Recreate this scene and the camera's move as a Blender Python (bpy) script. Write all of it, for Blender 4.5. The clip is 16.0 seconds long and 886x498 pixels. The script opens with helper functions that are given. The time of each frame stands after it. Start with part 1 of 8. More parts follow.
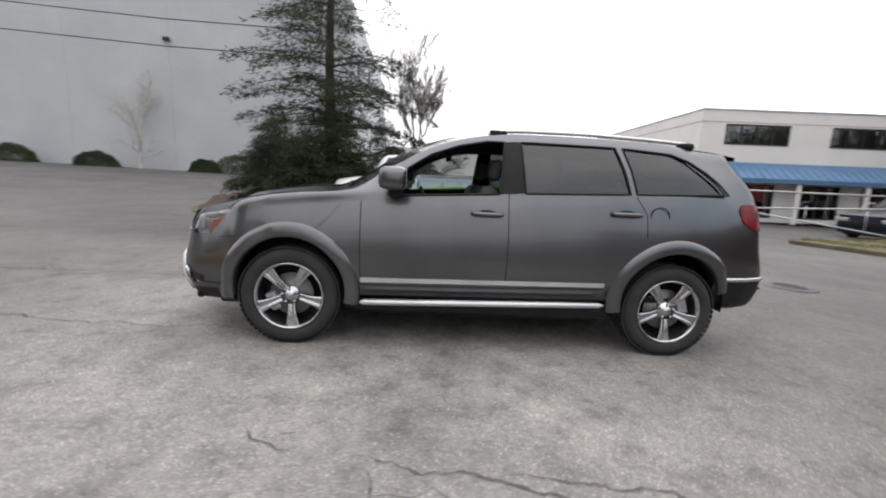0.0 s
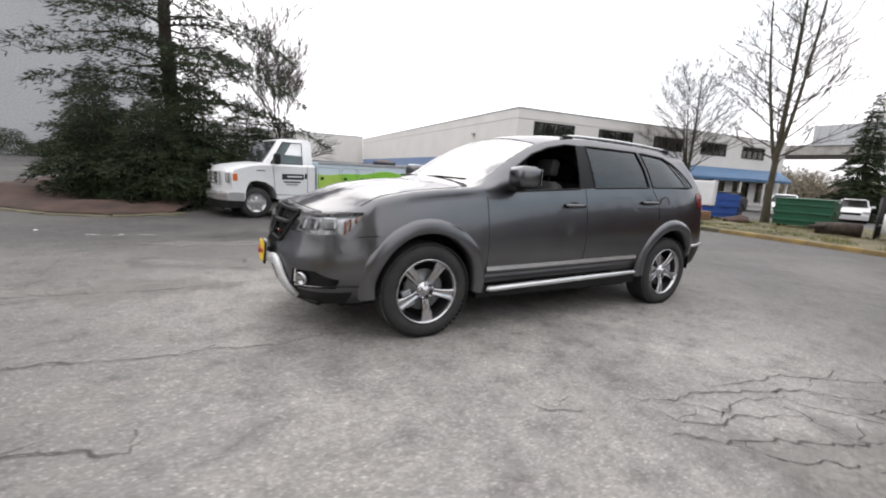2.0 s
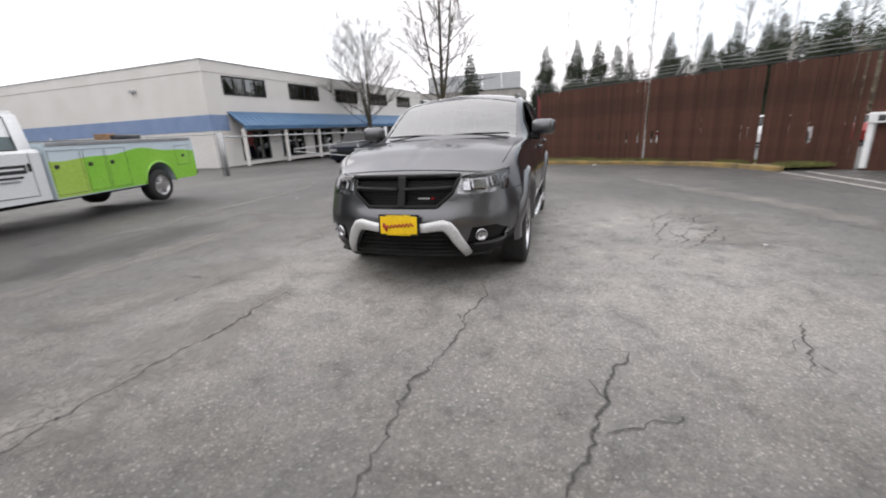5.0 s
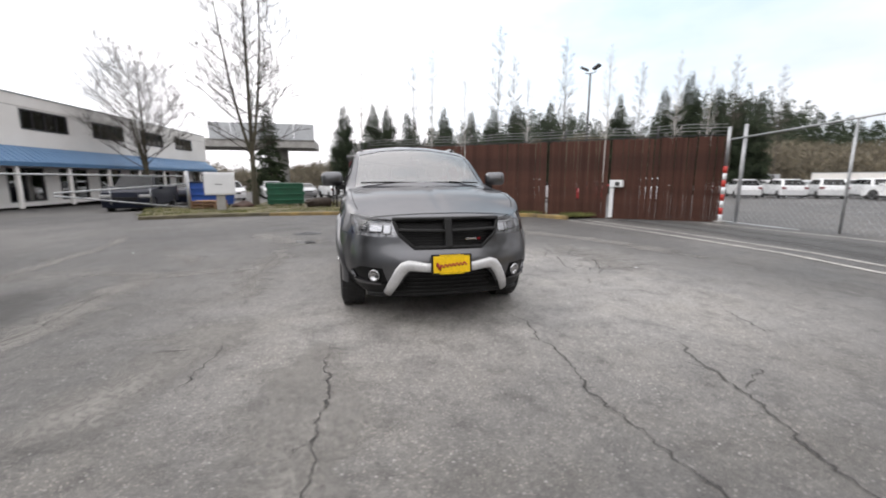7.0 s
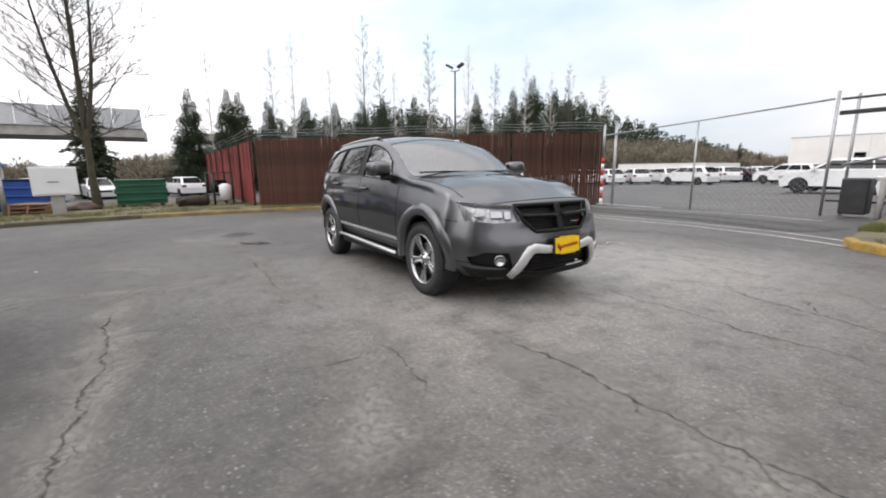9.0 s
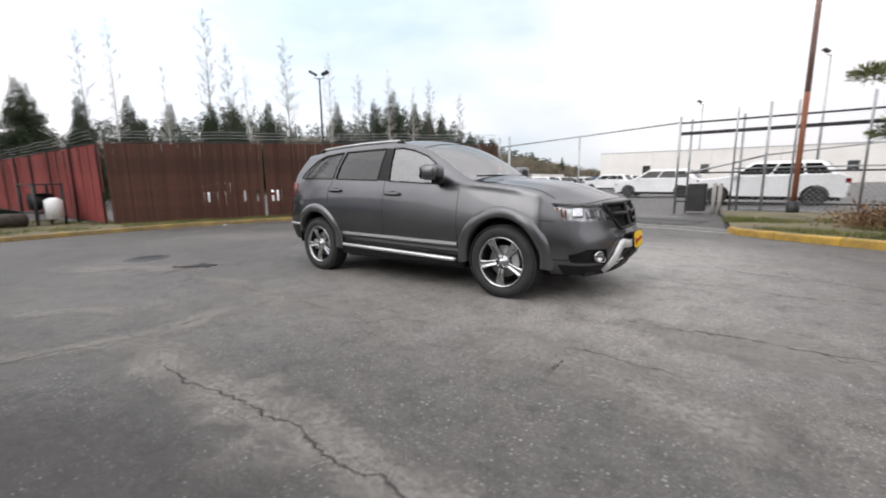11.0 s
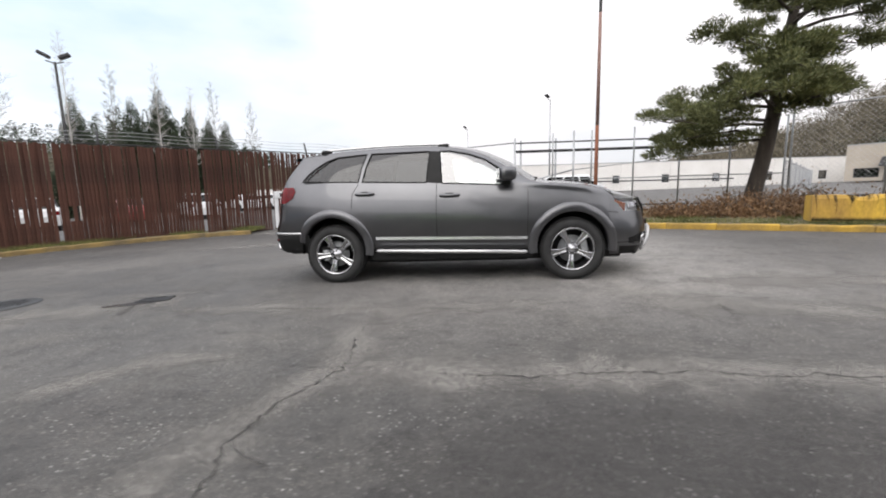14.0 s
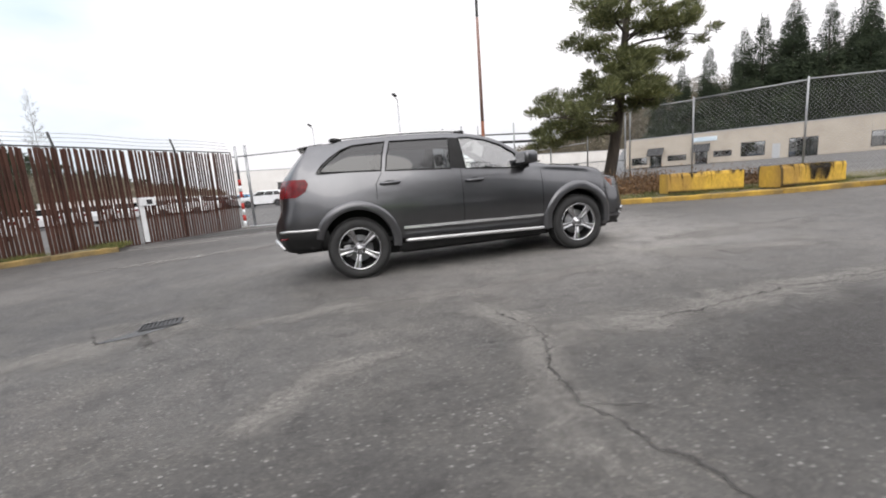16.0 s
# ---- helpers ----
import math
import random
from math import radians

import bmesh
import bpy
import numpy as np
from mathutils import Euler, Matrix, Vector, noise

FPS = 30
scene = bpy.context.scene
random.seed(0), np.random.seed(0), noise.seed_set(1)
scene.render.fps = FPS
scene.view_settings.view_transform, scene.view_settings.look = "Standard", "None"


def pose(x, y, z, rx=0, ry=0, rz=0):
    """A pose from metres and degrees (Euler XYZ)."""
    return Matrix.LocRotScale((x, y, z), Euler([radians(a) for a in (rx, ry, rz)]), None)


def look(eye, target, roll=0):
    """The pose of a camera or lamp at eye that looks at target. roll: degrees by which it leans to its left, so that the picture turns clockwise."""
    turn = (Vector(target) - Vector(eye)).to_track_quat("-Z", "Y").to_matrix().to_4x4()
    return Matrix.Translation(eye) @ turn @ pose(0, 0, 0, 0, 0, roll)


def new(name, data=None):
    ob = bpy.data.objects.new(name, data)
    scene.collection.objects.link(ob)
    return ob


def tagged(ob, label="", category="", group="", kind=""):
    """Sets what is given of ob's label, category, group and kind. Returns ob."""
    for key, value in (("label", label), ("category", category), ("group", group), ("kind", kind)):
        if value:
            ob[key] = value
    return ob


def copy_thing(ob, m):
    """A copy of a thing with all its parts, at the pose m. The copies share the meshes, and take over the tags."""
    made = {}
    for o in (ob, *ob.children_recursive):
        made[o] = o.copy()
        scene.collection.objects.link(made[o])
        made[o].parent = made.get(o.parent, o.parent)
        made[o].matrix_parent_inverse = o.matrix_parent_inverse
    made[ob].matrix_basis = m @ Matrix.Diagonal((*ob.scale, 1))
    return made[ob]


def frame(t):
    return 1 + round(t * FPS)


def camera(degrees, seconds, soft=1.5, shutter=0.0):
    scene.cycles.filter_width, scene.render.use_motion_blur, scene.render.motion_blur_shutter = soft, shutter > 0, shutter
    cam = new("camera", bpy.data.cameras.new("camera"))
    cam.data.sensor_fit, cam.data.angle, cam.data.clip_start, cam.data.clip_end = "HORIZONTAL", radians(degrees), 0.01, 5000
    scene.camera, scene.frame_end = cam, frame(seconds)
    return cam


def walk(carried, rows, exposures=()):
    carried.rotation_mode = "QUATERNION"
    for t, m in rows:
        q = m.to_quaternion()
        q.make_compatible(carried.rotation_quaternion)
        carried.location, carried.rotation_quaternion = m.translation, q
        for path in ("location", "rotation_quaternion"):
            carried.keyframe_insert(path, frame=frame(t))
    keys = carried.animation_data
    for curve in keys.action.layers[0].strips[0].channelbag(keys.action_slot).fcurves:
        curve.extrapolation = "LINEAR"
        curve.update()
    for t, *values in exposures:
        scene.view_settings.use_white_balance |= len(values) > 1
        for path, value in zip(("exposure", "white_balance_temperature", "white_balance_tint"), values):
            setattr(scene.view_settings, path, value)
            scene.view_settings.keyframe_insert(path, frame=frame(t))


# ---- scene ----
cam = camera(94.1, 16.0, 1.9, 0.4)
PATH = [
    (0, (-0.529, -3.869, 1.259), (-0.402, -1.899, 0.935), 3.5),
    (0.5, (-1.234, -4.036, 1.262), (-0.789, -2.106, 0.982), 2.7),
    (1, (-1.76, -3.9, 1.25), (-1.119, -2.03, 0.946), 4.2),
    (1.5, (-2.279, -3.686, 1.246), (-1.383, -1.933, 0.896), 4.2),
    (2, (-2.834, -3.532, 1.213), (-1.861, -1.818, 0.87), 3.9),
    (2.5, (-3.454, -3.323, 1.182), (-2.257, -1.755, 0.857), 3.0),
    (3, (-3.895, -2.942, 1.142), (-2.518, -1.536, 0.782), 1.8),
    (3.2, (-4.062, -2.768, 1.137), (-2.655, -1.392, 0.779), 2.7),
    (5.3, (-5.524, -0.963, 1.192), (-3.61, -0.569, 0.767), -1.1),
    (5.5, (-5.591, -0.773, 1.179), (-3.64, -0.479, 0.852), 0.3),
    (6, (-5.723, -0.249, 1.193), (-3.744, -0.115, 0.938), 1.9),
    (6.5, (-5.721, 0.256, 1.178), (-3.741, 0.153, 0.916), 1.1),
    (7, (-5.681, 0.78, 1.178), (-3.751, 0.352, 0.874), -0.2),
    (7.5, (-5.59, 1.34, 1.145), (-3.725, 0.681, 0.849), 0.3),
    (8, (-5.45, 1.871, 1.153), (-3.664, 1.013, 0.877), 0.2),
    (8.5, (-5.219, 2.361, 1.144), (-3.521, 1.367, 0.786), -3.1),
    (8.7, (-5.12, 2.561, 1.157), (-3.427, 1.555, 0.806), -2.1),
    (10.8, (-3.582, 4.251, 1.135), (-2.308, 2.745, 0.804), -1.7),
    (11, (-3.423, 4.384, 1.13), (-2.219, 2.817, 0.822), -1.7),
    (11.5, (-3.013, 4.722, 1.127), (-2.045, 3.0, 0.82), -1.1),
    (12, (-2.558, 5.01, 1.105), (-1.733, 3.22, 0.767), -1.1),
    (12.5, (-2.096, 5.286, 1.118), (-1.444, 3.414, 0.854), -2.3),
    (13, (-1.584, 5.489, 1.085), (-1.057, 3.576, 0.835), -2.6),
    (13.5, (-1.102, 5.681, 1.094), (-0.765, 3.723, 0.863), -2.7),
    (14, (-0.593, 5.793, 1.09), (-0.325, 3.831, 0.814), -2.5),
    (14.5, (-0.067, 5.909, 1.093), (0.01, 3.925, 0.852), -3.3),
    (15, (0.483, 5.95, 1.099), (0.37, 3.979, 0.781), -3.5),
    (15.5, (1.049, 5.934, 1.092), (0.708, 3.985, 0.8), -3.7),
    (16, (1.607, 5.798, 1.073), (1.153, 3.878, 0.744), -5.2),
]
EXPOSURES = [(0.0, 0.05), (2.0, 0.08), (2.5, 0.20), (3.0, -0.2), (5.5, 0.0), (7.0, 0.0), (8.5, -0.05), (16.0, 0.0)]
walk(cam, [(t, look(eye, target, roll)) for t, eye, target, roll in PATH], EXPOSURES)

# ---- light ----
world = bpy.data.worlds.new("overcast_sky")
scene.world = world
world.use_nodes = True
wn, wl = world.node_tree.nodes, world.node_tree.links
wn.clear()
sky = wn.new("ShaderNodeTexSky")
sky.sky_type, sky.sun_disc = "NISHITA", False
SUN_EL, SUN_AZ = 38.0, 78.0
sky.sun_elevation, sky.sun_rotation = radians(SUN_EL), radians(90 - SUN_AZ)
sky.air_density, sky.dust_density = 1.0, 1.5
coord = wn.new("ShaderNodeTexCoord")
stretch = wn.new("ShaderNodeMapping")
stretch.inputs["Scale"].default_value = (1.0, 1.0, 2.6)
clouds = wn.new("ShaderNodeTexNoise")
clouds.inputs["Scale"].default_value, clouds.inputs["Detail"].default_value = 1.7, 7
ramp = wn.new("ShaderNodeValToRGB")
ramp.color_ramp.elements[0].position, ramp.color_ramp.elements[0].color = 0.28, (0.10, 0.10, 0.10, 1)
ramp.color_ramp.elements[1].position, ramp.color_ramp.elements[1].color = 0.66, (1, 1, 1, 1)
mixer = wn.new("ShaderNodeMix")
mixer.data_type = "RGBA"
mixer.inputs["B"].default_value = (12.35, 12.1, 12.42, 1)
back, wout = wn.new("ShaderNodeBackground"), wn.new("ShaderNodeOutputWorld")
back.inputs["Strength"].default_value = 0.110
wl.new(coord.outputs["Generated"], stretch.inputs["Vector"])
wl.new(stretch.outputs[0], clouds.inputs["Vector"])
# the cover thins out towards one quarter of the sky
thin, share, cover = wn.new("ShaderNodeVectorMath"), wn.new("ShaderNodeMapRange"), wn.new("ShaderNodeMath")
thin.operation = "DOT_PRODUCT"
thin.inputs[1].default_value = (math.cos(radians(-42)) * 0.97, math.sin(radians(-42)) * 0.97, 0.24)
wl.new(coord.outputs["Generated"], thin.inputs[0])
share.inputs["From Min"].default_value, share.inputs["From Max"].default_value = 0.72, 1.0
share.inputs["To Min"].default_value, share.inputs["To Max"].default_value = 0.22, -0.14
wl.new(thin.outputs["Value"], share.inputs["Value"])
cover.operation = "ADD"
wl.new(clouds.outputs["Fac"], cover.inputs[0])
wl.new(share.outputs[0], cover.inputs[1])
wl.new(cover.outputs[0], ramp.inputs[0])
wl.new(ramp.outputs[0], mixer.inputs["Factor"])
# thin high cloud veils the blue
veil = wn.new("ShaderNodeMix")
veil.data_type = "RGBA"
veil.inputs["Factor"].default_value, veil.inputs["B"].default_value = 0.78, (7.2, 9.0, 10.4, 1)
wl.new(sky.outputs[0], veil.inputs["A"])
wl.new(veil.outputs["Result"], mixer.inputs["A"])
# an overcast sky is some three times as bright overhead as at the horizon
updown, dome, lit = wn.new("ShaderNodeSeparateXYZ"), wn.new("ShaderNodeMapRange"), wn.new("ShaderNodeMix")
wl.new(coord.outputs["Generated"], updown.inputs[0])
wl.new(updown.outputs["Z"], dome.inputs["Value"])
dome.inputs["To Min"].default_value, dome.inputs["To Max"].default_value = 0.95, 1.6
lit.data_type, lit.blend_type = "RGBA", "MULTIPLY"
lit.inputs["Factor"].default_value = 1.0
wl.new(mixer.outputs["Result"], lit.inputs["A"])
wl.new(dome.outputs[0], lit.inputs["B"])
# and brighter all round the hidden sun than away from it
toward, glow, sunny = wn.new("ShaderNodeVectorMath"), wn.new("ShaderNodeMapRange"), wn.new("ShaderNodeMix")
toward.operation = "DOT_PRODUCT"
toward.inputs[1].default_value = (math.cos(radians(SUN_AZ)) * math.cos(radians(SUN_EL)), math.sin(radians(SUN_AZ)) * math.cos(radians(SUN_EL)), math.sin(radians(SUN_EL)))
wl.new(coord.outputs["Generated"], toward.inputs[0])
wl.new(toward.outputs["Value"], glow.inputs["Value"])
glow.inputs["From Min"].default_value, glow.inputs["To Min"].default_value, glow.inputs["To Max"].default_value = -1.0, 0.68, 1.30
sunny.data_type, sunny.blend_type = "RGBA", "MULTIPLY"
sunny.inputs["Factor"].default_value = 1.0
wl.new(lit.outputs["Result"], sunny.inputs["A"])
wl.new(glow.outputs[0], sunny.inputs["B"])
wl.new(sunny.outputs["Result"], back.inputs["Color"])
wl.new(back.outputs[0], wout.inputs[0])
sun_data = bpy.data.lights.new("sun", "SUN")
sun_data.energy, sun_data.angle, sun_data.color = 0.8, radians(40), (1.0, 0.96, 0.9)
sun = new("sun", sun_data)
sun.matrix_world = look((0, 0, 0), (-math.cos(radians(SUN_AZ)) * math.cos(radians(SUN_EL)), -math.sin(radians(SUN_AZ)) * math.cos(radians(SUN_EL)), -math.sin(radians(SUN_EL))))

# ---- materials ----
def nodes_of(name):
    m = bpy.data.materials.new(name)
    m.use_nodes = True
    n, l = m.node_tree.nodes, m.node_tree.links
    return m, n, l, n["Principled BSDF"]


def noise_node(n, l, scale, detail=4.0, stretch=None, rough=0.55):
    co = n.new("ShaderNodeTexCoord")
    tex = n.new("ShaderNodeTexNoise")
    tex.inputs["Scale"].default_value, tex.inputs["Detail"].default_value, tex.inputs["Roughness"].default_value = scale, detail, rough
    if stretch:
        mp = n.new("ShaderNodeMapping")
        mp.inputs["Scale"].default_value = stretch
        l.new(co.outputs["Object"], mp.inputs[0])
        l.new(mp.outputs[0], tex.inputs["Vector"])
    else:
        l.new(co.outputs["Object"], tex.inputs["Vector"])
    return tex.outputs["Fac"]


def ramped(n, l, fac, stops):
    r = n.new("ShaderNodeValToRGB")
    e = r.color_ramp.elements
    while len(e) < len(stops):
        e.new(0.5)
    for k, (p, c) in zip(e, stops):
        k.position, k.color = p, (*c, 1)
    l.new(fac, r.inputs[0])
    return r.outputs[0]


def blend(n, l, fac, a, b, mode="MIX"):
    m = n.new("ShaderNodeMix")
    m.data_type, m.blend_type = "RGBA", mode
    for sock, v in (("Factor", fac), ("A", a), ("B", b)):
        if isinstance(v, (int, float)):
            m.inputs[sock].default_value = v
        elif isinstance(v, tuple):
            m.inputs[sock].default_value = (*v, 1)
        else:
            l.new(v, m.inputs[sock])
    return m.outputs["Result"]


def bumped(n, l, b, height, strength, distance=0.01):
    k = n.new("ShaderNodeBump")
    k.inputs["Strength"].default_value, k.inputs["Distance"].default_value = strength, distance
    l.new(height, k.inputs["Height"])
    l.new(k.outputs[0], b.inputs["Normal"])


def surface(name, dark, light, rough=0.7, metal=0.0, scale=4.0, fine=40.0, bump=0.2, stretch=None, spec=0.5, coat=0.0, per_piece=0.0):
    """Two-scale mottled surface: colour from dark to light, grain relief."""
    m, n, l, b = nodes_of(name)
    big = noise_node(n, l, scale, 5, stretch)
    small = noise_node(n, l, fine, 3, stretch)
    col = ramped(n, l, big, [(0.3, dark), (0.7, light)])
    grain = ramped(n, l, small, [(0.3, (0.82, 0.82, 0.82)), (0.7, (1.12, 1.12, 1.12))])
    col = blend(n, l, 1.0, col, grain, "MULTIPLY")
    if per_piece:
        info = n.new("ShaderNodeObjectInfo")
        tone = ramped(n, l, info.outputs["Random"], [(0.0, (1 - per_piece,) * 3), (1.0, (1 + per_piece,) * 3)])
        col = blend(n, l, 1.0, col, tone, "MULTIPLY")
    l.new(col, b.inputs["Base Color"])
    b.inputs["Roughness"].default_value, b.inputs["Metallic"].default_value = rough, metal
    b.inputs["Specular IOR Level"].default_value, b.inputs["Coat Weight"].default_value = spec, coat
    b.inputs["Coat Roughness"].default_value = 0.03
    if bump:
        bumped(n, l, b, small, bump)
    return m


def plain(name, color, rough=0.5, metal=0.0, coat=0.0, wear=0.1):
    d = tuple(c * (1 - wear) for c in color)
    return surface(name, d, color, rough, metal, 6.0, 90.0, 0.03, None, 0.5, coat)


def asphalt_material():
    m, n, l, b = nodes_of("asphalt")
    big = noise_node(n, l, 0.22, 6, (1, 1.4, 1), 0.6)
    mid = noise_node(n, l, 1.1, 7, None, 0.68)
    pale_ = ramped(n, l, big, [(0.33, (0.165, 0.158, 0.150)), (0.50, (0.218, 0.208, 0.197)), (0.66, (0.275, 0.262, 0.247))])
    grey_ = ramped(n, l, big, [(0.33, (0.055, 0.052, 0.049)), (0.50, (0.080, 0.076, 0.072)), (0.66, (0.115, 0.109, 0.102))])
    # paler within a few metres of a fixed spot, darker grey beyond
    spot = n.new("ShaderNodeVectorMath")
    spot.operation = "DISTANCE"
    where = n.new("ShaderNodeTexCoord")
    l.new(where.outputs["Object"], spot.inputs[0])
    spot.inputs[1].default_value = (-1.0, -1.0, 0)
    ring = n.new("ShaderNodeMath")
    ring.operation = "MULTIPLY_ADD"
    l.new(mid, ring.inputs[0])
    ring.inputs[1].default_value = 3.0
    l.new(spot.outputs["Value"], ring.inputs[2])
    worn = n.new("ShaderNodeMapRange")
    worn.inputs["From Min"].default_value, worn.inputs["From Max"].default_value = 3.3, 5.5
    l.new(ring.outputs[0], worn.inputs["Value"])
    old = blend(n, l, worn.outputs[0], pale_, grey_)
    new_ = ramped(n, l, big, [(0.33, (0.040, 0.038, 0.037)), (0.52, (0.061, 0.058, 0.055)), (0.68, (0.094, 0.089, 0.083))])
    # older, paler surfacing on one side of the yard, newer on the other
    co = n.new("ShaderNodeTexCoord")
    xyz = n.new("ShaderNodeSeparateXYZ")
    l.new(co.outputs["Object"], xyz.inputs[0])
    shift = n.new("ShaderNodeMath")
    shift.operation = "MULTIPLY_ADD"
    l.new(mid, shift.inputs[0])
    shift.inputs[1].default_value = 2.4
    l.new(xyz.outputs["Y"], shift.inputs[2])
    side = n.new("ShaderNodeMapRange")
    side.inputs["From Min"].default_value, side.inputs["From Max"].default_value = 4.2, 5.3
    l.new(shift.outputs[0], side.inputs["Value"])
    far = n.new("ShaderNodeMapRange")
    far.inputs["From Min"].default_value, far.inputs["From Max"].default_value = 2.0, 5.5
    l.new(xyz.outputs["X"], far.inputs["Value"])
    most = n.new("ShaderNodeMath")
    most.operation = "MAXIMUM"
    l.new(side.outputs[0], most.inputs[0])
    l.new(far.outputs[0], most.inputs[1])
    south = n.new("ShaderNodeMapRange")
    south.inputs["From Min"].default_value, south.inputs["From Max"].default_value = -6.2, -7.4
    l.new(xyz.outputs["Y"], south.inputs["Value"])
    every = n.new("ShaderNodeMath")
    every.operation = "MAXIMUM"
    l.new(most.outputs[0], every.inputs[0])
    l.new(south.outputs[0], every.inputs[1])
    most = every
    col = blend(n, l, most.outputs[0], old, new_)
    col = blend(n, l, 1.0, col, ramped(n, l, mid, [(0.3, (0.70, 0.70, 0.71)), (0.5, (1, 1, 1)), (0.72, (1.28, 1.27, 1.24))]), "MULTIPLY")
    blot = noise_node(n, l, 4.3, 6, None, 0.72)
    col = blend(n, l, 1.0, col, ramped(n, l, blot, [(0.32, (0.58, 0.57, 0.57)), (0.46, (0.95, 0.95, 0.95)), (0.68, (1.2, 1.2, 1.19))]), "MULTIPLY")
    vor = n.new("ShaderNodeTexVoronoi")
    vor.inputs["Scale"].default_value = 110
    l.new(co.outputs["Object"], vor.inputs["Vector"])
    stone = n.new("ShaderNodeSeparateColor")
    l.new(vor.outputs["Color"], stone.inputs[0])
    pale = ramped(n, l, stone.outputs[0], [(0.0, (0.80, 0.80, 0.80)), (0.7, (1.0, 1.0, 1.0)), (0.93, (1.15, 1.15, 1.13)), (0.985, (1.7, 1.66, 1.6))])
    col = blend(n, l, 1.0, col, pale, "MULTIPLY")
    fine = noise_node(n, l, 24, 8, None, 0.8)
    col = blend(n, l, 1.0, col, ramped(n, l, fine, [(0.34, (0.70, 0.70, 0.70)), (0.5, (1, 1, 1)), (0.66, (1.27, 1.26, 1.25))]), "MULTIPLY")
    # scattered pale chippings
    chips = n.new("ShaderNodeTexVoronoi")
    chips.inputs["Scale"].default_value = 36
    l.new(co.outputs["Object"], chips.inputs["Vector"])
    kind = n.new("ShaderNodeSeparateColor")
    l.new(chips.outputs["Color"], kind.inputs[0])
    some = ramped(n, l, kind.outputs[1], [(0.45, (0, 0, 0)), (0.95, (1, 1, 1))])
    some = blend(n, l, 1.0, some, ramped(n, l, noise_node(n, l, 3.1, 4, None, 0.7), [(0.40, (0.3, 0.3, 0.3)), (0.62, (1, 1, 1))]), "MULTIPLY")
    dot = ramped(n, l, chips.outputs["Distance"], [(0.16, (1, 1, 1)), (0.32, (0, 0, 0))])
    col = blend(n, l, blend(n, l, 1.0, some, dot, "MULTIPLY"), col, blend(n, l, 0.62, col, (0.42, 0.41, 0.39)))
    l.new(col, b.inputs["Base Color"])
    wet = ramped(n, l, mid, [(0.3, (0.55, 0.55, 0.55)), (0.7, (0.8, 0.8, 0.8))])
    l.new(wet, b.inputs["Roughness"])
    bumped(n, l, b, fine, 0.7, 0.012)
    return m


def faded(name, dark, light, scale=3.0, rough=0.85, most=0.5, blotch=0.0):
    """A stain, worn band or painted shade whose ragged border thins out by the mesh's edge attribute."""
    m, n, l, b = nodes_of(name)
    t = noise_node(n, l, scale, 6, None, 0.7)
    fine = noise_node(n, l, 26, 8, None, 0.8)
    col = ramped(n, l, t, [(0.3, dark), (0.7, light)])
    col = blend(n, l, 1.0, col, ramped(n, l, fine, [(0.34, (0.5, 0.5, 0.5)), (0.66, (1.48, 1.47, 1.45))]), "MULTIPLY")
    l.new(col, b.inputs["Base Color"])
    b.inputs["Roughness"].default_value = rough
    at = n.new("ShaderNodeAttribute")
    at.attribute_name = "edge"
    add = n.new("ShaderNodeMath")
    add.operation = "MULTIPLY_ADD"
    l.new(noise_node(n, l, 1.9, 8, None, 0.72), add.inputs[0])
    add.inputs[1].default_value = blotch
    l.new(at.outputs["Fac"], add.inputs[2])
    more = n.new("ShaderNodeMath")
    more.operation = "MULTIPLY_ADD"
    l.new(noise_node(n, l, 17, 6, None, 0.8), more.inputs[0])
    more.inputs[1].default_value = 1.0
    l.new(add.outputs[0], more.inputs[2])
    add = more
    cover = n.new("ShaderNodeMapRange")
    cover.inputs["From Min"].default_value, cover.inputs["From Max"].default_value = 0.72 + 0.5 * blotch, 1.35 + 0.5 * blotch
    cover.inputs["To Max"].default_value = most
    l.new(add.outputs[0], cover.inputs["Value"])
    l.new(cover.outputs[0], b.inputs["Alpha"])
    return m


def glass(name, tint, rough=0.0, ior=1.9, least=0.0):
    m, n, l, b = nodes_of(name)
    n.remove(b)
    out = n["Material Output"]
    clear, gloss, mix = n.new("ShaderNodeBsdfTransparent"), n.new("ShaderNodeBsdfGlossy"), n.new("ShaderNodeMixShader")
    clear.inputs[0].default_value = (*tint, 1)
    gloss.inputs["Roughness"].default_value = rough
    fr = n.new("ShaderNodeFresnel")
    fr.inputs["IOR"].default_value = ior
    amount = n.new("ShaderNodeMath")
    amount.operation = "MULTIPLY_ADD"
    l.new(fr.outputs[0], amount.inputs[0])
    amount.inputs[1].default_value, amount.inputs[2].default_value = 1 - least, least
    l.new(amount.outputs[0], mix.inputs[0])
    l.new(clear.outputs[0], mix.inputs[1])
    l.new(gloss.outputs[0], mix.inputs[2])
    l.new(mix.outputs[0], out.inputs[0])
    return m


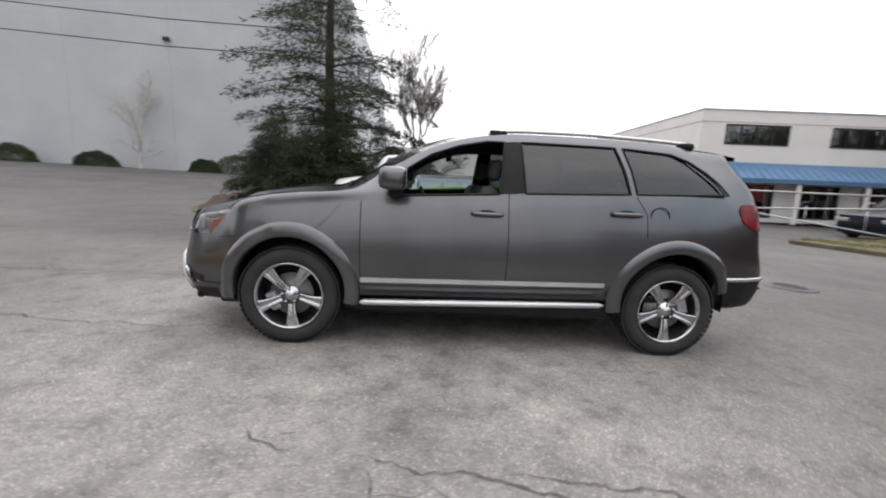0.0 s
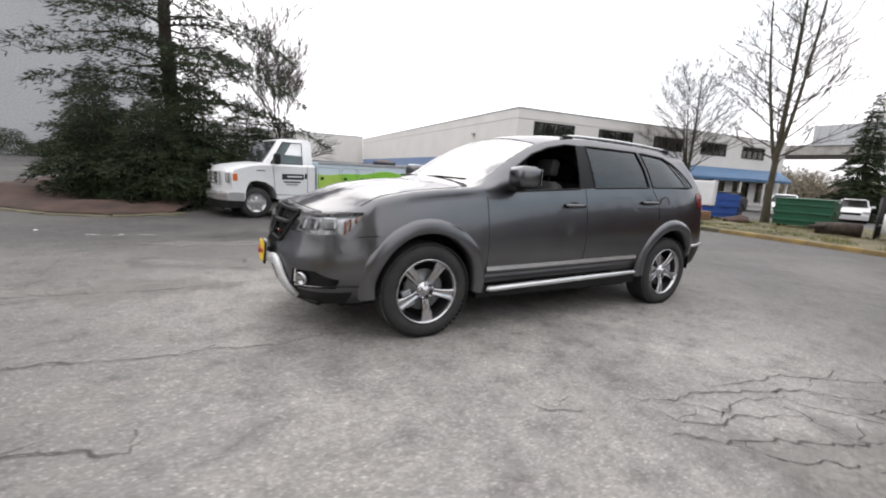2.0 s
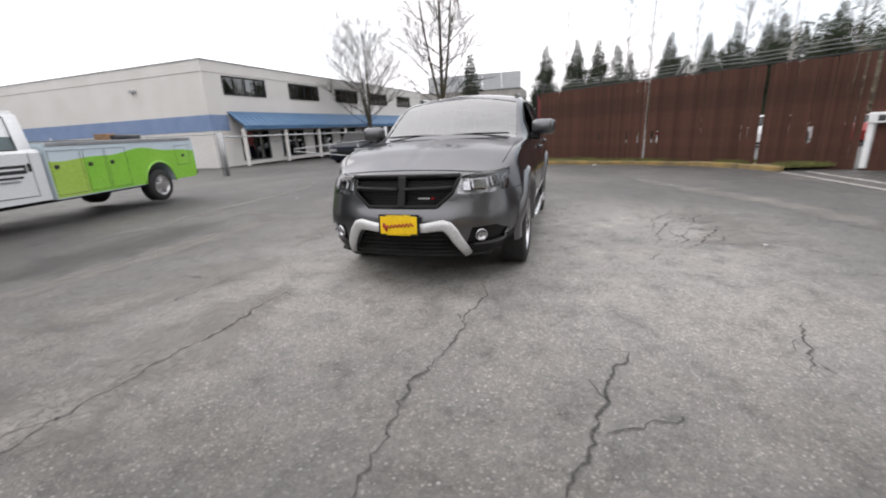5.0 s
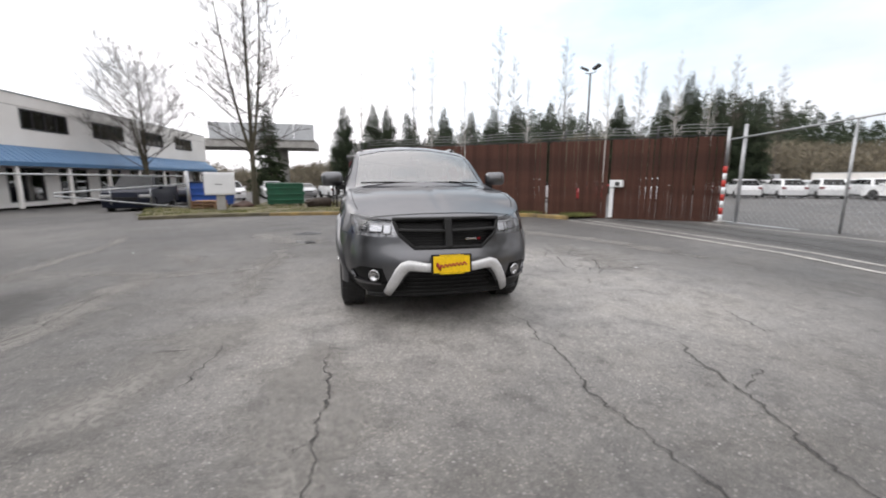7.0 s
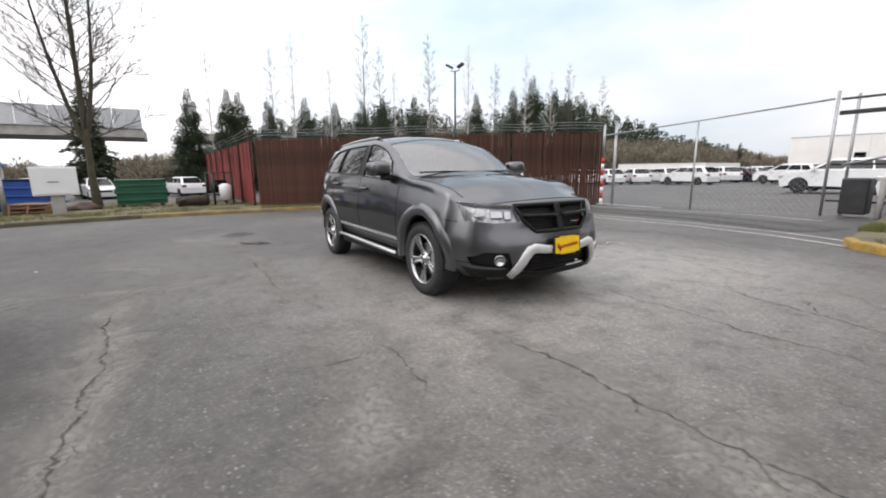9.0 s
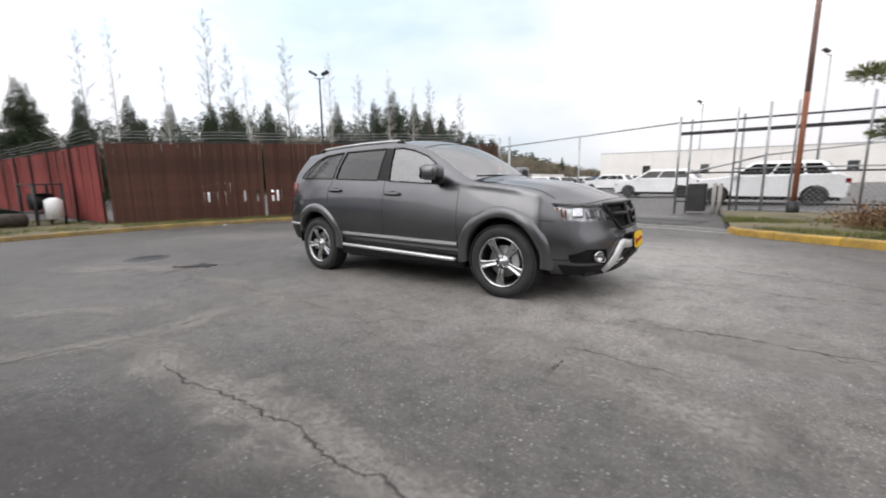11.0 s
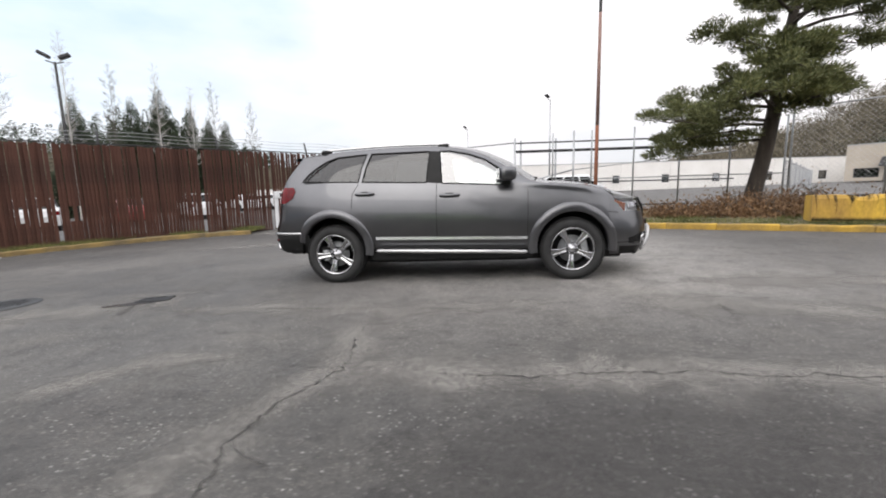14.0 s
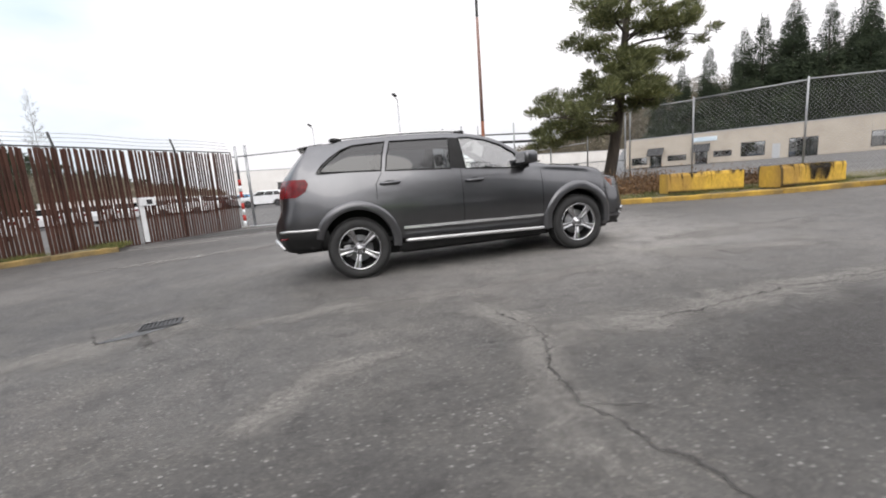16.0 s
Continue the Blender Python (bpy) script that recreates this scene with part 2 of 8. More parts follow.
ASPHALT = asphalt_material()
PAINT = surface("granite_metallic_paint", (0.113, 0.114, 0.121), (0.131, 0.132, 0.139), 0.33, 1.0, 3.0, 900.0, 0.0, None, 0.5, 0.85)
PAINT.node_tree.nodes["Principled BSDF"].inputs["Specular Tint"].default_value = (0.30, 0.30, 0.31, 1)
PAINT.node_tree.nodes["Principled BSDF"].inputs["Coat IOR"].default_value = 1.5
FLARE = surface("satin_grey_trim", (0.098, 0.098, 0.104), (0.115, 0.115, 0.122), 0.33, 0.8, 3, 300, 0.02, None, 0.4, 0.7)
BLACK = surface("black_plastic", (0.007, 0.007, 0.007), (0.013, 0.013, 0.013), 0.5, 0, 8, 200, 0.08, None, 0.22)
GLOSSBLACK = plain("gloss_black", (0.01, 0.01, 0.01), 0.16, 0, 0.25)
CHROME = surface("chrome", (0.40, 0.40, 0.41), (0.52, 0.52, 0.53), 0.14, 1.0, 5, 60, 0.0)
SATIN = surface("satin_silver", (0.5, 0.5, 0.5), (0.6, 0.6, 0.6), 0.32, 0.9, 5, 80, 0.02)
BARSILVER = surface("silver_bar_paint", (0.50, 0.50, 0.50), (0.60, 0.60, 0.60), 0.35, 0.35, 5, 80, 0.02)
RUBBER = surface("tyre_rubber", (0.016, 0.016, 0.016), (0.03, 0.03, 0.03), 0.8, 0, 9, 120, 0.15)
GLASS_CLEAR = glass("clear_glass", (0.78, 0.86, 0.84), 0.0, 2.3, 0.12)
GLASS_DARK = glass("tinted_glass", (0.12, 0.13, 0.135), 0.0, 1.6, 0.03)
GLASS_SCREEN = glass("windscreen_glass", (0.42, 0.54, 0.53), 0.07, 1.9, 0.14)
HEADLINER = surface("headliner_cloth", (0.17, 0.17, 0.168), (0.21, 0.21, 0.207), 0.95, 0, 3, 12, 0.0)
BRIGHT = surface("bright_silver_trim", (0.50, 0.50, 0.50), (0.60, 0.60, 0.60), 0.22, 0.6, 5, 80, 0.01, None, 0.5, 0.5)
SCREENDARK = surface("dark_screen_glass", (0.025, 0.03, 0.03), (0.06, 0.07, 0.07), 0.06, 0, 1.2, 2.0, 0, None, 0.7, 0.6)
# opaque grey-blue stands in for sky seen through and off the pane
SIDEGLASS = surface("sky_grey_side_glass", (0.18, 0.23, 0.24), (0.24, 0.30, 0.31), 0.16, 0, 1.2, 2.0, 0, None, 0.5, 1.0)
GLASS_WIN = glass("building_glass", (0.25, 0.32, 0.33), 0.0, 1.9, 0.22)
LENS_CLEAR = glass("lamp_lens", (0.93, 0.94, 0.95), 0.0, 1.5)
# dark and bright mottle stands in for glints off a faceted bowl
LAMPGREY = surface("glint_mottled_lamp_bowl", (0.14, 0.14, 0.15), (0.80, 0.80, 0.81), 0.22, 0.55, 20, 55, 0.3)
LENS_RED = surface("red_lens", (0.05, 0.001, 0.003), (0.21, 0.003, 0.008), 0.25, 0, 9, 40, 0.05, None, 0.2, 0.15)
LENS_AMBER = plain("amber_lens", (0.62, 0.14, 0.03), 0.25, 0, 0.4)
YELLOW = plain("yellow_plate", (0.85, 0.55, 0.0), 0.4)
PLATE_RED = plain("red_script", (0.35, 0.03, 0.02), 0.5)
WHITE = surface("white_paint", (0.66, 0.67, 0.68), (0.76, 0.77, 0.78), 0.35, 0, 1.2, 50, 0.02, None, 0.5, 0.5)
CLOTH = surface("seat_cloth", (0.075, 0.075, 0.078), (0.11, 0.11, 0.112), 0.9, 0, 6, 40, 0.02)
CREAM = surface("cream_wall", (0.66, 0.64, 0.61), (0.74, 0.725, 0.70), 0.85, 0, 0.5, 25, 0.1)
GREYWALL = surface("grey_concrete_wall", (0.41, 0.425, 0.44), (0.48, 0.495, 0.51), 0.85, 0, 0.25, 12, 0.08)
BLUEBAND = surface("blue_paint_band", (0.17, 0.25, 0.42), (0.22, 0.30, 0.47), 0.7, 0, 1, 20, 0.05)
AWNING = surface("blue_metal_awning", (0.065, 0.15, 0.28), (0.10, 0.20, 0.34), 0.4, 0.2, 1.5, 30, 0.05)
RUST = surface("rust_brown_slat", (0.052, 0.026, 0.020), (0.122, 0.053, 0.036), 0.8, 0, 0.9, 30, 0.2, (1.1, 1.1, 0.8), 0.3, 0, 0.17)
REDFENCE = surface("red_slat", (0.18, 0.034, 0.032), (0.27, 0.055, 0.048), 0.75, 0, 1.1, 30, 0.1, (2, 2, 0.6), 0.3, 0, 0.05)
GALV = surface("galvanised_steel", (0.32, 0.33, 0.34), (0.45, 0.46, 0.47), 0.5, 0.8, 5, 60, 0.05)
DARKSTEEL = surface("dark_steel", (0.02, 0.02, 0.022), (0.04, 0.04, 0.042), 0.5, 0.3, 5, 60, 0.05)
ORANGERUST = surface("orange_rust_pole", (0.16, 0.06, 0.035), (0.33, 0.13, 0.07), 0.85, 0, 2.5, 40, 0.2, (1, 1, 0.25))
BARK = surface("bark", (0.030, 0.024, 0.019), (0.065, 0.052, 0.041), 0.95, 0, 3, 30, 0.6, (3, 3, 0.6))
MOSSBARK = surface("mossy_bark", (0.034, 0.034, 0.019), (0.080, 0.068, 0.045), 0.95, 0, 3, 30, 0.6, (3, 3, 0.6))
PALEBARK = surface("pale_bark", (0.35, 0.33, 0.30), (0.55, 0.53, 0.50), 0.9, 0, 3, 20, 0.3, (2, 2, 0.8))
CONCRETE = surface("concrete", (0.26, 0.25, 0.235), (0.38, 0.37, 0.35), 0.9, 0, 1.5, 40, 0.3)
KERBYELLOW = surface("yellow_kerb_paint", (0.12, 0.09, 0.05), (0.50, 0.31, 0.045), 0.8, 0, 1.6, 30, 0.3)
GREENPAINT = surface("green_dumpster_paint", (0.006, 0.065, 0.033), (0.010, 0.095, 0.048), 0.5, 0, 1.5, 30, 0.1)
BLUEPAINT = surface("blue_dumpster_paint", (0.02, 0.06, 0.25), (0.03, 0.09, 0.33), 0.5, 0, 1.5, 30, 0.1)
WORNBAND = faded("worn_pale_asphalt", (0.125, 0.119, 0.112), (0.24, 0.229, 0.214), 2.0, 0.85, 0.62, 2.6)
# dark tone for shade painted under the car and for one yard patch
SHADEANDPATCH = faded("dark_car_shade_and_patch", (0.045, 0.043, 0.042), (0.068, 0.066, 0.063), 3.0, 0.8, 0.5, 1.0)
CRACKLINE = faded("crack_dark", (0.018, 0.018, 0.017), (0.040, 0.039, 0.037), 9.0, 0.95, 0.62)
CRACK = surface("crack_shadow", (0.018, 0.018, 0.017), (0.04, 0.039, 0.037), 0.95, 0, 9, 60, 0.3)
SOIL = surface("mossy_verge_soil", (0.075, 0.062, 0.04), (0.15, 0.135, 0.07), 0.95, 0, 1.3, 25, 0.5)
MULCH = surface("brown_bark_mulch", (0.028, 0.017, 0.012), (0.075, 0.040, 0.029), 0.95, 0, 2.2, 22, 1.0)


def leaf(name, dark, light, rough=0.75):
    m, n, l, b = nodes_of(name)
    geo = n.new("ShaderNodeNewGeometry")
    col = ramped(n, l, geo.outputs["Random Per Island"], [(0.0, dark), (1.0, light)])
    big = noise_node(n, l, 0.9, 3)
    col = blend(n, l, 1.0, col, ramped(n, l, big, [(0.35, (0.7, 0.7, 0.7)), (0.65, (1.25, 1.22, 1.1))]), "MULTIPLY")
    l.new(col, b.inputs["Base Color"])
    b.inputs["Roughness"].default_value = rough
    b.inputs["Specular IOR Level"].default_value = 0.25
    return m


FIRLEAF = leaf("fir_needles", (0.011, 0.021, 0.010), (0.042, 0.058, 0.026))
PINELEAF = leaf("pine_needles", (0.06, 0.075, 0.034), (0.20, 0.21, 0.095))
FARLEAF = leaf("far_conifer_needles", (0.020, 0.033, 0.020), (0.055, 0.072, 0.042))
HEDGELEAF = leaf("hedge_leaves", (0.02, 0.035, 0.014), (0.05, 0.07, 0.03))
DRYLEAF = leaf("dry_brown_shrub", (0.10, 0.055, 0.030), (0.24, 0.15, 0.085))
TWIG = surface("grey_twigs", (0.06, 0.051, 0.042), (0.125, 0.108, 0.09), 0.95, 0, 3, 20, 0.2)
# grey-brown twigs, lightened: distance haze is put into the colour
HILLWOOD = leaf("hazed_bare_hill_wood", (0.10, 0.088, 0.068), (0.20, 0.178, 0.138))
KERBDULL = surface("dull_yellow_kerb", (0.09, 0.075, 0.05), (0.27, 0.185, 0.065), 0.85, 0, 1.6, 30, 0.3)
KERBMOSS = surface("mossy_dark_kerb", (0.05, 0.045, 0.03), (0.12, 0.105, 0.065), 0.95, 0, 1.6, 30, 0.4)
PALEJOINT = faded("pale_concrete_joint", (0.34, 0.33, 0.31), (0.48, 0.465, 0.44), 5.0, 0.9, 1.0)
NEWERTAR = faded("newer_dark_asphalt", (0.050, 0.050, 0.050), (0.075, 0.074, 0.073), 2.0, 0.8, 0.85)
ROADPAINT = faded("worn_white_road_paint", (0.30, 0.30, 0.29), (0.55, 0.55, 0.54), 6.0, 0.8, 0.7)
LIME = surface("lime_green_paint", (0.20, 0.50, 0.04), (0.28, 0.58, 0.07), 0.35, 0, 1, 50, 0.02, None, 0.5, 0.5)
LIMEPALE = surface("yellow_green_paint", (0.30, 0.50, 0.06), (0.42, 0.58, 0.12), 0.35, 0, 1, 50, 0.02, None, 0.5, 0.5)
PALEBLUE = surface("pale_blue_paint", (0.48, 0.60, 0.68), (0.62, 0.70, 0.75), 0.35, 0, 1, 50, 0.02, None, 0.5, 0.5)
DARKBLUE = surface("dark_blue_car_paint", (0.006, 0.008, 0.016), (0.010, 0.013, 0.024), 0.4, 0.0, 2, 80, 0, None, 0.15, 0.1)
SILVERCAR = surface("silver_car_paint", (0.35, 0.36, 0.37), (0.42, 0.43, 0.44), 0.3, 0.6, 2, 80, 0, None, 0.5, 1.0)
REDCAR = surface("red_car_paint", (0.25, 0.02, 0.02), (0.32, 0.03, 0.03), 0.3, 0.2, 2, 80, 0, None, 0.5, 1.0)
CYANCAR = surface("bright_blue_car_paint", (0.02, 0.22, 0.5), (0.03, 0.28, 0.58), 0.3, 0.2, 2, 80, 0, None, 0.5, 1.0)
WOOD = surface("weathered_wood", (0.20, 0.11, 0.06), (0.34, 0.21, 0.12), 0.85, 0, 3, 30, 0.3, (1, 8, 8))
STRIPERED = plain("red_stripe_paint", (0.45, 0.03, 0.02), 0.5)
YELLOWBLOCK = surface("worn_yellow_concrete", (0.34, 0.20, 0.05), (0.66, 0.42, 0.05), 0.8, 0, 1.4, 25, 0.4, (1, 1, 0.5))
GRIME = faded("black_grime", (0.025, 0.021, 0.015), (0.06, 0.048, 0.03), 3.0, 0.85, 0.82)

from mathutils.bvhtree import BVHTree
from mathutils.interpolate import poly_3d_calc

# ---- building helpers ----
def link(name, bm, material, smooth=False):
    me = bpy.data.meshes.new(name)
    bm.to_mesh(me)
    bm.free()
    for mat in material if isinstance(material, (list, tuple)) else [material]:
        me.materials.append(mat)
    if smooth:
        for p in me.polygons:
            p.use_smooth = True
    return new(name, me)


def part(name, bm, material, parent, label="", smooth=False):
    ob = link(name, bm, material, smooth)
    ob.parent = parent
    if label:
        ob["label"] = label
    return ob


def shared(name, me, parent, m):
    """One more object on a mesh that alike pieces share."""
    ob = new(name, me)
    ob.parent = parent
    ob.matrix_basis = m
    return ob


def thing(name, m, label, category, group="", kind=""):
    ob = new(name)
    ob.matrix_world = m
    ob.empty_display_size = 0.2
    return tagged(ob, label, category, group, kind)


def solid(name, bm, material, label, category, m=None, group="", kind="", smooth=False):
    ob = link(name, bm, material, smooth)
    if m is not None:
        ob.matrix_world = m
    return tagged(ob, label, category, group, kind)


def box(bm, x0, x1, y0, y1, z0, z1, bevel=0.0, m=None, mat=0):
    vs = [bm.verts.new((x, y, z)) for x in (x0, x1) for y in (y0, y1) for z in (z0, z1)]
    quads = ((0, 1, 3, 2), (4, 6, 7, 5), (0, 4, 5, 1), (2, 3, 7, 6), (0, 2, 6, 4), (1, 5, 7, 3))
    fs = [bm.faces.new([vs[i] for i in q]) for q in quads]
    for f in fs:
        f.material_index = mat
    out = vs
    if bevel:
        es = list({e for f in fs for e in f.edges})
        r = bmesh.ops.bevel(bm, geom=es, offset=bevel, segments=2, affect="EDGES", profile=0.5)
        out = list({v for f in r["faces"] for v in f.verts} | {v for v in vs if v.is_valid})
        for f in r["faces"]:
            f.material_index = mat
    if m is not None:
        bmesh.ops.transform(bm, matrix=m, verts=out)
    return out


def tube(bm, points, radii, n=8, caps=True, flat=1.0):
    """A tube along points; radii: one, or one a point. flat: squash of its second axis."""
    pts = [Vector(p) for p in points]
    radii = [radii] * len(pts) if isinstance(radii, (int, float)) else radii
    rings = []
    side = None
    for i, p in enumerate(pts):
        d = (pts[min(i + 1, len(pts) - 1)] - pts[max(i - 1, 0)]).normalized()
        if side is None:
            side = d.cross(Vector((0, 0, 1)) if abs(d.z) < 0.9 else Vector((1, 0, 0))).normalized()
        side = (side - d * side.dot(d)).normalized()
        up = d.cross(side)
        rings.append([bm.verts.new(p + radii[i] * (math.cos(a) * side + flat * math.sin(a) * up)) for a in (2 * math.pi * k / n for k in range(n))])
    for a, b in zip(rings, rings[1:]):
        for k in range(n):
            f = bm.faces.new((a[k], a[(k + 1) % n], b[(k + 1) % n], b[k]))
            f.smooth = True
    if caps:
        bm.faces.new(rings[0][::-1])
        bm.faces.new(rings[-1])
    return rings


def prism(bm, outline, depth, m=None):
    """An outline in the xz plane, pushed along +y by depth."""
    a = [bm.verts.new((x, 0, z)) for x, z in outline]
    b = [bm.verts.new((x, depth, z)) for x, z in outline]
    n = len(a)
    bm.faces.new(a)
    bm.faces.new(b[::-1])
    for k in range(n):
        bm.faces.new((a[k], b[k], b[(k + 1) % n], a[(k + 1) % n]))
    if m is not None:
        bmesh.ops.transform(bm, matrix=m, verts=a + b)


def spun(bm, profile, n=32, m=None):
    """A profile of (radius, along) spun round the y axis."""
    rings = [[bm.verts.new((r * math.cos(2 * math.pi * k / n), y, r * math.sin(2 * math.pi * k / n))) for k in range(n)] for r, y in profile]
    for a, b in zip(rings, rings[1:]):
        for k in range(n):
            f = bm.faces.new((a[k], b[k], b[(k + 1) % n], a[(k + 1) % n]))
            f.smooth = True
    if m is not None:
        bmesh.ops.transform(bm, matrix=m, verts=[v for r in rings for v in r])
    return rings


def curve(x, pts):
    """A smooth curve through (x, value) pairs."""
    px, py = np.array(pts, float).T
    slope = np.gradient(py, px)
    i = int(np.clip(np.searchsorted(px, x) - 1, 0, len(px) - 2))
    h = px[i + 1] - px[i]
    t = float(np.clip((x - px[i]) / h, 0, 1))
    return float((2 * t**3 - 3 * t * t + 1) * py[i] + (t**3 - 2 * t * t + t) * h * slope[i] + (3 * t * t - 2 * t**3) * py[i + 1] + (t**3 - t * t) * h * slope[i + 1])


def step(a, b, x):
    t = min(1.0, max(0.0, (x - a) / (b - a)))
    return t * t * (3 - 2 * t)


LEAN = pose(0, 0, 0, 0, -1.2, 0)  # the yard falls gently, so upright things lean by this against it


def stand(x, y, z=0.0, rz=0.0):
    """The pose of an upright thing that stands at a place and is turned about its height."""
    return Matrix.Translation((x, y, z)) @ LEAN @ pose(0, 0, 0, 0, 0, rz)

# ---- the grey crossover ----
def front_pull(X):
    return 1 - step(-2.46, -1.75, X)


def rear_pull(X):
    return step(1.25, 2.40, X)


NOSE = [(0.2, 0.16), (0.27, 0.10), (0.34, 0.03), (0.45, 0.0), (0.60, 0.0), (0.68, 0.035), (0.78, 0.05), (0.93, 0.12), (1.05, 0.22)]
TAIL = [(0.3, -0.16), (0.40, -0.06), (0.5, 0.0), (0.72, 0.0), (0.80, -0.05), (1.0, -0.08), (1.2, -0.13), (1.4, -0.28), (1.6, -0.45), (1.75, -0.50)]
SILL = [(-2.44, 0.26), (-1.9, 0.27), (-0.9, 0.30), (0.9, 0.345), (1.8, 0.37), (2.42, 0.42)]
SHOULDER_Z = [(-2.44, 0.80), (-2.1, 0.90), (-1.75, 0.99), (-1.4, 1.045), (-0.9, 1.10), (0.0, 1.155), (1.0, 1.215), (1.8, 1.25), (2.42, 1.20)]
SHOULDER_Y = [(-2.44, 0.755), (-2.0, 0.83), (-1.4, 0.872), (-0.9, 0.885), (0.0, 0.897), (1.0, 0.89), (1.7, 0.865), (2.1, 0.83), (2.42, 0.78)]
FLANK_Y = [(-2.44, 0.80), (-2.1, 0.875), (-1.6, 0.905), (-0.9, 0.915), (0.0, 0.92), (1.0, 0.92), (1.7, 0.91), (2.1, 0.875), (2.42, 0.81)]
EDGE_Y = [(-2.44, 0.66), (-2.0, 0.74), (-1.4, 0.775), (-1.1, 0.78), (-0.68, 0.735), (-0.25, 0.69), (0.1, 0.672), (0.6, 0.67), (1.4, 0.65), (2.0, 0.62), (2.42, 0.60)]
EDGE_Z = [(-2.44, 0.905), (-2.1, 0.975), (-1.75, 1.065), (-1.4, 1.12), (-1.1, 1.155), (-0.95, 1.205), (-0.68, 1.37), (-0.45, 1.50), (-0.25, 1.572), (0.0, 1.622), (0.5, 1.648), (1.2, 1.645), (1.8, 1.625), (2.42, 1.60)]
CROWN_Z = [(-2.44, 0.935), (-2.1, 1.02), (-1.75, 1.10), (-1.4, 1.155), (-1.2, 1.175), (-1.08, 1.215), (-0.68, 1.475), (-0.45, 1.592), (-0.25, 1.652), (0.0, 1.69), (0.5, 1.708), (1.2, 1.70), (1.8, 1.675), (2.42, 1.645)]
SECTION = [3, 4, 6, 3, 6, 16]  # steps between the section's control points


def section(X):
    zb, ys, zs = curve(X, SILL), curve(X, SHOULDER_Y), curve(X, SHOULDER_Z)
    yf, ye, ze, zc = curve(X, FLANK_Y), curve(X, EDGE_Y), curve(X, EDGE_Z), curve(X, CROWN_Z)
    yf, ys = yf + 0.008, ys - 0.012 - 0.020 * step(-1.9, -1.2, X) * (1 - step(1.7, 2.3, X))
    yb = yf - 0.17
    zm = zb + 0.50 * (zs - zb)
    out = []
    ctrl = [(yb, zb), (yf - 0.06, zb + 0.10), (yf, zm), (ys + 0.016, zs - 0.05), (ys, zs), (ye, ze), (0.0, zc)]
    for k, n in enumerate(SECTION):
        (y0, z0), (y1, z1) = ctrl[k], ctrl[k + 1]
        for i in range(n):
            t = i / n
            if k == 5:  # roof or bonnet, crowned across
                y = ye * (1 - t)
                dome = 0.013 * step(-2.44, -2.15, X) * (1 - step(-1.35, -1.12, X)) * step(0.0, 0.24, t - 0.26 + 0.12 * step(-2.4, -1.3, X))
                out.append((y, ze + (zc - ze) * (1 - (1 - t) ** 2.0) + dome))
            elif k == 4:  # window band, slightly bowed
                b = 0.016 * math.sin(math.pi * t) * step(-1.2, -0.7, X)
                rnd = 0.025 * math.sin(math.pi * t) * (1 - step(-1.2, -0.7, X))
                out.append((y0 + (y1 - y0) * t + b + rnd, z0 + (z1 - z0) * t + rnd))
            elif k == 2:  # upper flank, leaning in towards the shoulder
                out.append((y0 + (y1 - y0) * t**1.9, z0 + (z1 - z0) * t))
            elif k == 1:  # lower flank, tucked under
                out.append((y1 - (y1 - y0) * (1 - t) ** 1.7, z0 + (z1 - z0) * t))
            else:
                y = y0 + (y1 - y0) * t + (0.012 * math.sin(math.pi * t) if k == 0 else 0)
                out.append((y, z0 + (z1 - z0) * t))
    out.append((0.0, zc))
    return out


def shaped(X, y, z):
    wf, wr, a = front_pull(X), rear_pull(X), min(abs(y) / 0.8, 1.12)
    x = X + wf * (curve(min(max(z, 0.2), 1.05), NOSE) + 0.235 * a**2.6 + 0.05 * a**10)
    x += wr * (curve(min(max(z, 0.3), 1.75), TAIL) - 0.17 * a**2.6)
    # the screen's foot is bowed forward at its middle
    x += 0.10 * (a * a - 0.6) * math.exp(-(((X + 0.95) / 0.38) ** 2)) * step(1.1, 1.2, z) * (1 - step(0.86, 0.9, abs(y) / 1.0))
    return Vector((x, y, z))


def flank(x, z):
    """Half width of the middle of the body at a place on its side."""
    s = section(x)
    top = sum(SECTION[:5])
    for (y0, z0), (y1, z1) in zip(s[:top], s[1 : top + 1]):
        if z0 <= z <= z1:
            return y0 + (y1 - y0) * (z - z0) / max(z1 - z0, 1e-6)
    return s[0][0] if z < s[0][1] else s[top][0]


WINDOWS = {
    "front": [(-0.74, 1.135), (0.06, 1.19), (0.09, 1.575), (-0.04, 1.572), (-0.25, 1.527), (-0.45, 1.452), (-0.62, 1.34)],
    "rear": [(0.25, 1.205), (1.045, 1.243), (1.005, 1.42), (0.945, 1.587), (0.215, 1.582)],
    "quarter": [(1.095, 1.247), (1.83, 1.278), (1.76, 1.36), (1.66, 1.44), (1.53, 1.52), (1.39, 1.566), (1.005, 1.587), (1.06, 1.42)],
}
LAMP = [(0.43, 0.768), (0.462, 0.904), (0.62, 0.922), (0.80, 0.938), (0.95, 0.950), (0.95, 0.805), (0.80, 0.782), (0.62, 0.762)]
GRILLE = [(-0.285, 0.675), (0.285, 0.675), (0.40, 0.775), (0.455, 0.908), (-0.455, 0.908), (-0.40, 0.775)]
INTAKE = [(-0.45, 0.31), (0.45, 0.31), (0.38, 0.43), (0.33, 0.492), (-0.33, 0.492), (-0.38, 0.43)]
POCKET = [(0.50, 0.37), (0.78, 0.40), (0.82, 0.46), (0.72, 0.52), (0.55, 0.51)]
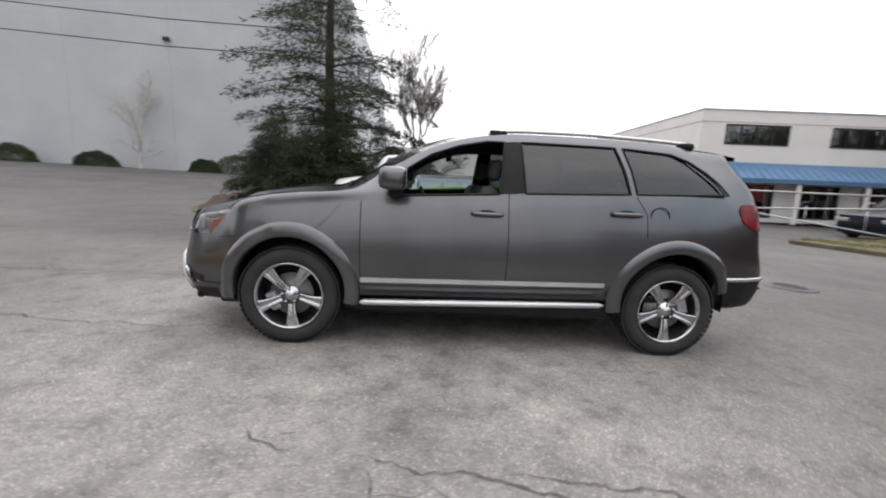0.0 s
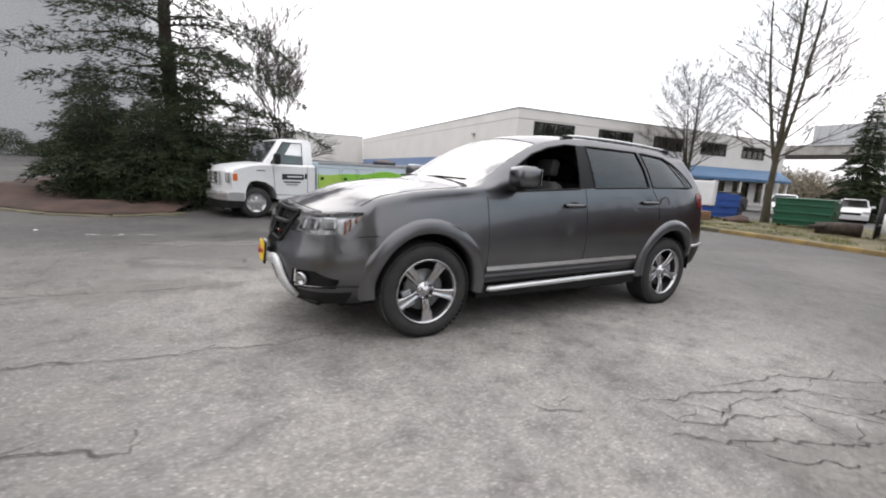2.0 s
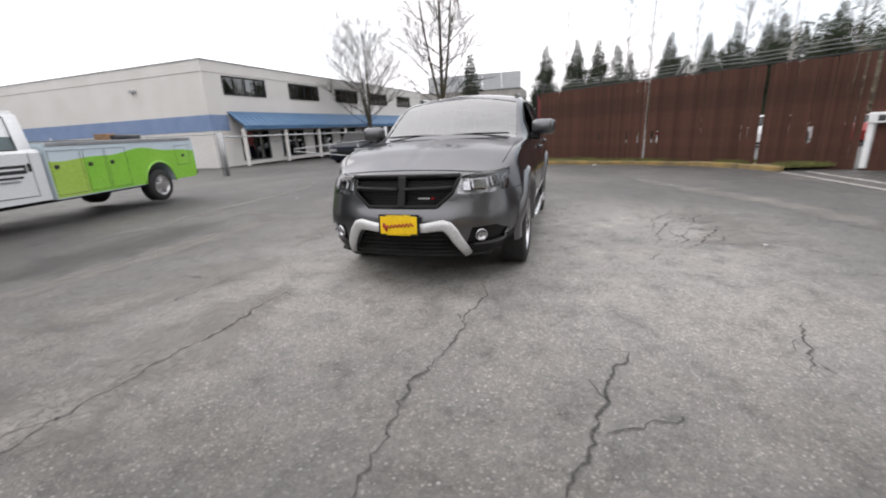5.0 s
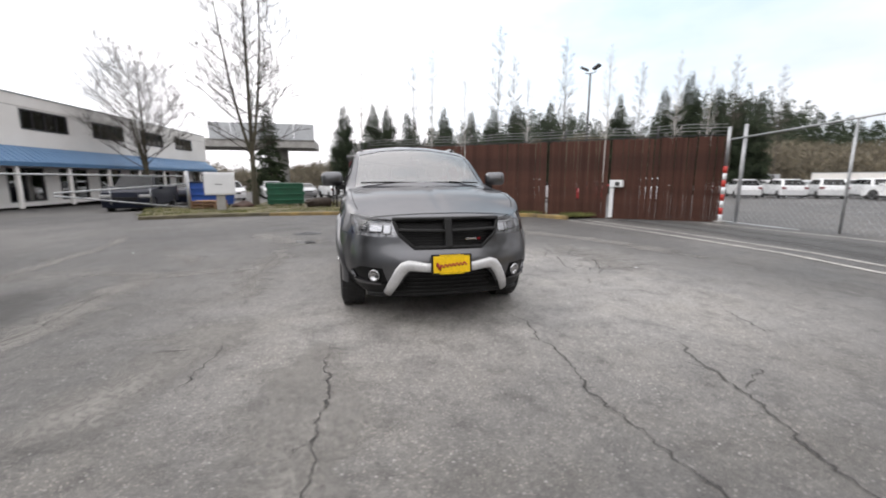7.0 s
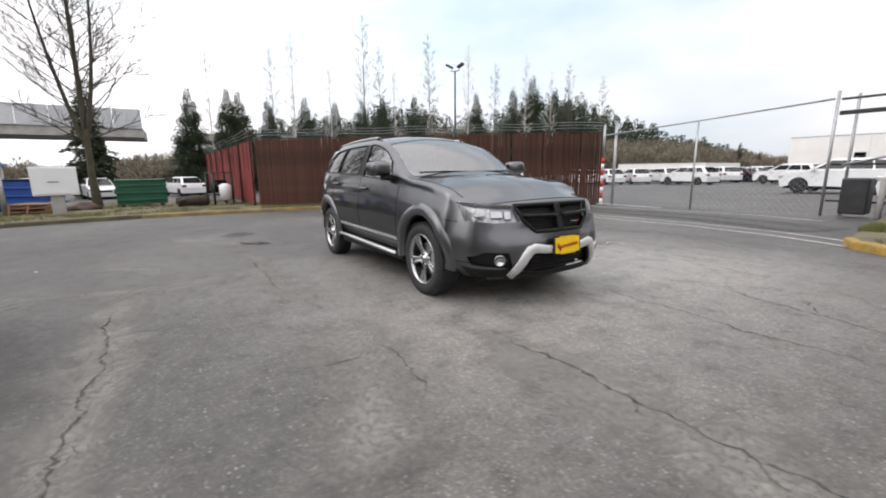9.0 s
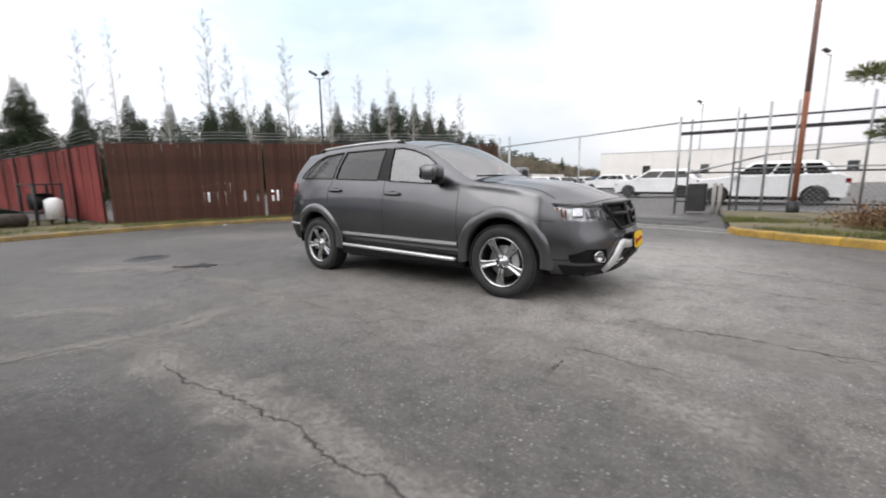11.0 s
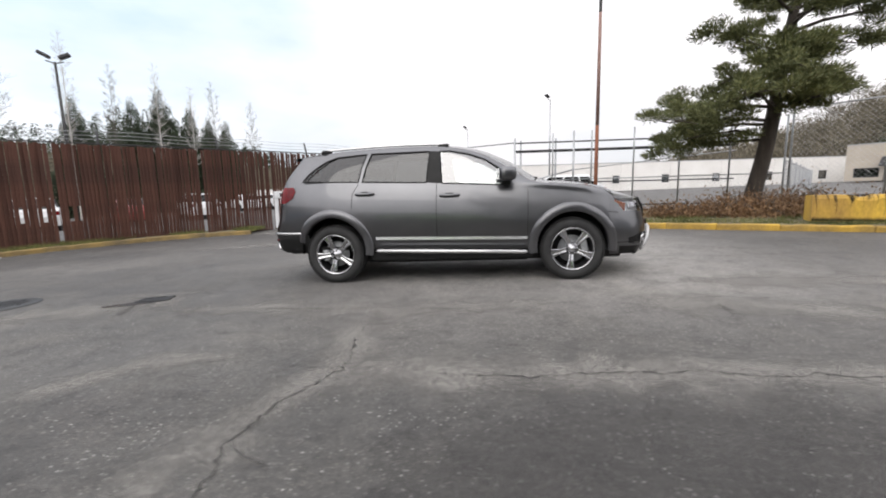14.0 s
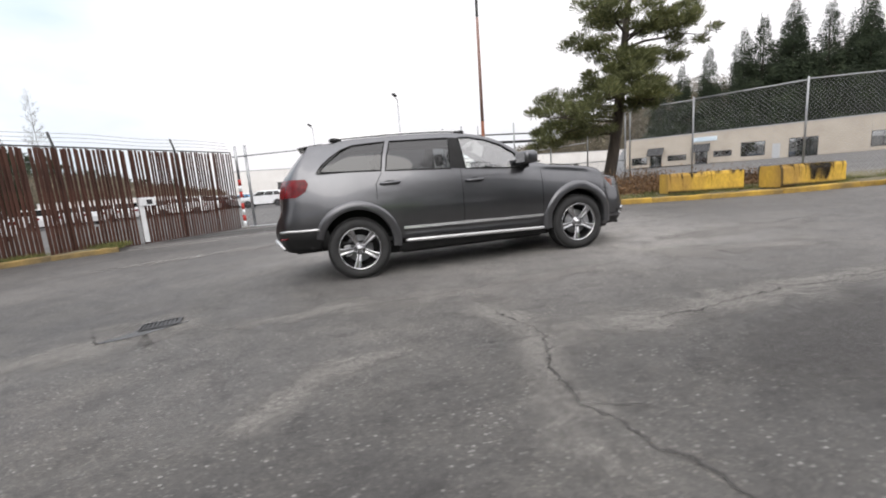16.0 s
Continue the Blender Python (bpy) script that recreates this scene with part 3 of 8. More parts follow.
TAILLAMP = [(1.97, 1.08), (1.93, 1.165), (1.96, 1.215), (2.5, 1.235), (2.5, 1.02), (2.08, 1.02)]


def inside(p, poly):
    hit = False
    for (x0, y0), (x1, y1) in zip(poly, poly[1:] + poly[:1]):
        if (y0 > p[1]) != (y1 > p[1]) and p[0] < (x1 - x0) * (p[1] - y0) / (y1 - y0) + x0:
            hit = not hit
    return hit


def score(bm, poly, axis, keep, lane=None):
    """Cut the faces that keep() picks along the edges of an outline seen along x (axis 0) or y (axis 1)."""
    lay = bm.verts.layers.float["step"]
    for (u0, v0), (u1, v1) in zip(poly, poly[1:] + poly[:1]):
        d = Vector((u1 - u0, 0, v1 - v0)) if axis == 1 else Vector((0, u1 - u0, v1 - v0))
        co = Vector((u0, 0, v0)) if axis == 1 else Vector((0, u0, v0))
        no = d.cross(Vector((0, 1, 0)) if axis == 1 else Vector((1, 0, 0)))
        fs = [f for f in bm.faces if keep(f.calc_center_median()) and (lane is None or lane[0] < sum(v[lay] for v in f.verts) / len(f.verts) < lane[1])]
        geom = list({g for f in fs for g in (*f.verts, *f.edges, f)})
        if geom and no.length > 1e-9:
            bmesh.ops.bisect_plane(bm, geom=geom, dist=1e-5, plane_co=co, plane_no=no.normalized())


def lifted(faces, lift=0.0, grow=None):
    """A copy of faces in a bmesh of their own, moved along their normals."""
    bm = bmesh.new()
    seen = {}
    for f in faces:
        vs = []
        for v in f.verts:
            if v not in seen:
                seen[v] = bm.verts.new(v.co + v.normal * lift)
            vs.append(seen[v])
        try:
            bm.faces.new(vs).smooth = True
        except ValueError:
            pass
    return bm


def thick(bm, depth):
    """Give a sheet its thickness, inwards."""
    bm.normal_update()
    bmesh.ops.solidify(bm, geom=bm.faces[:], thickness=depth)
    for e in bm.edges:
        if len(e.link_faces) == 2 and e.calc_face_angle(0) > 0.7:
            e.smooth = False
    return bm


def car_shell():
    xs = sorted({round(v, 3) for v in (*np.linspace(-2.44, -1.12, 34), *np.linspace(-1.08, -0.3, 20), *np.linspace(-0.25, 1.2, 24), *np.linspace(1.25, 2.42, 28), -0.93, 0.14, 1.17)})
    bm = bmesh.new()
    lx, lv = bm.verts.layers.float.new("station"), bm.verts.layers.float.new("step")
    rows = []
    for X in xs:
        half = section(X)
        pts = [shaped(X, y, z) for y, z in half]
        row = [bm.verts.new(p) for p in pts] + [bm.verts.new((p.x, -p.y, p.z)) for p in pts[-2::-1]]
        for k, v in enumerate(row):
            v[lx], v[lv] = X, min(k, len(row) - 1 - k)
        rows.append(row)
    for a, b in zip(rows, rows[1:]):
        for k in range(len(a) - 1):
            bm.faces.new((a[k], b[k], b[k + 1], a[k + 1]))
    ne = sum(SECTION[:5])
    for X, flip in ((xs[0], False), (xs[-1], True)):
        half = section(X)
        ye, ze = half[ne]
        grid = []
        for k in range(ne + 1):
            y, z = half[k]
            row = [shaped(X, y * yy / ye, z + (zz - ze) * (k / ne) ** 2) for yy, zz in half[ne:]]
            row = row + [Vector((p.x, -p.y, p.z)) for p in row[-2::-1]]
            grid.append([bm.verts.new(p) for p in row])
        for a, b in zip(grid, grid[1:]):
            for k in range(len(a) - 1):
                q = (a[k], b[k], b[k + 1], a[k + 1])
                bm.faces.new(q[::-1] if flip else q)
    bmesh.ops.remove_doubles(bm, verts=bm.verts[:], dist=0.0015)
    for _ in range(9):  # ease the corners of the nose and of the tail
        ease = [v for v in bm.verts if not v.is_boundary and ((v.co.x < -1.62 and abs(v.co.y) > 0.45) or (v.co.x > 2.1 and abs(v.co.y) > 0.5 and v.co.z < 1.45))]
        bmesh.ops.smooth_vert(bm, verts=ease, factor=0.5, use_axis_x=True, use_axis_y=True, use_axis_z=True)
    bmesh.ops.recalc_face_normals(bm, faces=bm.faces[:])
    if sum(f.normal.z for f in bm.faces if f.calc_center_median().z > 1.5) < 0:
        bmesh.ops.reverse_faces(bm, faces=bm.faces[:])
    return bm


SKIN = {}


def fair(ob):
    """Give a panel the normals of the unbroken shell, so that reflections flow over cuts and gaps."""
    me = ob.data
    fan = [v.co.copy() for v in me.vertices]
    cache = {}
    out = []
    for p in me.polygons:
        for v in p.vertices:
            if v not in cache:
                at, _, i, _ = SKIN["tri_tree"].find_nearest(fan[v])
                tri = SKIN["tris"][i]
                w = poly_3d_calc([c for c, _ in tri], at)
                n = sum((q * k for (_, q), k in zip(tri, w)), Vector())
                cache[v] = n.normalized()
            n = cache[v]
            out.append(n if n.dot(p.normal) > 0.6 else p.normal)
    for p in me.polygons:
        p.use_smooth = True
    me.normals_split_custom_set([tuple(n) for n in out])
    return ob


def skin(p, off=0.0):
    """The place on the car's shell nearest to p, lifted along its normal, and that normal."""
    at, nor, _, _ = SKIN["tree"].find_nearest(Vector(p))
    return at + nor * off, nor


def build_car():
    car = thing("car", Matrix.Identity(4), "dark metallic grey crossover with satin wheel arches, parked on asphalt", "car")
    bm = car_shell()
    SKIN["tree"] = BVHTree.FromBMesh(bm)
    whole = bm.copy()
    bmesh.ops.triangulate(whole, faces=whole.faces[:])
    whole.normal_update()
    whole.faces.ensure_lookup_table()
    SKIN["tri_tree"] = BVHTree.FromBMesh(whole)
    SKIN["tris"] = [[(v.co.copy(), v.normal.copy()) for v in f.verts] for f in whole.faces]
    whole.free()
    for poly in WINDOWS.values():
        x0, x1, z0 = min(p[0] for p in poly) - 0.08, max(p[0] for p in poly) + 0.08, 1.05
        score(bm, poly, 1, lambda c: x0 < c.x < x1 and z0 < c.z < 1.62 and abs(c.y) > 0.6, (sum(SECTION[:4]), sum(SECTION[:5])))
    score(bm, TAILLAMP, 1, lambda c: c.x > 1.85 and 0.95 < c.z < 1.3)
    for s in (1, -1):
        for poly in (LAMP, POCKET):
            score(bm, [(s * y, z) for y, z in poly], 0, lambda c: c.x < -1.8 and s * c.y > 0.3)
    score(bm, [(-2.0356, 0.78), (-1.864, 1.0)], 1, lambda c: -2.35 < c.x < -1.7 and 0.7 < c.z < 1.03 and abs(c.y) > 0.5)
    for poly in (GRILLE, INTAKE):
        score(bm, poly, 0, lambda c: c.x < -2.05 and abs(c.y) < 0.62)
    bm.normal_update()
    groups = {}
    lx, lv = bm.verts.layers.float["station"], bm.verts.layers.float["step"]
    ne = sum(SECTION[:5])
    arches = [(-1.445, 0.40), (1.445, 0.42)]
    for f in bm.faces:
        c, n = f.calc_center_median(), f.normal
        side = "right" if c.y > 0 else "left"
        key = "body"
        if abs(c.y) > 0.55 and any((c.x - ax) ** 2 + (c.z - az) ** 2 < 0.455**2 for ax, az in arches):
            key = "gone"
        elif any(abs(c.x - ax) < 0.44 and c.z < 0.40 and abs(c.y) > 0.5 for ax, az in arches):
            key = "gone"
        elif c.x < -1.86 and inside((abs(c.y), c.z), LAMP) and n.x < 0.2:
            back = -2.02 + (c.z - 0.80) * 0.78
            key = "body" if c.x > back else "lamp_" + side
        elif c.x < -2.05 and inside((c.y, c.z), GRILLE):
            key = "grille"
        elif c.x < -2.05 and inside((c.y, c.z), INTAKE):
            key = "intake"
        elif c.x < -1.9 and inside((abs(c.y), c.z), POCKET) and n.x < -0.3:
            key = "pocket_" + side
        elif inside((c.x, c.z), TAILLAMP) and c.x > 1.9:
            key = "tail_" + side if abs(c.y) > 0.42 else "body"
        elif c.z > 1.1 and abs(c.y) > 0.6 and c.x < 1.85:
            for w, poly in WINDOWS.items():
                if inside((c.x, c.z), poly):
                    key = w + "_" + side
            if key == "body" and 0.07 < c.x < 0.24 and c.z > 1.19 and c.z < 1.585:
                key = "pillar_" + side
        X, v = (sum(q[lay] for q in f.verts) / len(f.verts) for lay in (lx, lv))
        if key == "body" and -1.085 < X < -0.36 and v > ne + 0.6:
            key = "windscreen"
        if key == "body" and c.x > 1.85 and 1.28 < c.z < 1.56 and abs(c.y) < 0.52 and n.x > 0.4:
            key = "rear_screen"
        if key == "body" and -2.31 < c.x < -1.12 and n.z > 0.55 and abs(c.y) < curve(c.x, EDGE_Y) + 0.02:
            key = "bonnet"
        if key == "body" and abs(n.y) > 0.5 and c.z > curve(c.x, SILL) + 0.17:
            if -0.93 < c.x < 0.14:
                key = "front_door_" + side
            elif 0.14 < c.x < 1.17:
                key = "rear_door_" + side
        if key == "body" and c.x < -2.0 and c.z < 0.37:
            key = "skirt"
        groups.setdefault(key, []).append(f)
    take = lambda k, lift=0.0: lifted(groups.get(k, []), lift)  # noqa: E731
    fair(part("body", thick(take("body"), 0.02), PAINT, car, "dark metallic grey painted body"))
    fair(part("bumper_skirt", thick(take("skirt"), 0.015), BLACK, car, "black lower bumper skirt"))
    fair(part("bonnet", thick(take("bonnet"), 0.015), PAINT, car))
    fair(part("windscreen", take("windscreen", -0.004), GLASS_SCREEN, car, "clear windscreen reflecting the sky"))
    part("rear_screen", take("rear_screen", -0.004), GLASS_DARK, car)
    roof = [f for f in groups["body"] if f.calc_center_median().z > 1.5 and f.normal.z > 0.55]
    part("headliner", lifted(roof, -0.035), HEADLINER, car, "pale grey cloth headliner")
    for side in ("right", "left"):
        fd = fair(part("front_door", thick(take("front_door_" + side), 0.02), PAINT, car))
        rd = fair(part("rear_door", thick(take("rear_door_" + side), 0.02), PAINT, car))
        if side == "right":
            part("window", take("front_right", -0.006), GLASS_CLEAR, fd, "clear side window")
        fair(part("window", take("rear_" + side, -0.006), GLASS_DARK, rd, "dark tinted window"))
        fair(part("quarter_window", take("quarter_" + side, -0.006), GLASS_DARK, car, "dark tinted window"))
        part("pillar_trim", take("pillar_" + side, 0.002), BLACK, car)
        lamp = fair(part("headlamp", take("lamp_" + side, 0.0), LENS_CLEAR, car, "clear headlamp lens over bright reflectors"))
        bm2 = take("lamp_" + side, -0.045)
        part("housing", bm2, LAMPGREY, lamp)
        s = 1 if side == "right" else -1
        for y, z, w, h in ((0.60, 0.842, 0.060, 0.040), (0.73, 0.860, 0.050, 0.044)):
            b3 = bmesh.new()
            box(b3, -0.012, 0.012, -w, w, -h, h, 0.012, Matrix.Translation(skin(shaped(-2.44, s * y, z), -0.03)[0]) @ skin(shaped(-2.44, s * y, z))[1].to_track_quat("X", "Z").to_matrix().to_4x4())
            part("reflector", b3, CHROME, lamp)
        b3 = bmesh.new()
        box(b3, -0.01, 0.01, -0.035, 0.035, -0.045, 0.045, 0.01, Matrix.Translation(skin(shaped(-2.44, s * 0.51, 0.835), -0.035)[0]) @ skin(shaped(-2.44, s * 0.51, 0.835))[1].to_track_quat("X", "Z").to_matrix().to_4x4())
        part("reflector", b3, CHROME, lamp)
        for k in range(4):  # amber louvres that look out to the side, behind the clear lens
            b3 = bmesh.new()
            at, nor = skin((-2.075 + 0.034 * k, s * 0.86, 0.852 + 0.012 * k), -0.024)
            box(b3, -0.021, 0.021, -0.003, 0.003, -0.050 + 0.006 * k, 0.050)
            b3.normal_update()
            for f in b3.faces:
                f.material_index = 0 if s * f.normal.y > 0.5 else 1
            bmesh.ops.transform(b3, matrix=Matrix.Translation(at) @ Matrix.Rotation(s * radians(-48), 4, "Z"), verts=b3.verts[:])
            part("turn_lamp", b3, [LENS_AMBER, LAMPGREY], lamp, "amber turn lens with a bright back")
        part("fog_pocket", take("pocket_" + side, -0.03), BLACK, car)
        fog = bmesh.new()
        spun(fog, [(0.050, -0.01), (0.050, 0.012), (0.043, 0.015), (0.037, 0.0), (0.018, -0.01), (0.0, -0.012)], 24, Matrix.Translation(skin(shaped(-2.44, s * 0.62, 0.445), -0.006)[0]) @ skin(shaped(-2.44, s * 0.62, 0.445))[1].to_track_quat("Y", "Z").to_matrix().to_4x4())
        part("fog_lamp", fog, CHROME, car, "round fog lamp", True)
        fair(part("tail_lamp", take("tail_" + side, 0.006), LENS_RED, car, "dark red tail lamp"))
    part("grille_recess", take("grille", -0.05), BLACK, car)
    part("air_intake", take("intake", -0.06), BLACK, car)
    car_front(car)
    for s in (1, -1):
        car_flank(car, s)
        for x in (-1.445, 1.445):
            car_wheel(car, x, s)
    car_top(car)
    car_inside(car)
    return car


def car_front(car):
    def face(y, z, off=0.0):
        p = shaped(-2.44, y, z)
        return (p.x + off, y, z)

    rim = bmesh.new()
    ring = GRILLE + GRILLE[:1]
    pts = []
    for (y0, z0), (y1, z1) in zip(ring, ring[1:]):
        pts += [face(y0 + (y1 - y0) * t / 5, z0 + (z1 - z0) * t / 5, -0.004) for t in range(5)]
    pts = [skin(p, 0.002)[0] for p in pts]
    tube(rim, pts + pts[:1], 0.016, 6, False)
    g = part("grille", rim, BLACK, car, "black cross-bar grille")
    for z0, z1 in ((0.795, 0.825),):
        for s in (1, -1):
            b = bmesh.new()
            tube(b, [face(s * y, 0.806 + 0.03 * y, -0.004) for y in np.linspace(0.03, 0.405, 8)], 0.021, 8, True, 0.8)
            part("cross_bar", b, BLACK, g)
    b = bmesh.new()
    box(b, -0.026, 0.02, -0.035, 0.035, 0.672, 0.912, 0.012, Matrix.Translation((-2.345, 0, 0)) @ Matrix.Shear("XY", 4, (0, 0)) )
    bmesh.ops.translate(b, verts=b.verts[:], vec=(0, 0, 0))
    for v in b.verts:
        v.co.x += curve(v.co.z, NOSE) - 0.09
    part("cross_bar", b, BLACK, g)
    mesh = bmesh.new()
    for z in np.arange(0.688, 0.905, 0.022):
        half = 0.27 + (z - 0.68) * 0.8
        tube(mesh, [face(y, z, 0.02) for y in np.linspace(-half, half, 12)], 0.0035, 4)
    part("grille_mesh", mesh, BLACK, g)
    badge = bmesh.new()
    box(badge, -0.006, 0.006, -0.235, -0.14, 0.733, 0.748, 0.003, Matrix.Translation((face(-0.19, 0.74)[0] - 0.008, 0, 0)))
    part("badge", badge, CHROME, g, "small bright badge")
    badge = bmesh.new()
    box(badge, -0.006, 0.006, -0.268, -0.242, 0.731, 0.750, 0.003, Matrix.Translation((face(-0.25, 0.74)[0] - 0.006, 0, 0)))
    part("badge", badge, LENS_RED, g, "small red badge")
    # bright bumper bar, in two bent arms that meet behind the plate
    for s in (1, -1):
        arm = bmesh.new()
        way = [(0.10, 0.520), (0.20, 0.522), (0.29, 0.535), (0.335, 0.540), (0.375, 0.528), (0.41, 0.485), (0.44, 0.43), (0.475, 0.365), (0.505, 0.30)]
        tube(arm, [skin(face(s * y, z), 0.018)[0] for y, z in way], [0.019, 0.020, 0.022, 0.024, 0.025, 0.024, 0.023, 0.022, 0.019], 12, True, 1.85)
        part("bumper_bar", arm, BARSILVER, car, "satin silver bumper bar")
    slat = bmesh.new()
    for z in (0.345, 0.38, 0.415, 0.45):
        tube(slat, [face(y, z, 0.03) for y in np.linspace(-0.36, 0.36, 9)], 0.007, 5)
    part("intake_slats", slat, BLACK, car)
    lip = bmesh.new()
    tube(lip, [face(y, 0.275, 0.012) for y in np.linspace(-0.66, 0.66, 21)], 0.026, 8, True, 0.8)
    part("bumper_lip", lip, BLACK, car)
    tilt = pose(-2.487, 0, 0.548, 0, 4, 0)
    pf = bmesh.new()
    box(pf, -0.008, 0.008, -0.168, 0.168, -0.083, 0.083, 0.006, tilt)
    plate = part("plate_frame", pf, BLACK, car)
    pp = bmesh.new()
    box(pp, -0.012, -0.0, -0.152, 0.152, -0.068, 0.068, 0.004, tilt)
    part("dealer_plate", pp, YELLOW, plate, "yellow dealer plate with red script")
    sc = bmesh.new()
    wave = [(-0.0145, 0.125 - 0.25 * i / 40, -0.016 + 0.0006 * i + (0.034 if i < 5 else 0.014) * math.sin(i * 1.25)) for i in range(41)]
    tube(sc, [tilt @ Vector(p) for p in wave], [0.0085 if i < 6 else 0.0055 for i in range(41)], 5)
    part("script_stroke", sc, PLATE_RED, plate)
    for z in (0.06, -0.06):
        bar = bmesh.new()
        box(bar, -0.0115, -0.006, -0.1, 0.1, z - 0.004 + (0.014 if z > 0 else -0.014), z + 0.004 + (0.014 if z > 0 else -0.014), 0, tilt)
        part("plate_caption", bar, YELLOW, plate)
    # shut lines of the bonnet: across the nose and back along both sides
    line = bmesh.new()
    ye, ze, zc = curve(-2.38, EDGE_Y), curve(-2.38, EDGE_Z), curve(-2.38, CROWN_Z)
    tube(line, [skin(shaped(-2.40, y, ze + (zc - ze) * (1 - abs(y / ye) ** 2.3)))[0] for y in np.linspace(-0.6, 0.6, 31)], 0.005, 5)
    part("panel_gap", line, BLACK, car)
    for s in (1, -1):
        line = bmesh.new()
        tube(line, [skin(shaped(X, s * curve(X, EDGE_Y), curve(X, EDGE_Z)))[0] for X in np.linspace(-2.1, -1.2, 24)], 0.004, 5)
        part("panel_gap", line, BLACK, car)
        line = bmesh.new()
        tube(line, [skin((x, s * 0.9, 0.788))[0] for x in np.linspace(-2.0, -1.84, 8)], 0.004, 5)
        part("panel_gap", line, BLACK, car)
    for s in (1, -1):
        w = bmesh.new()
        a, c = Vector((-1.13, s * 0.05 + 0.28, 1.20)), Vector((-1.16, s * 0.05 - 0.30, 1.19))
        tube(w, [Vector((-1.12 + 0.06 * 0, s * 0.34 + d, 1.197 + 0.02 * (1 - abs(d)))) + Vector((0.12 * (abs(s * 0.34 + d) / 0.8) ** 2, 0, 0)) for d in np.linspace(-0.32, 0.32, 7)], 0.009, 5)
        part("wiper", w, BLACK, car)


def car_flank(car, s):
    def on(x, z, off=0.0):
        return Vector((x, s * (flank(x, z) + off), z))

    # wheel-arch flares
    for ax, az in ((-1.445, 0.40), (1.445, 0.42)):
        bm = bmesh.new()
        rings = []
        for k in range(37):
            a = math.radians(-9 + 198 * k / 36) if ax < 0 else math.radians(13 + 176 * k / 36)
            ring = []
            for r, off in ((0.405, -0.11), (0.405, 0.018), (0.425, 0.026), (0.470, 0.024), (0.500, 0.010), (0.512, -0.012)):
                x, z = ax + r * math.cos(a), az + r * math.sin(a)
                zz = max(z, 0.30)
                y = max(flank(x, min(max(zz, 0.45), 0.9)), 0.86 if abs(x) > 1.6 else 0.9) + off
                y -= 0.035 * step(0.30, 0.55, abs(x) - 1.445) if abs(x) > 1.445 else 0
                ring.append(bm.verts.new((x, s * y, zz)))
            rings.append(ring)
        for p, q in zip(rings, rings[1:]):
            for k in range(len(p) - 1):
                f = bm.faces.new((p[k], p[k + 1], q[k + 1], q[k]))
                f.smooth = True
        bmesh.ops.recalc_face_normals(bm, faces=bm.faces[:])
        part("wheel_arch", bm, FLARE, car, "satin grey wheel-arch flare")
        well = bmesh.new()
        rings = []
        for y in (0.88, 0.45):
            rings.append([well.verts.new((ax + 0.43 * math.cos(t), s * y, az + 0.43 * math.sin(t))) for t in (math.radians(-6 + 192 * k / 24) for k in range(25))])
        for k in range(24):
            well.faces.new((rings[0][k], rings[0][k + 1], rings[1][k + 1], rings[1][k]))
        well.faces.new(rings[1])
        part("wheel_well", well, BLACK, car)
    # bright strip along the doors and bright step bar
    bm = bmesh.new()
    strip = []
    for x in np.linspace(-0.93, 0.90, 20):
        z = 0.512 + 0.04 * (x + 0.93) / 1.83
        strip.append([bm.verts.new(on(x, z + dz, off)) for dz, off in ((-0.019, 0.0), (-0.015, 0.018), (0.016, 0.008), (0.018, 0.0))])
    for a, b in zip(strip, strip[1:]):
        for k in range(3):
            bm.faces.new((a[k], a[k + 1], b[k + 1], b[k]))
    bmesh.ops.recalc_face_normals(bm, faces=bm.faces[:])
    part("side_moulding", bm, BRIGHT, car, "silver side moulding")
    bm = bmesh.new()
    tube(bm, [(x, s * 0.925, 0.352 + 0.05 * (x + 0.92) / 1.8) for x in (-0.93, -0.90, -0.3, 0.3, 0.86, 0.90)], [0.012, 0.028, 0.03, 0.03, 0.028, 0.012], 10, True, 0.8)
    part("step_bar", bm, BRIGHT, car, "bright step bar under the doors")
    bm = bmesh.new()
    box(bm, -0.98, 0.98, min(s * 0.70, s * 0.86), max(s * 0.70, s * 0.86), 0.27, 0.36, 0.01)
    part("sill", bm, BLACK, car)
    # door and panel gaps
    gaps = [[(-0.93, 0.47), (-0.94, 0.8), (-0.945, 1.09)], [(0.14, 0.50), (0.135, 0.8), (0.125, 1.16), (0.155, 1.5)], [(1.18, 0.93), (1.17, 1.1), (1.09, 1.23)], [(-0.93, 0.472), (0.0, 0.49), (0.9, 0.52)]]
    for way in gaps:
        bm = bmesh.new()
        fine = []
        for (x0, z0), (x1, z1) in zip(way, way[1:]):
            fine += [on(x0 + (x1 - x0) * t / 6, z0 + (z1 - z0) * t / 6, 0.0) for t in range(7)]
        tube(bm, [p for i, p in enumerate(fine) if i == 0 or (p - fine[i - 1]).length > 1e-4], 0.0035, 4)
        part("panel_gap", bm, BLACK, car)
    # window surrounds
    for name, poly in WINDOWS.items():
        bm = bmesh.new()
        pts = []
        for (x0, z0), (x1, z1) in zip(poly, poly[1:] + poly[:1]):
            n = max(2, int(math.hypot(x1 - x0, z1 - z0) / 0.06))
            pts += [on(x0 + (x1 - x0) * i / n, z0 + (z1 - z0) * i / n, 0.001) for i in range(n)]
        tube(bm, pts + pts[:1], 0.009, 5, False)
        part("window_seal", bm, BLACK, car)
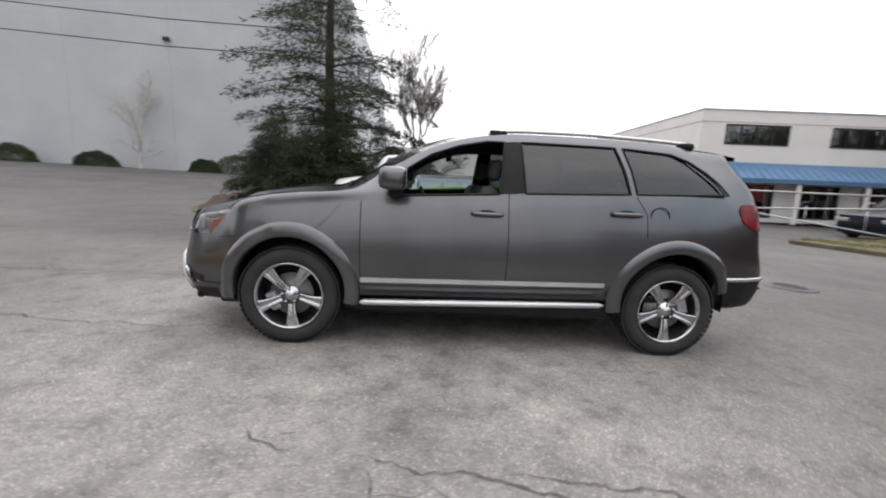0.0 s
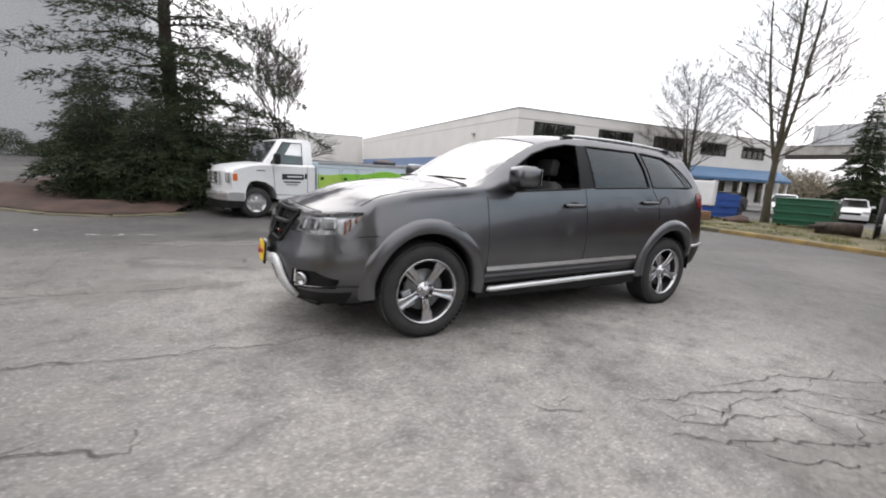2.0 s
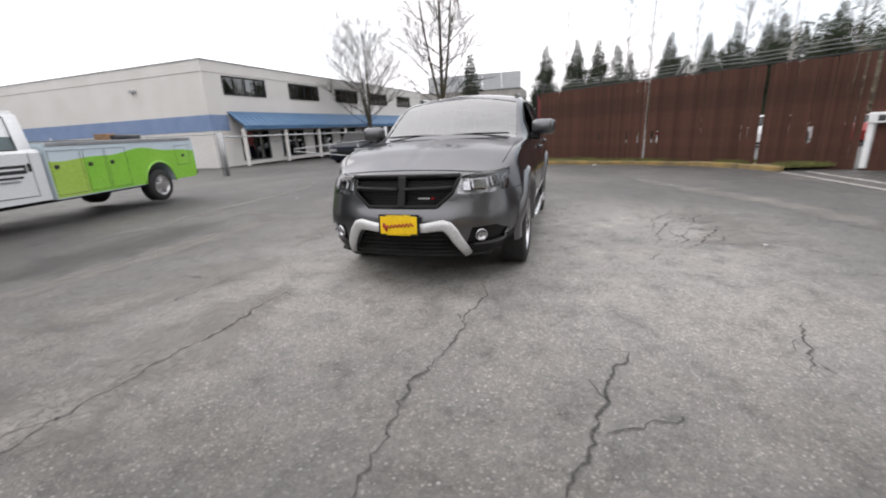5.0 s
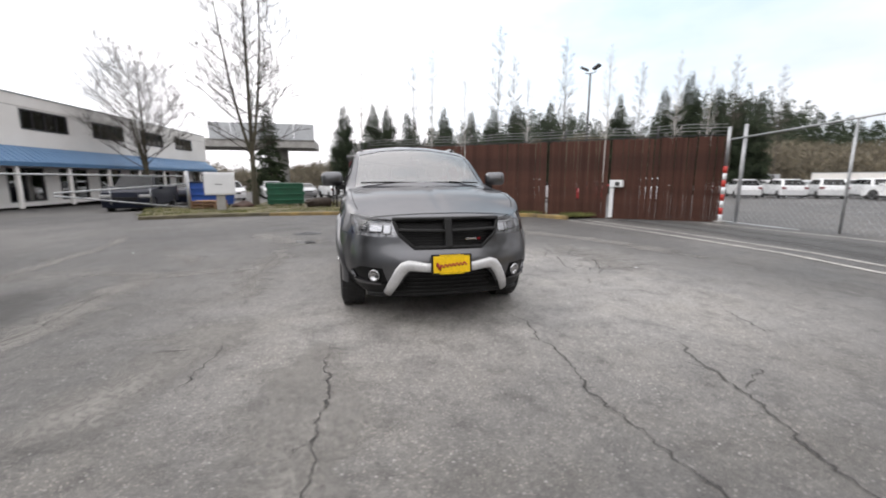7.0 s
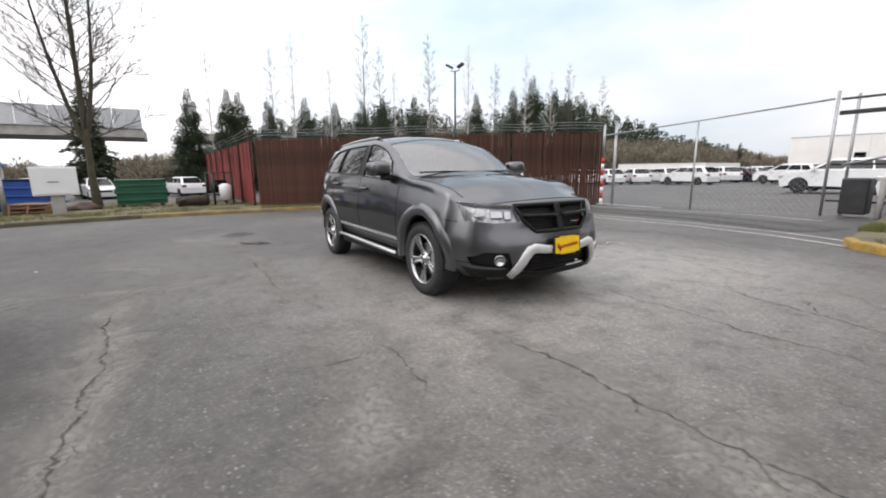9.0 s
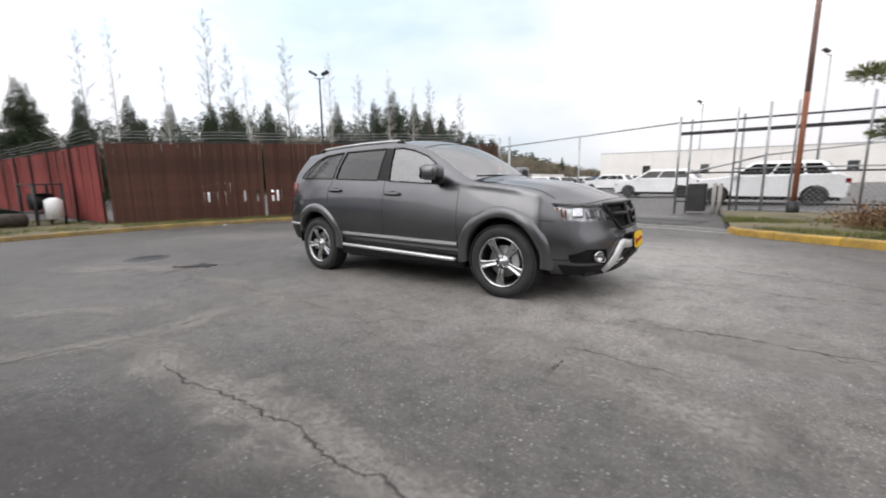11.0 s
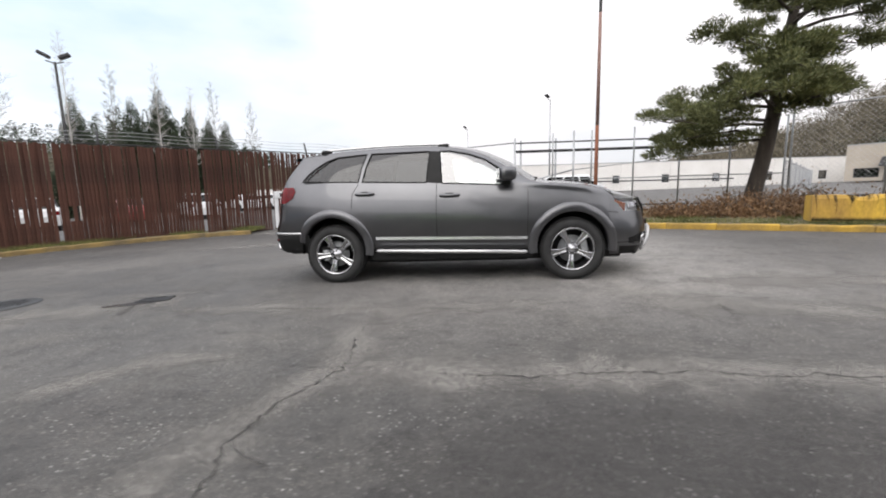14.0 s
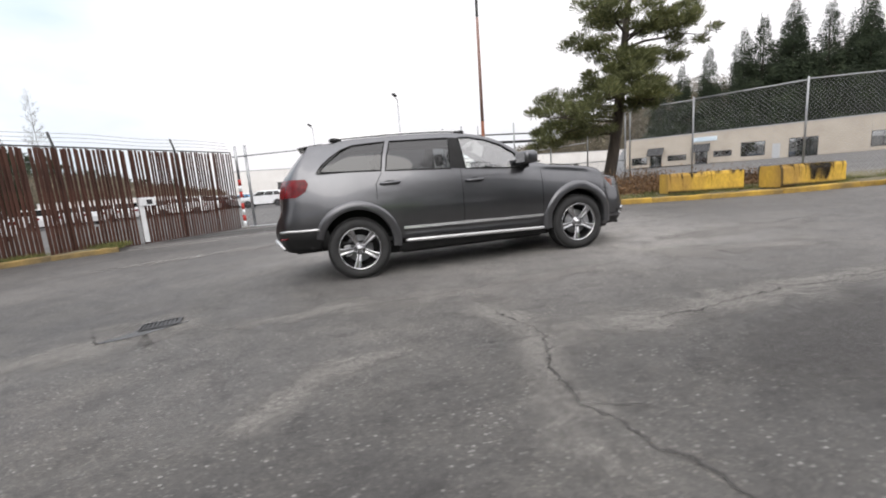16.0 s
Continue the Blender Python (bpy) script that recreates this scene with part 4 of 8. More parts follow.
    # handles
    for x, z in ((-0.03, 1.043), (1.01, 1.097)):
        base = bmesh.new()
        spun(base, [(0.0, 0.004), (0.034, 0.003), (0.038, 0.0), (0.038, -0.006)], 20, Matrix.Translation(on(x + 0.0, z)) @ pose(0, 0, 0, 0, 0, 0 if s > 0 else 180) @ Matrix.Diagonal((1.9, 1, 0.8, 1)))
        h = part("handle_cup", base, BLACK, car)
        g = bmesh.new()
        tube(g, [on(x + d, z + 0.004 * 0, o) for d, o in ((-0.115, 0.004), (-0.10, 0.028), (-0.05, 0.036), (0.05, 0.036), (0.10, 0.028), (0.115, 0.004))], [0.012, 0.016, 0.017, 0.017, 0.016, 0.012], 8)
        part("door_handle", g, PAINT, h)
    # mirror
    bm = bmesh.new()
    box(bm, -0.10, 0.09, -0.115, 0.115, -0.078, 0.078, 0.045, Matrix.Translation((-0.70, s * 0.985, 1.26)) @ pose(0, 0, 0, 0, 0, s * 10))
    mir = part("mirror", bm, PAINT, car, "grey door mirror", True)
    bm = bmesh.new()
    box(bm, -0.05, 0.05, min(s * 0.84, s * 0.95), max(s * 0.84, s * 0.95), 1.135, 1.20, 0.015, Matrix.Translation((-0.70, 0, 0)))
    part("mirror_foot", bm, BLACK, mir)
    bm = bmesh.new()
    box(bm, 0.0, 0.006, -0.095, 0.095, -0.06, 0.06, 0.002, Matrix.Translation((-0.607, s * 1.0, 1.26)) @ pose(0, 0, 0, 0, 0, s * 10))
    part("mirror_glass", bm, CHROME, mir)
    # black lower bumper behind the wheel and across the tail
    bm = bmesh.new()
    cols = []
    for X, y in [(X, curve(X, FLANK_Y)) for X in np.linspace(1.90, 2.42, 11)] + [(2.42, y) for y in (0.76, 0.70, 0.6, 0.4, 0.2, 0.0)]:
        col = []
        for z, off in ((0.618, 0.0), (0.612, 0.005), (0.52, 0.007), (0.44, 0.0), (0.40, -0.02), (0.375, -0.06), (0.37, -0.14)):
            at, nor = skin(shaped(X, s * y, max(z, 0.47)))
            out_ = Vector((nor.x, nor.y, 0)).normalized()
            col.append(bm.verts.new((at.x + out_.x * off, at.y + out_.y * off, z)))
        cols.append(col)
    for a, b in zip(cols, cols[1:]):
        for k in range(6):
            bm.faces.new((a[k], a[k + 1], b[k + 1], b[k])).smooth = True
    bmesh.ops.recalc_face_normals(bm, faces=bm.faces[:])
    part("lower_bumper", bm, BLACK, car, "black plastic lower rear bumper")
    # rear bumper strip and side marker
    bm = bmesh.new()
    way = [shaped(X, s * (curve(X, FLANK_Y) + 0.004), 0.632) for X in np.linspace(2.02, 2.42, 8)] + [shaped(2.42, s * y, 0.632) for y in (0.77, 0.72, 0.66)]
    tube(bm, [skin(p, 0.002)[0] for p in way], 0.018, 6)
    part("bumper_strip", bm, SATIN, car)
    bm = bmesh.new()
    tube(bm, [skin(shaped(2.42, s * y, 0.545), 0.004)[0] for y in (0.80, 0.75, 0.69, 0.62)], [0.012, 0.020, 0.020, 0.012], 6, True, 0.7)
    part("rear_reflector", bm, LENS_RED, car, "red rear reflector")
    bm = bmesh.new()
    tube(bm, [skin(shaped(2.42, s * y, z), 0.012)[0] for y, z in ((0.62, 0.40), (0.56, 0.47), (0.48, 0.50), (0.30, 0.505), (0.10, 0.505))], [0.026, 0.032, 0.034, 0.032, 0.030], 10, True, 0.7)
    part("rear_bumper_bar", bm, SATIN, car, "satin silver rear bumper bar")
    bm = bmesh.new()
    way = [shaped(X, s * (curve(X, FLANK_Y) + 0.0), 0.525) for X in np.linspace(-2.19, -2.10, 4)]
    tube(bm, [skin(p)[0] for p in way], 0.012, 6)
    part("side_marker", bm, FLARE, car)
    bm = bmesh.new()
    way = [shaped(X, s * (curve(X, FLANK_Y) - 0.012), 0.415) for X in np.linspace(-2.42, -1.9, 12)]
    tube(bm, [skin(p)[0] for p in way], 0.006, 5)
    part("bumper_line", bm, BLACK, car)
    if s < 0:
        bm = bmesh.new()
        spun(bm, [(0.075, 0.0), (0.073, 0.003), (0.069, 0.003), (0.067, 0.0)], 28, Matrix.Translation(on(1.27, 1.09)) @ pose(0, 0, 0, 0, 0, 180))
        part("fuel_flap", bm, BLACK, car)


def car_wheel(car, x, s):
    R, W = 0.362, 0.225
    wheel = new("wheel")
    wheel.parent = car
    wheel.matrix_basis = pose(x, s * 0.785, R, 0, (12 if s > 0 else 24) - 6 * (x > 0), 0 if s > 0 else 180)
    wheel["label"] = "chrome five-spoke wheel with black tyre"
    bm = bmesh.new()
    half = W / 2
    prof = [(0.245, half - 0.02), (0.262, half), (0.30, half + 0.006), (0.335, half - 0.005), (0.353, half - 0.03), (0.362, half - 0.06), (0.362, 0.0), (0.362, -half + 0.06), (0.35, -half + 0.02), (0.30, -half), (0.245, -half + 0.02)]
    spun(bm, prof, 56)
    bmesh.ops.recalc_face_normals(bm, faces=bm.faces[:])
    part("tyre", bm, RUBBER, wheel)
    bm = bmesh.new()
    for k in range(56):  # tread blocks
        a = 2 * math.pi * (k + 0.5) / 56
        for y in (-0.07, 0.0, 0.07):
            box(bm, -0.017, 0.017, y - 0.028, y + 0.028, 0.358, 0.367, 0, pose(0, 0, 0, 0, math.degrees(a), 0))
    part("tread", bm, RUBBER, wheel)["kind"] = "stuff"
    bm = bmesh.new()
    spun(bm, [(0.25, half - 0.012), (0.252, half - 0.002), (0.243, half + 0.002), (0.234, half - 0.01), (0.229, half - 0.03)], 56)
    bmesh.ops.recalc_face_normals(bm, faces=bm.faces[:])
    rim = part("rim", bm, CHROME, wheel, "chrome rim")
    bm = bmesh.new()
    spun(bm, [(0.229, half - 0.03), (0.224, 0.0), (0.222, -0.09)], 48)
    part("barrel", bm, DARKSTEEL, rim)
    for k in range(5):
        bm = bmesh.new()
        rows = []
        for q, w, y, h in ((0.030, 0.030, half - 0.050, 0.020), (0.075, 0.029, half - 0.040, 0.022), (0.12, 0.031, half - 0.028, 0.022), (0.17, 0.038, half - 0.020, 0.022), (0.215, 0.047, half - 0.016, 0.020), (0.240, 0.054, half - 0.014, 0.016)):
            # a broad paddle with rounded shoulders and a shallow trough along its middle
            rows.append([bm.verts.new((q, y + dy * h, w * dz)) for dz, dy in ((-1.0, -1.4), (-1.0, -0.35), (-0.82, 0.12), (-0.45, 0.0), (-0.18, -0.38), (0.18, -0.38), (0.45, 0.0), (0.82, 0.12), (1.0, -0.35), (1.0, -1.4))])
        for p, r_ in zip(rows, rows[1:]):
            for i in range(9):
                bm.faces.new((p[i], p[i + 1], r_[i + 1], r_[i])).smooth = True
        bmesh.ops.recalc_face_normals(bm, faces=bm.faces[:])
        if sum(f.normal.y for f in bm.faces) < 0:
            bmesh.ops.reverse_faces(bm, faces=bm.faces[:])
        m = Matrix.Rotation(2 * math.pi * k / 5, 4, "Y")
        bmesh.ops.transform(bm, matrix=m, verts=bm.verts[:])
        part("spoke", bm, CHROME, rim)
    bm = bmesh.new()
    spun(bm, [(0.075, half - 0.06), (0.07, half - 0.04), (0.034, half - 0.028), (0.03, half - 0.018), (0.0, half - 0.016)], 24)
    for k in range(5):
        a = 2 * math.pi * (k + 0.5) / 5
        spun(bm, [(0.011, half - 0.05), (0.011, half - 0.018), (0.0, half - 0.014)], 8, Matrix.Translation((0.055 * math.cos(a), 0, 0.055 * math.sin(a))))
    bmesh.ops.recalc_face_normals(bm, faces=bm.faces[:])
    part("hub", bm, CHROME, rim)
    bm = bmesh.new()
    spun(bm, [(0.16, 0.02), (0.16, 0.03), (0.07, 0.03), (0.07, 0.05), (0.0, 0.05)], 32)
    part("brake_disc", bm, GALV, wheel)
    bm = bmesh.new()
    spun(bm, [(0.222, -0.06), (0.0, -0.06)], 32)
    part("wheel_back", bm, BLACK, wheel)
    bm = bmesh.new()
    way = 1 if (x > 0) == (s > 0) else -1
    box(bm, min(way * 0.10, way * 0.18), max(way * 0.10, way * 0.18), 0.0, 0.06, -0.07, 0.07, 0.012)
    part("caliper", bm, GALV, wheel)


def car_top(car):
    for s in (1, -1):
        bm = bmesh.new()
        way = [(x, s * (curve(x, EDGE_Y) - 0.055), curve(x, EDGE_Z) + 0.016 + 0.014 * min(1, 6 * (x + 0.03) * (1.66 - x))) for x in np.linspace(-0.02, 1.65, 16)]
        tube(bm, way, 0.015, 8, True, 1.0)
        rail = part("roof_rail", bm, SATIN, car, "silver roof rail with black feet")
        for x in (0.05, 1.57):
            bm = bmesh.new()
            y, z = s * (curve(x, EDGE_Y) - 0.055), curve(x, EDGE_Z)
            box(bm, x - 0.07, x + 0.07, y - 0.02, y + 0.02, z - 0.01, z + 0.042, 0.018)
            part("rail_foot", bm, BLACK, rail)
    bm = bmesh.new()
    spoil = []
    for X, dz in ((2.18, 0.012), (2.36, 0.010), (2.52, -0.012), (2.50, -0.04), (2.38, -0.05)):
        spoil.append([bm.verts.new(shaped(min(X, 2.42), y, curve(min(X, 2.42), CROWN_Z) - 0.05 * (abs(y) / 0.6) ** 2 + dz) + Vector((max(0, X - 2.42), 0, 0))) for y in np.linspace(-0.58, 0.58, 13)])
    for a, b in zip(spoil, spoil[1:]):
        for k in range(12):
            bm.faces.new((a[k], a[k + 1], b[k + 1], b[k])).smooth = True
    bmesh.ops.recalc_face_normals(bm, faces=bm.faces[:])
    part("roof_spoiler", bm, PAINT, car)
    bm = bmesh.new()
    box(bm, -2.05, 1.62, -0.66, 0.66, 0.22, 0.38, 0.03)
    box(bm, 1.55, 2.2, -0.6, 0.6, 0.34, 0.44, 0.03)
    box(bm, -0.95, 0.95, -0.80, 0.80, 0.23, 0.36, 0.03)
    part("underbody", bm, BLACK, car)


def car_inside(car):
    for x, y in ((-0.36, 0.38), (-0.36, -0.38), (0.62, 0.40), (0.62, -0.40), (0.62, 0.0)):
        seat = bmesh.new()
        box(seat, -0.28, 0.26, -0.24, 0.24, 0.50, 0.70, 0.06, Matrix.Translation((x, y, 0)))
        box(seat, -0.08, 0.08, -0.24, 0.24, 0.0, 0.62, 0.06, Matrix.Translation((x + 0.24, y, 0.64)) @ pose(0, 0, 0, 0, 16, 0))
        so = part("seat", seat, CLOTH, car, "dark cloth seat", True)
        hr = bmesh.new()
        box(hr, -0.05, 0.05, -0.125, 0.125, 0.0, 0.17, 0.04, Matrix.Translation((x + 0.43, y, 1.29)) @ pose(0, 0, 0, 0, 10, 0))
        for d in (-0.05, 0.05):
            tube(hr, [(x + 0.41, y + d, 1.2), (x + 0.44, y + d, 1.32)], 0.007, 6)
        part("head_rest", hr, CLOTH, so, "", True)
    bm = bmesh.new()
    box(bm, -1.0, -0.55, -0.76, 0.76, 0.72, 1.10, 0.08)
    part("dashboard", bm, CLOTH, car)
    for s in (1, -1):
        bm = bmesh.new()
        box(bm, -0.88, 0.10, min(s * 0.80, s * 0.84), max(s * 0.80, s * 0.84), 0.46, 1.12, 0.015)
        box(bm, -0.45, 0.0, min(s * 0.75, s * 0.81), max(s * 0.75, s * 0.81), 0.86, 0.92, 0.015)
        part("door_card", bm, CLOTH, car)
    bm = bmesh.new()
    pts = [(-0.46 - 0.06 * math.sin(a), -0.38 + 0.185 * math.cos(a), 1.02 + 0.175 * math.sin(a)) for a in (2 * math.pi * k / 24 for k in range(25))]
    tube(bm, pts, 0.015, 8, False)
    tube(bm, [(-0.46, -0.56, 1.02), (-0.47, -0.38, 1.0), (-0.46, -0.2, 1.02)], 0.02, 6)
    tube(bm, [(-0.47, -0.38, 1.0), (-0.62, -0.38, 0.92)], 0.03, 8)
    part("steering_wheel", bm, BLACK, car)
    bm = bmesh.new()
    box(bm, -1.0, 2.0, -0.82, 0.82, 0.40, 0.46, 0.02)
    part("cabin_floor", bm, BLACK, car)
    bm = bmesh.new()
    box(bm, -0.30, -0.26, -0.10, 0.10, 1.44, 1.51, 0.012)
    tube(bm, [(-0.28, 0, 1.5), (-0.36, 0, 1.57)], 0.01, 6)
    part("rear_view_mirror", bm, BLACK, car)


build_car()

# ---- ground, kerbs, verges ----
def ground_height(x, y):
    return 0.85 * step(11, 29, y) * (1 - step(-8, 2, x))


def build_ground():
    xs = [-400, -200, -120, *range(-80, 81, 4), 120, 200, 400]
    bm = bmesh.new()
    grid = [[bm.verts.new((x, y, ground_height(x, y))) for y in xs] for x in xs]
    for a, b in zip(grid, grid[1:]):
        for k in range(len(xs) - 1):
            bm.faces.new((a[k], b[k], b[k + 1], a[k + 1])).smooth = True
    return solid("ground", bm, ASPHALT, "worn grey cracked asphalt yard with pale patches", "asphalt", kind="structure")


GROUND = build_ground()


def wander(points, every=0.05, wild=0.02, seed=1):
    """A jagged way along points."""
    rnd = random.Random(seed)
    pts = [Vector((x, y, 0)) for x, y in points]
    out = []
    off = Vector((0, 0, 0))
    for a, b in zip(pts, pts[1:]):
        n = max(1, int((b - a).length / every))
        for i in range(n):
            off = off * 0.7 + Vector((rnd.uniform(-wild, wild), rnd.uniform(-wild, wild), 0))
            out.append(a + (b - a) * i / n + off)
    return out + [pts[-1]]


def ribbon(name, points, width, mat, z, wild=0.02, every=0.05, seed=1, ragged=0.5, label="", taper=4.0):
    """A flat band along a jagged way, with an edge attribute that is 1 along its middle."""
    rnd = random.Random(seed + 99)
    way = wander(points, every, wild, seed)
    verts, faces, edge = [], [], []
    for i, p in enumerate(way):
        d = (way[min(i + 1, len(way) - 1)] - way[max(i - 1, 0)]).normalized()
        side = Vector((-d.y, d.x, 0))
        fade = min(1.0, 0.15 + taper * min(i, len(way) - 1 - i) / max(len(way), 1))
        w = width * (1 + rnd.uniform(-ragged, ragged)) * fade / 2
        for k, e in ((-1, 0.0), (0, 1.0), (1, 0.0)):
            q = p + side * (w * k)
            verts.append((q.x, q.y, ground_height(q.x, q.y) + z))
            edge.append(e * fade)
        if i:
            a = 3 * (i - 1)
            faces += [(a, a + 1, a + 4, a + 3), (a + 1, a + 2, a + 5, a + 4)]
    me = bpy.data.meshes.new(name)
    me.from_pydata(verts, [], faces)
    me.attributes.new("edge", "FLOAT", "POINT").data.foreach_set("value", edge)
    me.materials.append(mat)
    ob = new(name, me)
    ob.parent = GROUND
    if label:
        ob["label"] = label
    ob["kind"] = "stuff"
    return ob


CRACKS = [
    ([(-6.0, -0.45), (-4.8, -0.62), (-3.65, -0.5), (-3.34, -0.62), (-2.94, -0.6), (-2.43, -0.66), (-2.08, -0.6), (-1.64, -0.68)], 0.030),
    ([(-5.2, -0.85), (-4.28, -1.25), (-3.9, -1.38), (-3.63, -1.45), (-3.34, -1.5), (-3.17, -1.62), (-3.08, -1.45), (-3.0, -1.25)], 0.034),
    ([(-3.9, -1.38), (-3.75, -1.66), (-3.62, -1.8)], 0.022),
    ([(-1.35, -1.92), (-1.24, -2.04), (-1.04, -2.17)], 0.026),
    ([(-0.96, -2.04), (-0.74, -2.15), (-0.54, -2.24), (-0.17, -2.27), (0.21, -2.41), (0.47, -2.55), (0.71, -2.7), (0.87, -2.98)], 0.034),
    ([(-0.74, -2.15), (-0.68, -2.40), (-0.45, -2.52), (-0.1, -2.59), (0.17, -2.67)], 0.028),
    ([(-0.17, -2.27), (0.1, -2.3), (0.5, -2.35), (1.1, -2.55)], 0.026),
    ([(0.21, -2.41), (0.35, -2.75), (0.7, -3.2)], 0.022),
    ([(-0.5, -2.25), (-0.3, -2.45), (0.0, -2.45), (0.4, -2.6)], 0.02),
    ([(-1.1, -2.3), (-0.85, -2.42), (-0.62, -2.62), (-0.3, -2.72), (0.05, -2.95), (0.4, -3.05)], 0.028),
    ([(-0.62, -2.62), (-0.5, -2.85), (-0.2, -3.0), (0.0, -3.25)], 0.024),
    ([(0.05, -2.95), (0.12, -2.67), (0.1, -2.45)], 0.024),
    ([(0.47, -2.55), (0.85, -2.5), (1.25, -2.72), (1.7, -2.8)], 0.026),
    ([(0.35, -2.75), (0.62, -2.85), (0.87, -2.98), (1.2, -3.2)], 0.026),
    ([(-2.46, -2.71), (-2.78, -2.56), (-3.04, -2.49), (-3.24, -2.37)], 0.028),
    ([(-2.33, 1.0), (-2.68, 0.98), (-3.16, 0.96), (-3.53, 0.97), (-3.83, 1.0), (-4.29, 0.98), (-4.8, 0.95), (-6.2, 0.9)], 0.030),
    ([(0.41, 3.42), (0.05, 3.37), (-0.33, 3.49), (-0.74, 3.49), (-1.2, 3.44), (-1.66, 3.4), (-2.13, 3.43), (-2.63, 3.4), (-3.16, 3.44), (-4.5, 3.5)], 0.026),
    ([(2.48, 2.06), (1.62, 2.02), (0.84, 2.08), (0.33, 2.04), (-0.18, 2.08), (-0.59, 2.0), (-1.0, 1.93)], 0.020),
    ([(0.59, 2.16), (0.52, 2.85), (0.40, 3.40), (0.60, 3.85), (0.62, 4.2), (0.56, 4.5), (0.46, 4.9), (0.4, 6.0)], 0.028),
    ([(-2.35, 1.74), (-2.74, 1.77), (-3.03, 1.77), (-3.2, 1.94)], 0.018),
]
for i, (way, w) in enumerate(CRACKS):
    ribbon("asphalt_crack", way, w * 0.85, CRACKLINE, 0.0065, 0.022, 0.035, i, 0.6)
    rnd = random.Random(500 + i)
    for k in range(len(way)):
        if 0 < k < len(way) - 1 and rnd.random() < 0.4:
            (x, y), (x2, y2) = way[k], way[k + 1]
            a = math.atan2(y2 - y, x2 - x) + rnd.choice((-1, 1)) * rnd.uniform(0.4, 0.9)
            d = rnd.uniform(0.08, 0.2)
            ribbon("asphalt_crack", [(x, y), (x + d * math.cos(a), y + d * math.sin(a)), (x + 1.7 * d * math.cos(a + 0.15), y + 1.7 * d * math.sin(a + 0.15))], w * 0.5, CRACKLINE, 0.0068, 0.014, 0.03, 600 + 20 * i + k, 0.6)
BANDS = [
    ([(0.9, 3.38), (0.05, 3.37), (-0.74, 3.49), (-1.66, 3.4), (-2.63, 3.38), (-4.2, 3.5)], 0.40),
    ([(3.0, 2.1), (1.62, 1.98), (0.5, 2.05), (-0.6, 1.95), (-1.5, 1.85)], 0.42),
    ([(0.55, 2.1), (0.55, 2.9), (0.50, 3.6), (0.75, 4.2), (0.7, 4.9)], 0.45),
    ([(2.6, 3.95), (2.2, 3.72), (1.87, 3.3), (1.2, 3.2)], 0.3),
    ([(-2.2, 1.2), (-3.2, 1.12), (-4.2, 1.15), (-5.6, 1.1)], 0.5),
    ([(-1.5, 2.3), (-2.4, 1.9), (-3.3, 2.2), (-3.9, 2.4)], 0.55),
    ([(2.3, 2.2), (3.2, 1.75), (4.2, 2.3), (5.4, 3.4)], 0.6),
    ([(-1.2, -2.9), (0.4, -3.2), (2.0, -3.1)], 0.7),
    ([(6.5, 6.5), (4.0, 5.6), (1.0, 5.3), (-2.0, 5.0)], 0.25),
    ([(7, -2.5), (4, -3.6), (1.5, -4.6), (-1.0, -4.9)], 0.5),
]
for i, (way, w) in enumerate(BANDS):
    ribbon("worn_band", way, w * 1.75, WORNBAND, 0.003 + 0.0003 * i, 0.05, 0.16, 40 + i, 0.45)
# first band paints the car's shade on the asphalt; second is a darker patch
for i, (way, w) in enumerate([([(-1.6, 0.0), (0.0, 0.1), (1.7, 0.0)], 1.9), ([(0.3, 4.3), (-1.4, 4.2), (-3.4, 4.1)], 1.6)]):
    ribbon("car_shade_and_patch", way, w, SHADEANDPATCH, 0.0072 + 0.0004 * i, 0.04, 0.3, 70 + i, 0.2)

for i, way in enumerate(([(-4.55, 4.38), (-4.42, 4.36), (-4.28, 4.36)], [(-4.20, 4.26), (-4.10, 4.28), (-4.04, 4.46)], [(-3.95, 4.32), (-3.75, 4.30), (-3.5, 4.27)])):
    ribbon("worn_road_mark", way, 0.10, ROADPAINT, 0.009, 0.01, 0.03, 90 + i, 0.4)


def build_kerb(name, points, mat, label, high=0.13, wide=0.15, piece=1.5):
    """A kerb of cast lengths along a bend."""
    kerb = thing(name, Matrix.Identity(4), label, "kerb", kind="structure")
    pts = [Vector((x, y, 0)) for x, y in points]
    rnd = random.Random(3)
    for a, b in zip(pts, pts[1:]):
        n = max(1, round((b - a).length / piece))
        for i in range(n):
            p, q = a + (b - a) * i / n, a + (b - a) * (i + 1) / n
            bm = bmesh.new()
            L = (q - p).length
            box(bm, 0.006, L + 0.012, -wide / 2, wide / 2, -0.05, high + rnd.uniform(-0.008, 0.008), 0.03)
            bmesh.ops.subdivide_edges(bm, edges=[e for e in bm.edges if e.calc_length() > 0.4], cuts=8, use_grid_fill=True)
            for v in bm.verts:
                v.co += Vector((0, 1, 1)) * 0.012 * noise.noise(Vector((p.x + v.co.x, p.y, v.co.z)) * 5.0)
            ob = part("kerbstone", bm, mat, kerb)
            ob.matrix_basis = Matrix.Translation(p) @ pose(0, 0, 0, 0, 0, math.degrees(math.atan2(q.y - p.y, q.x - p.x)))
    return kerb


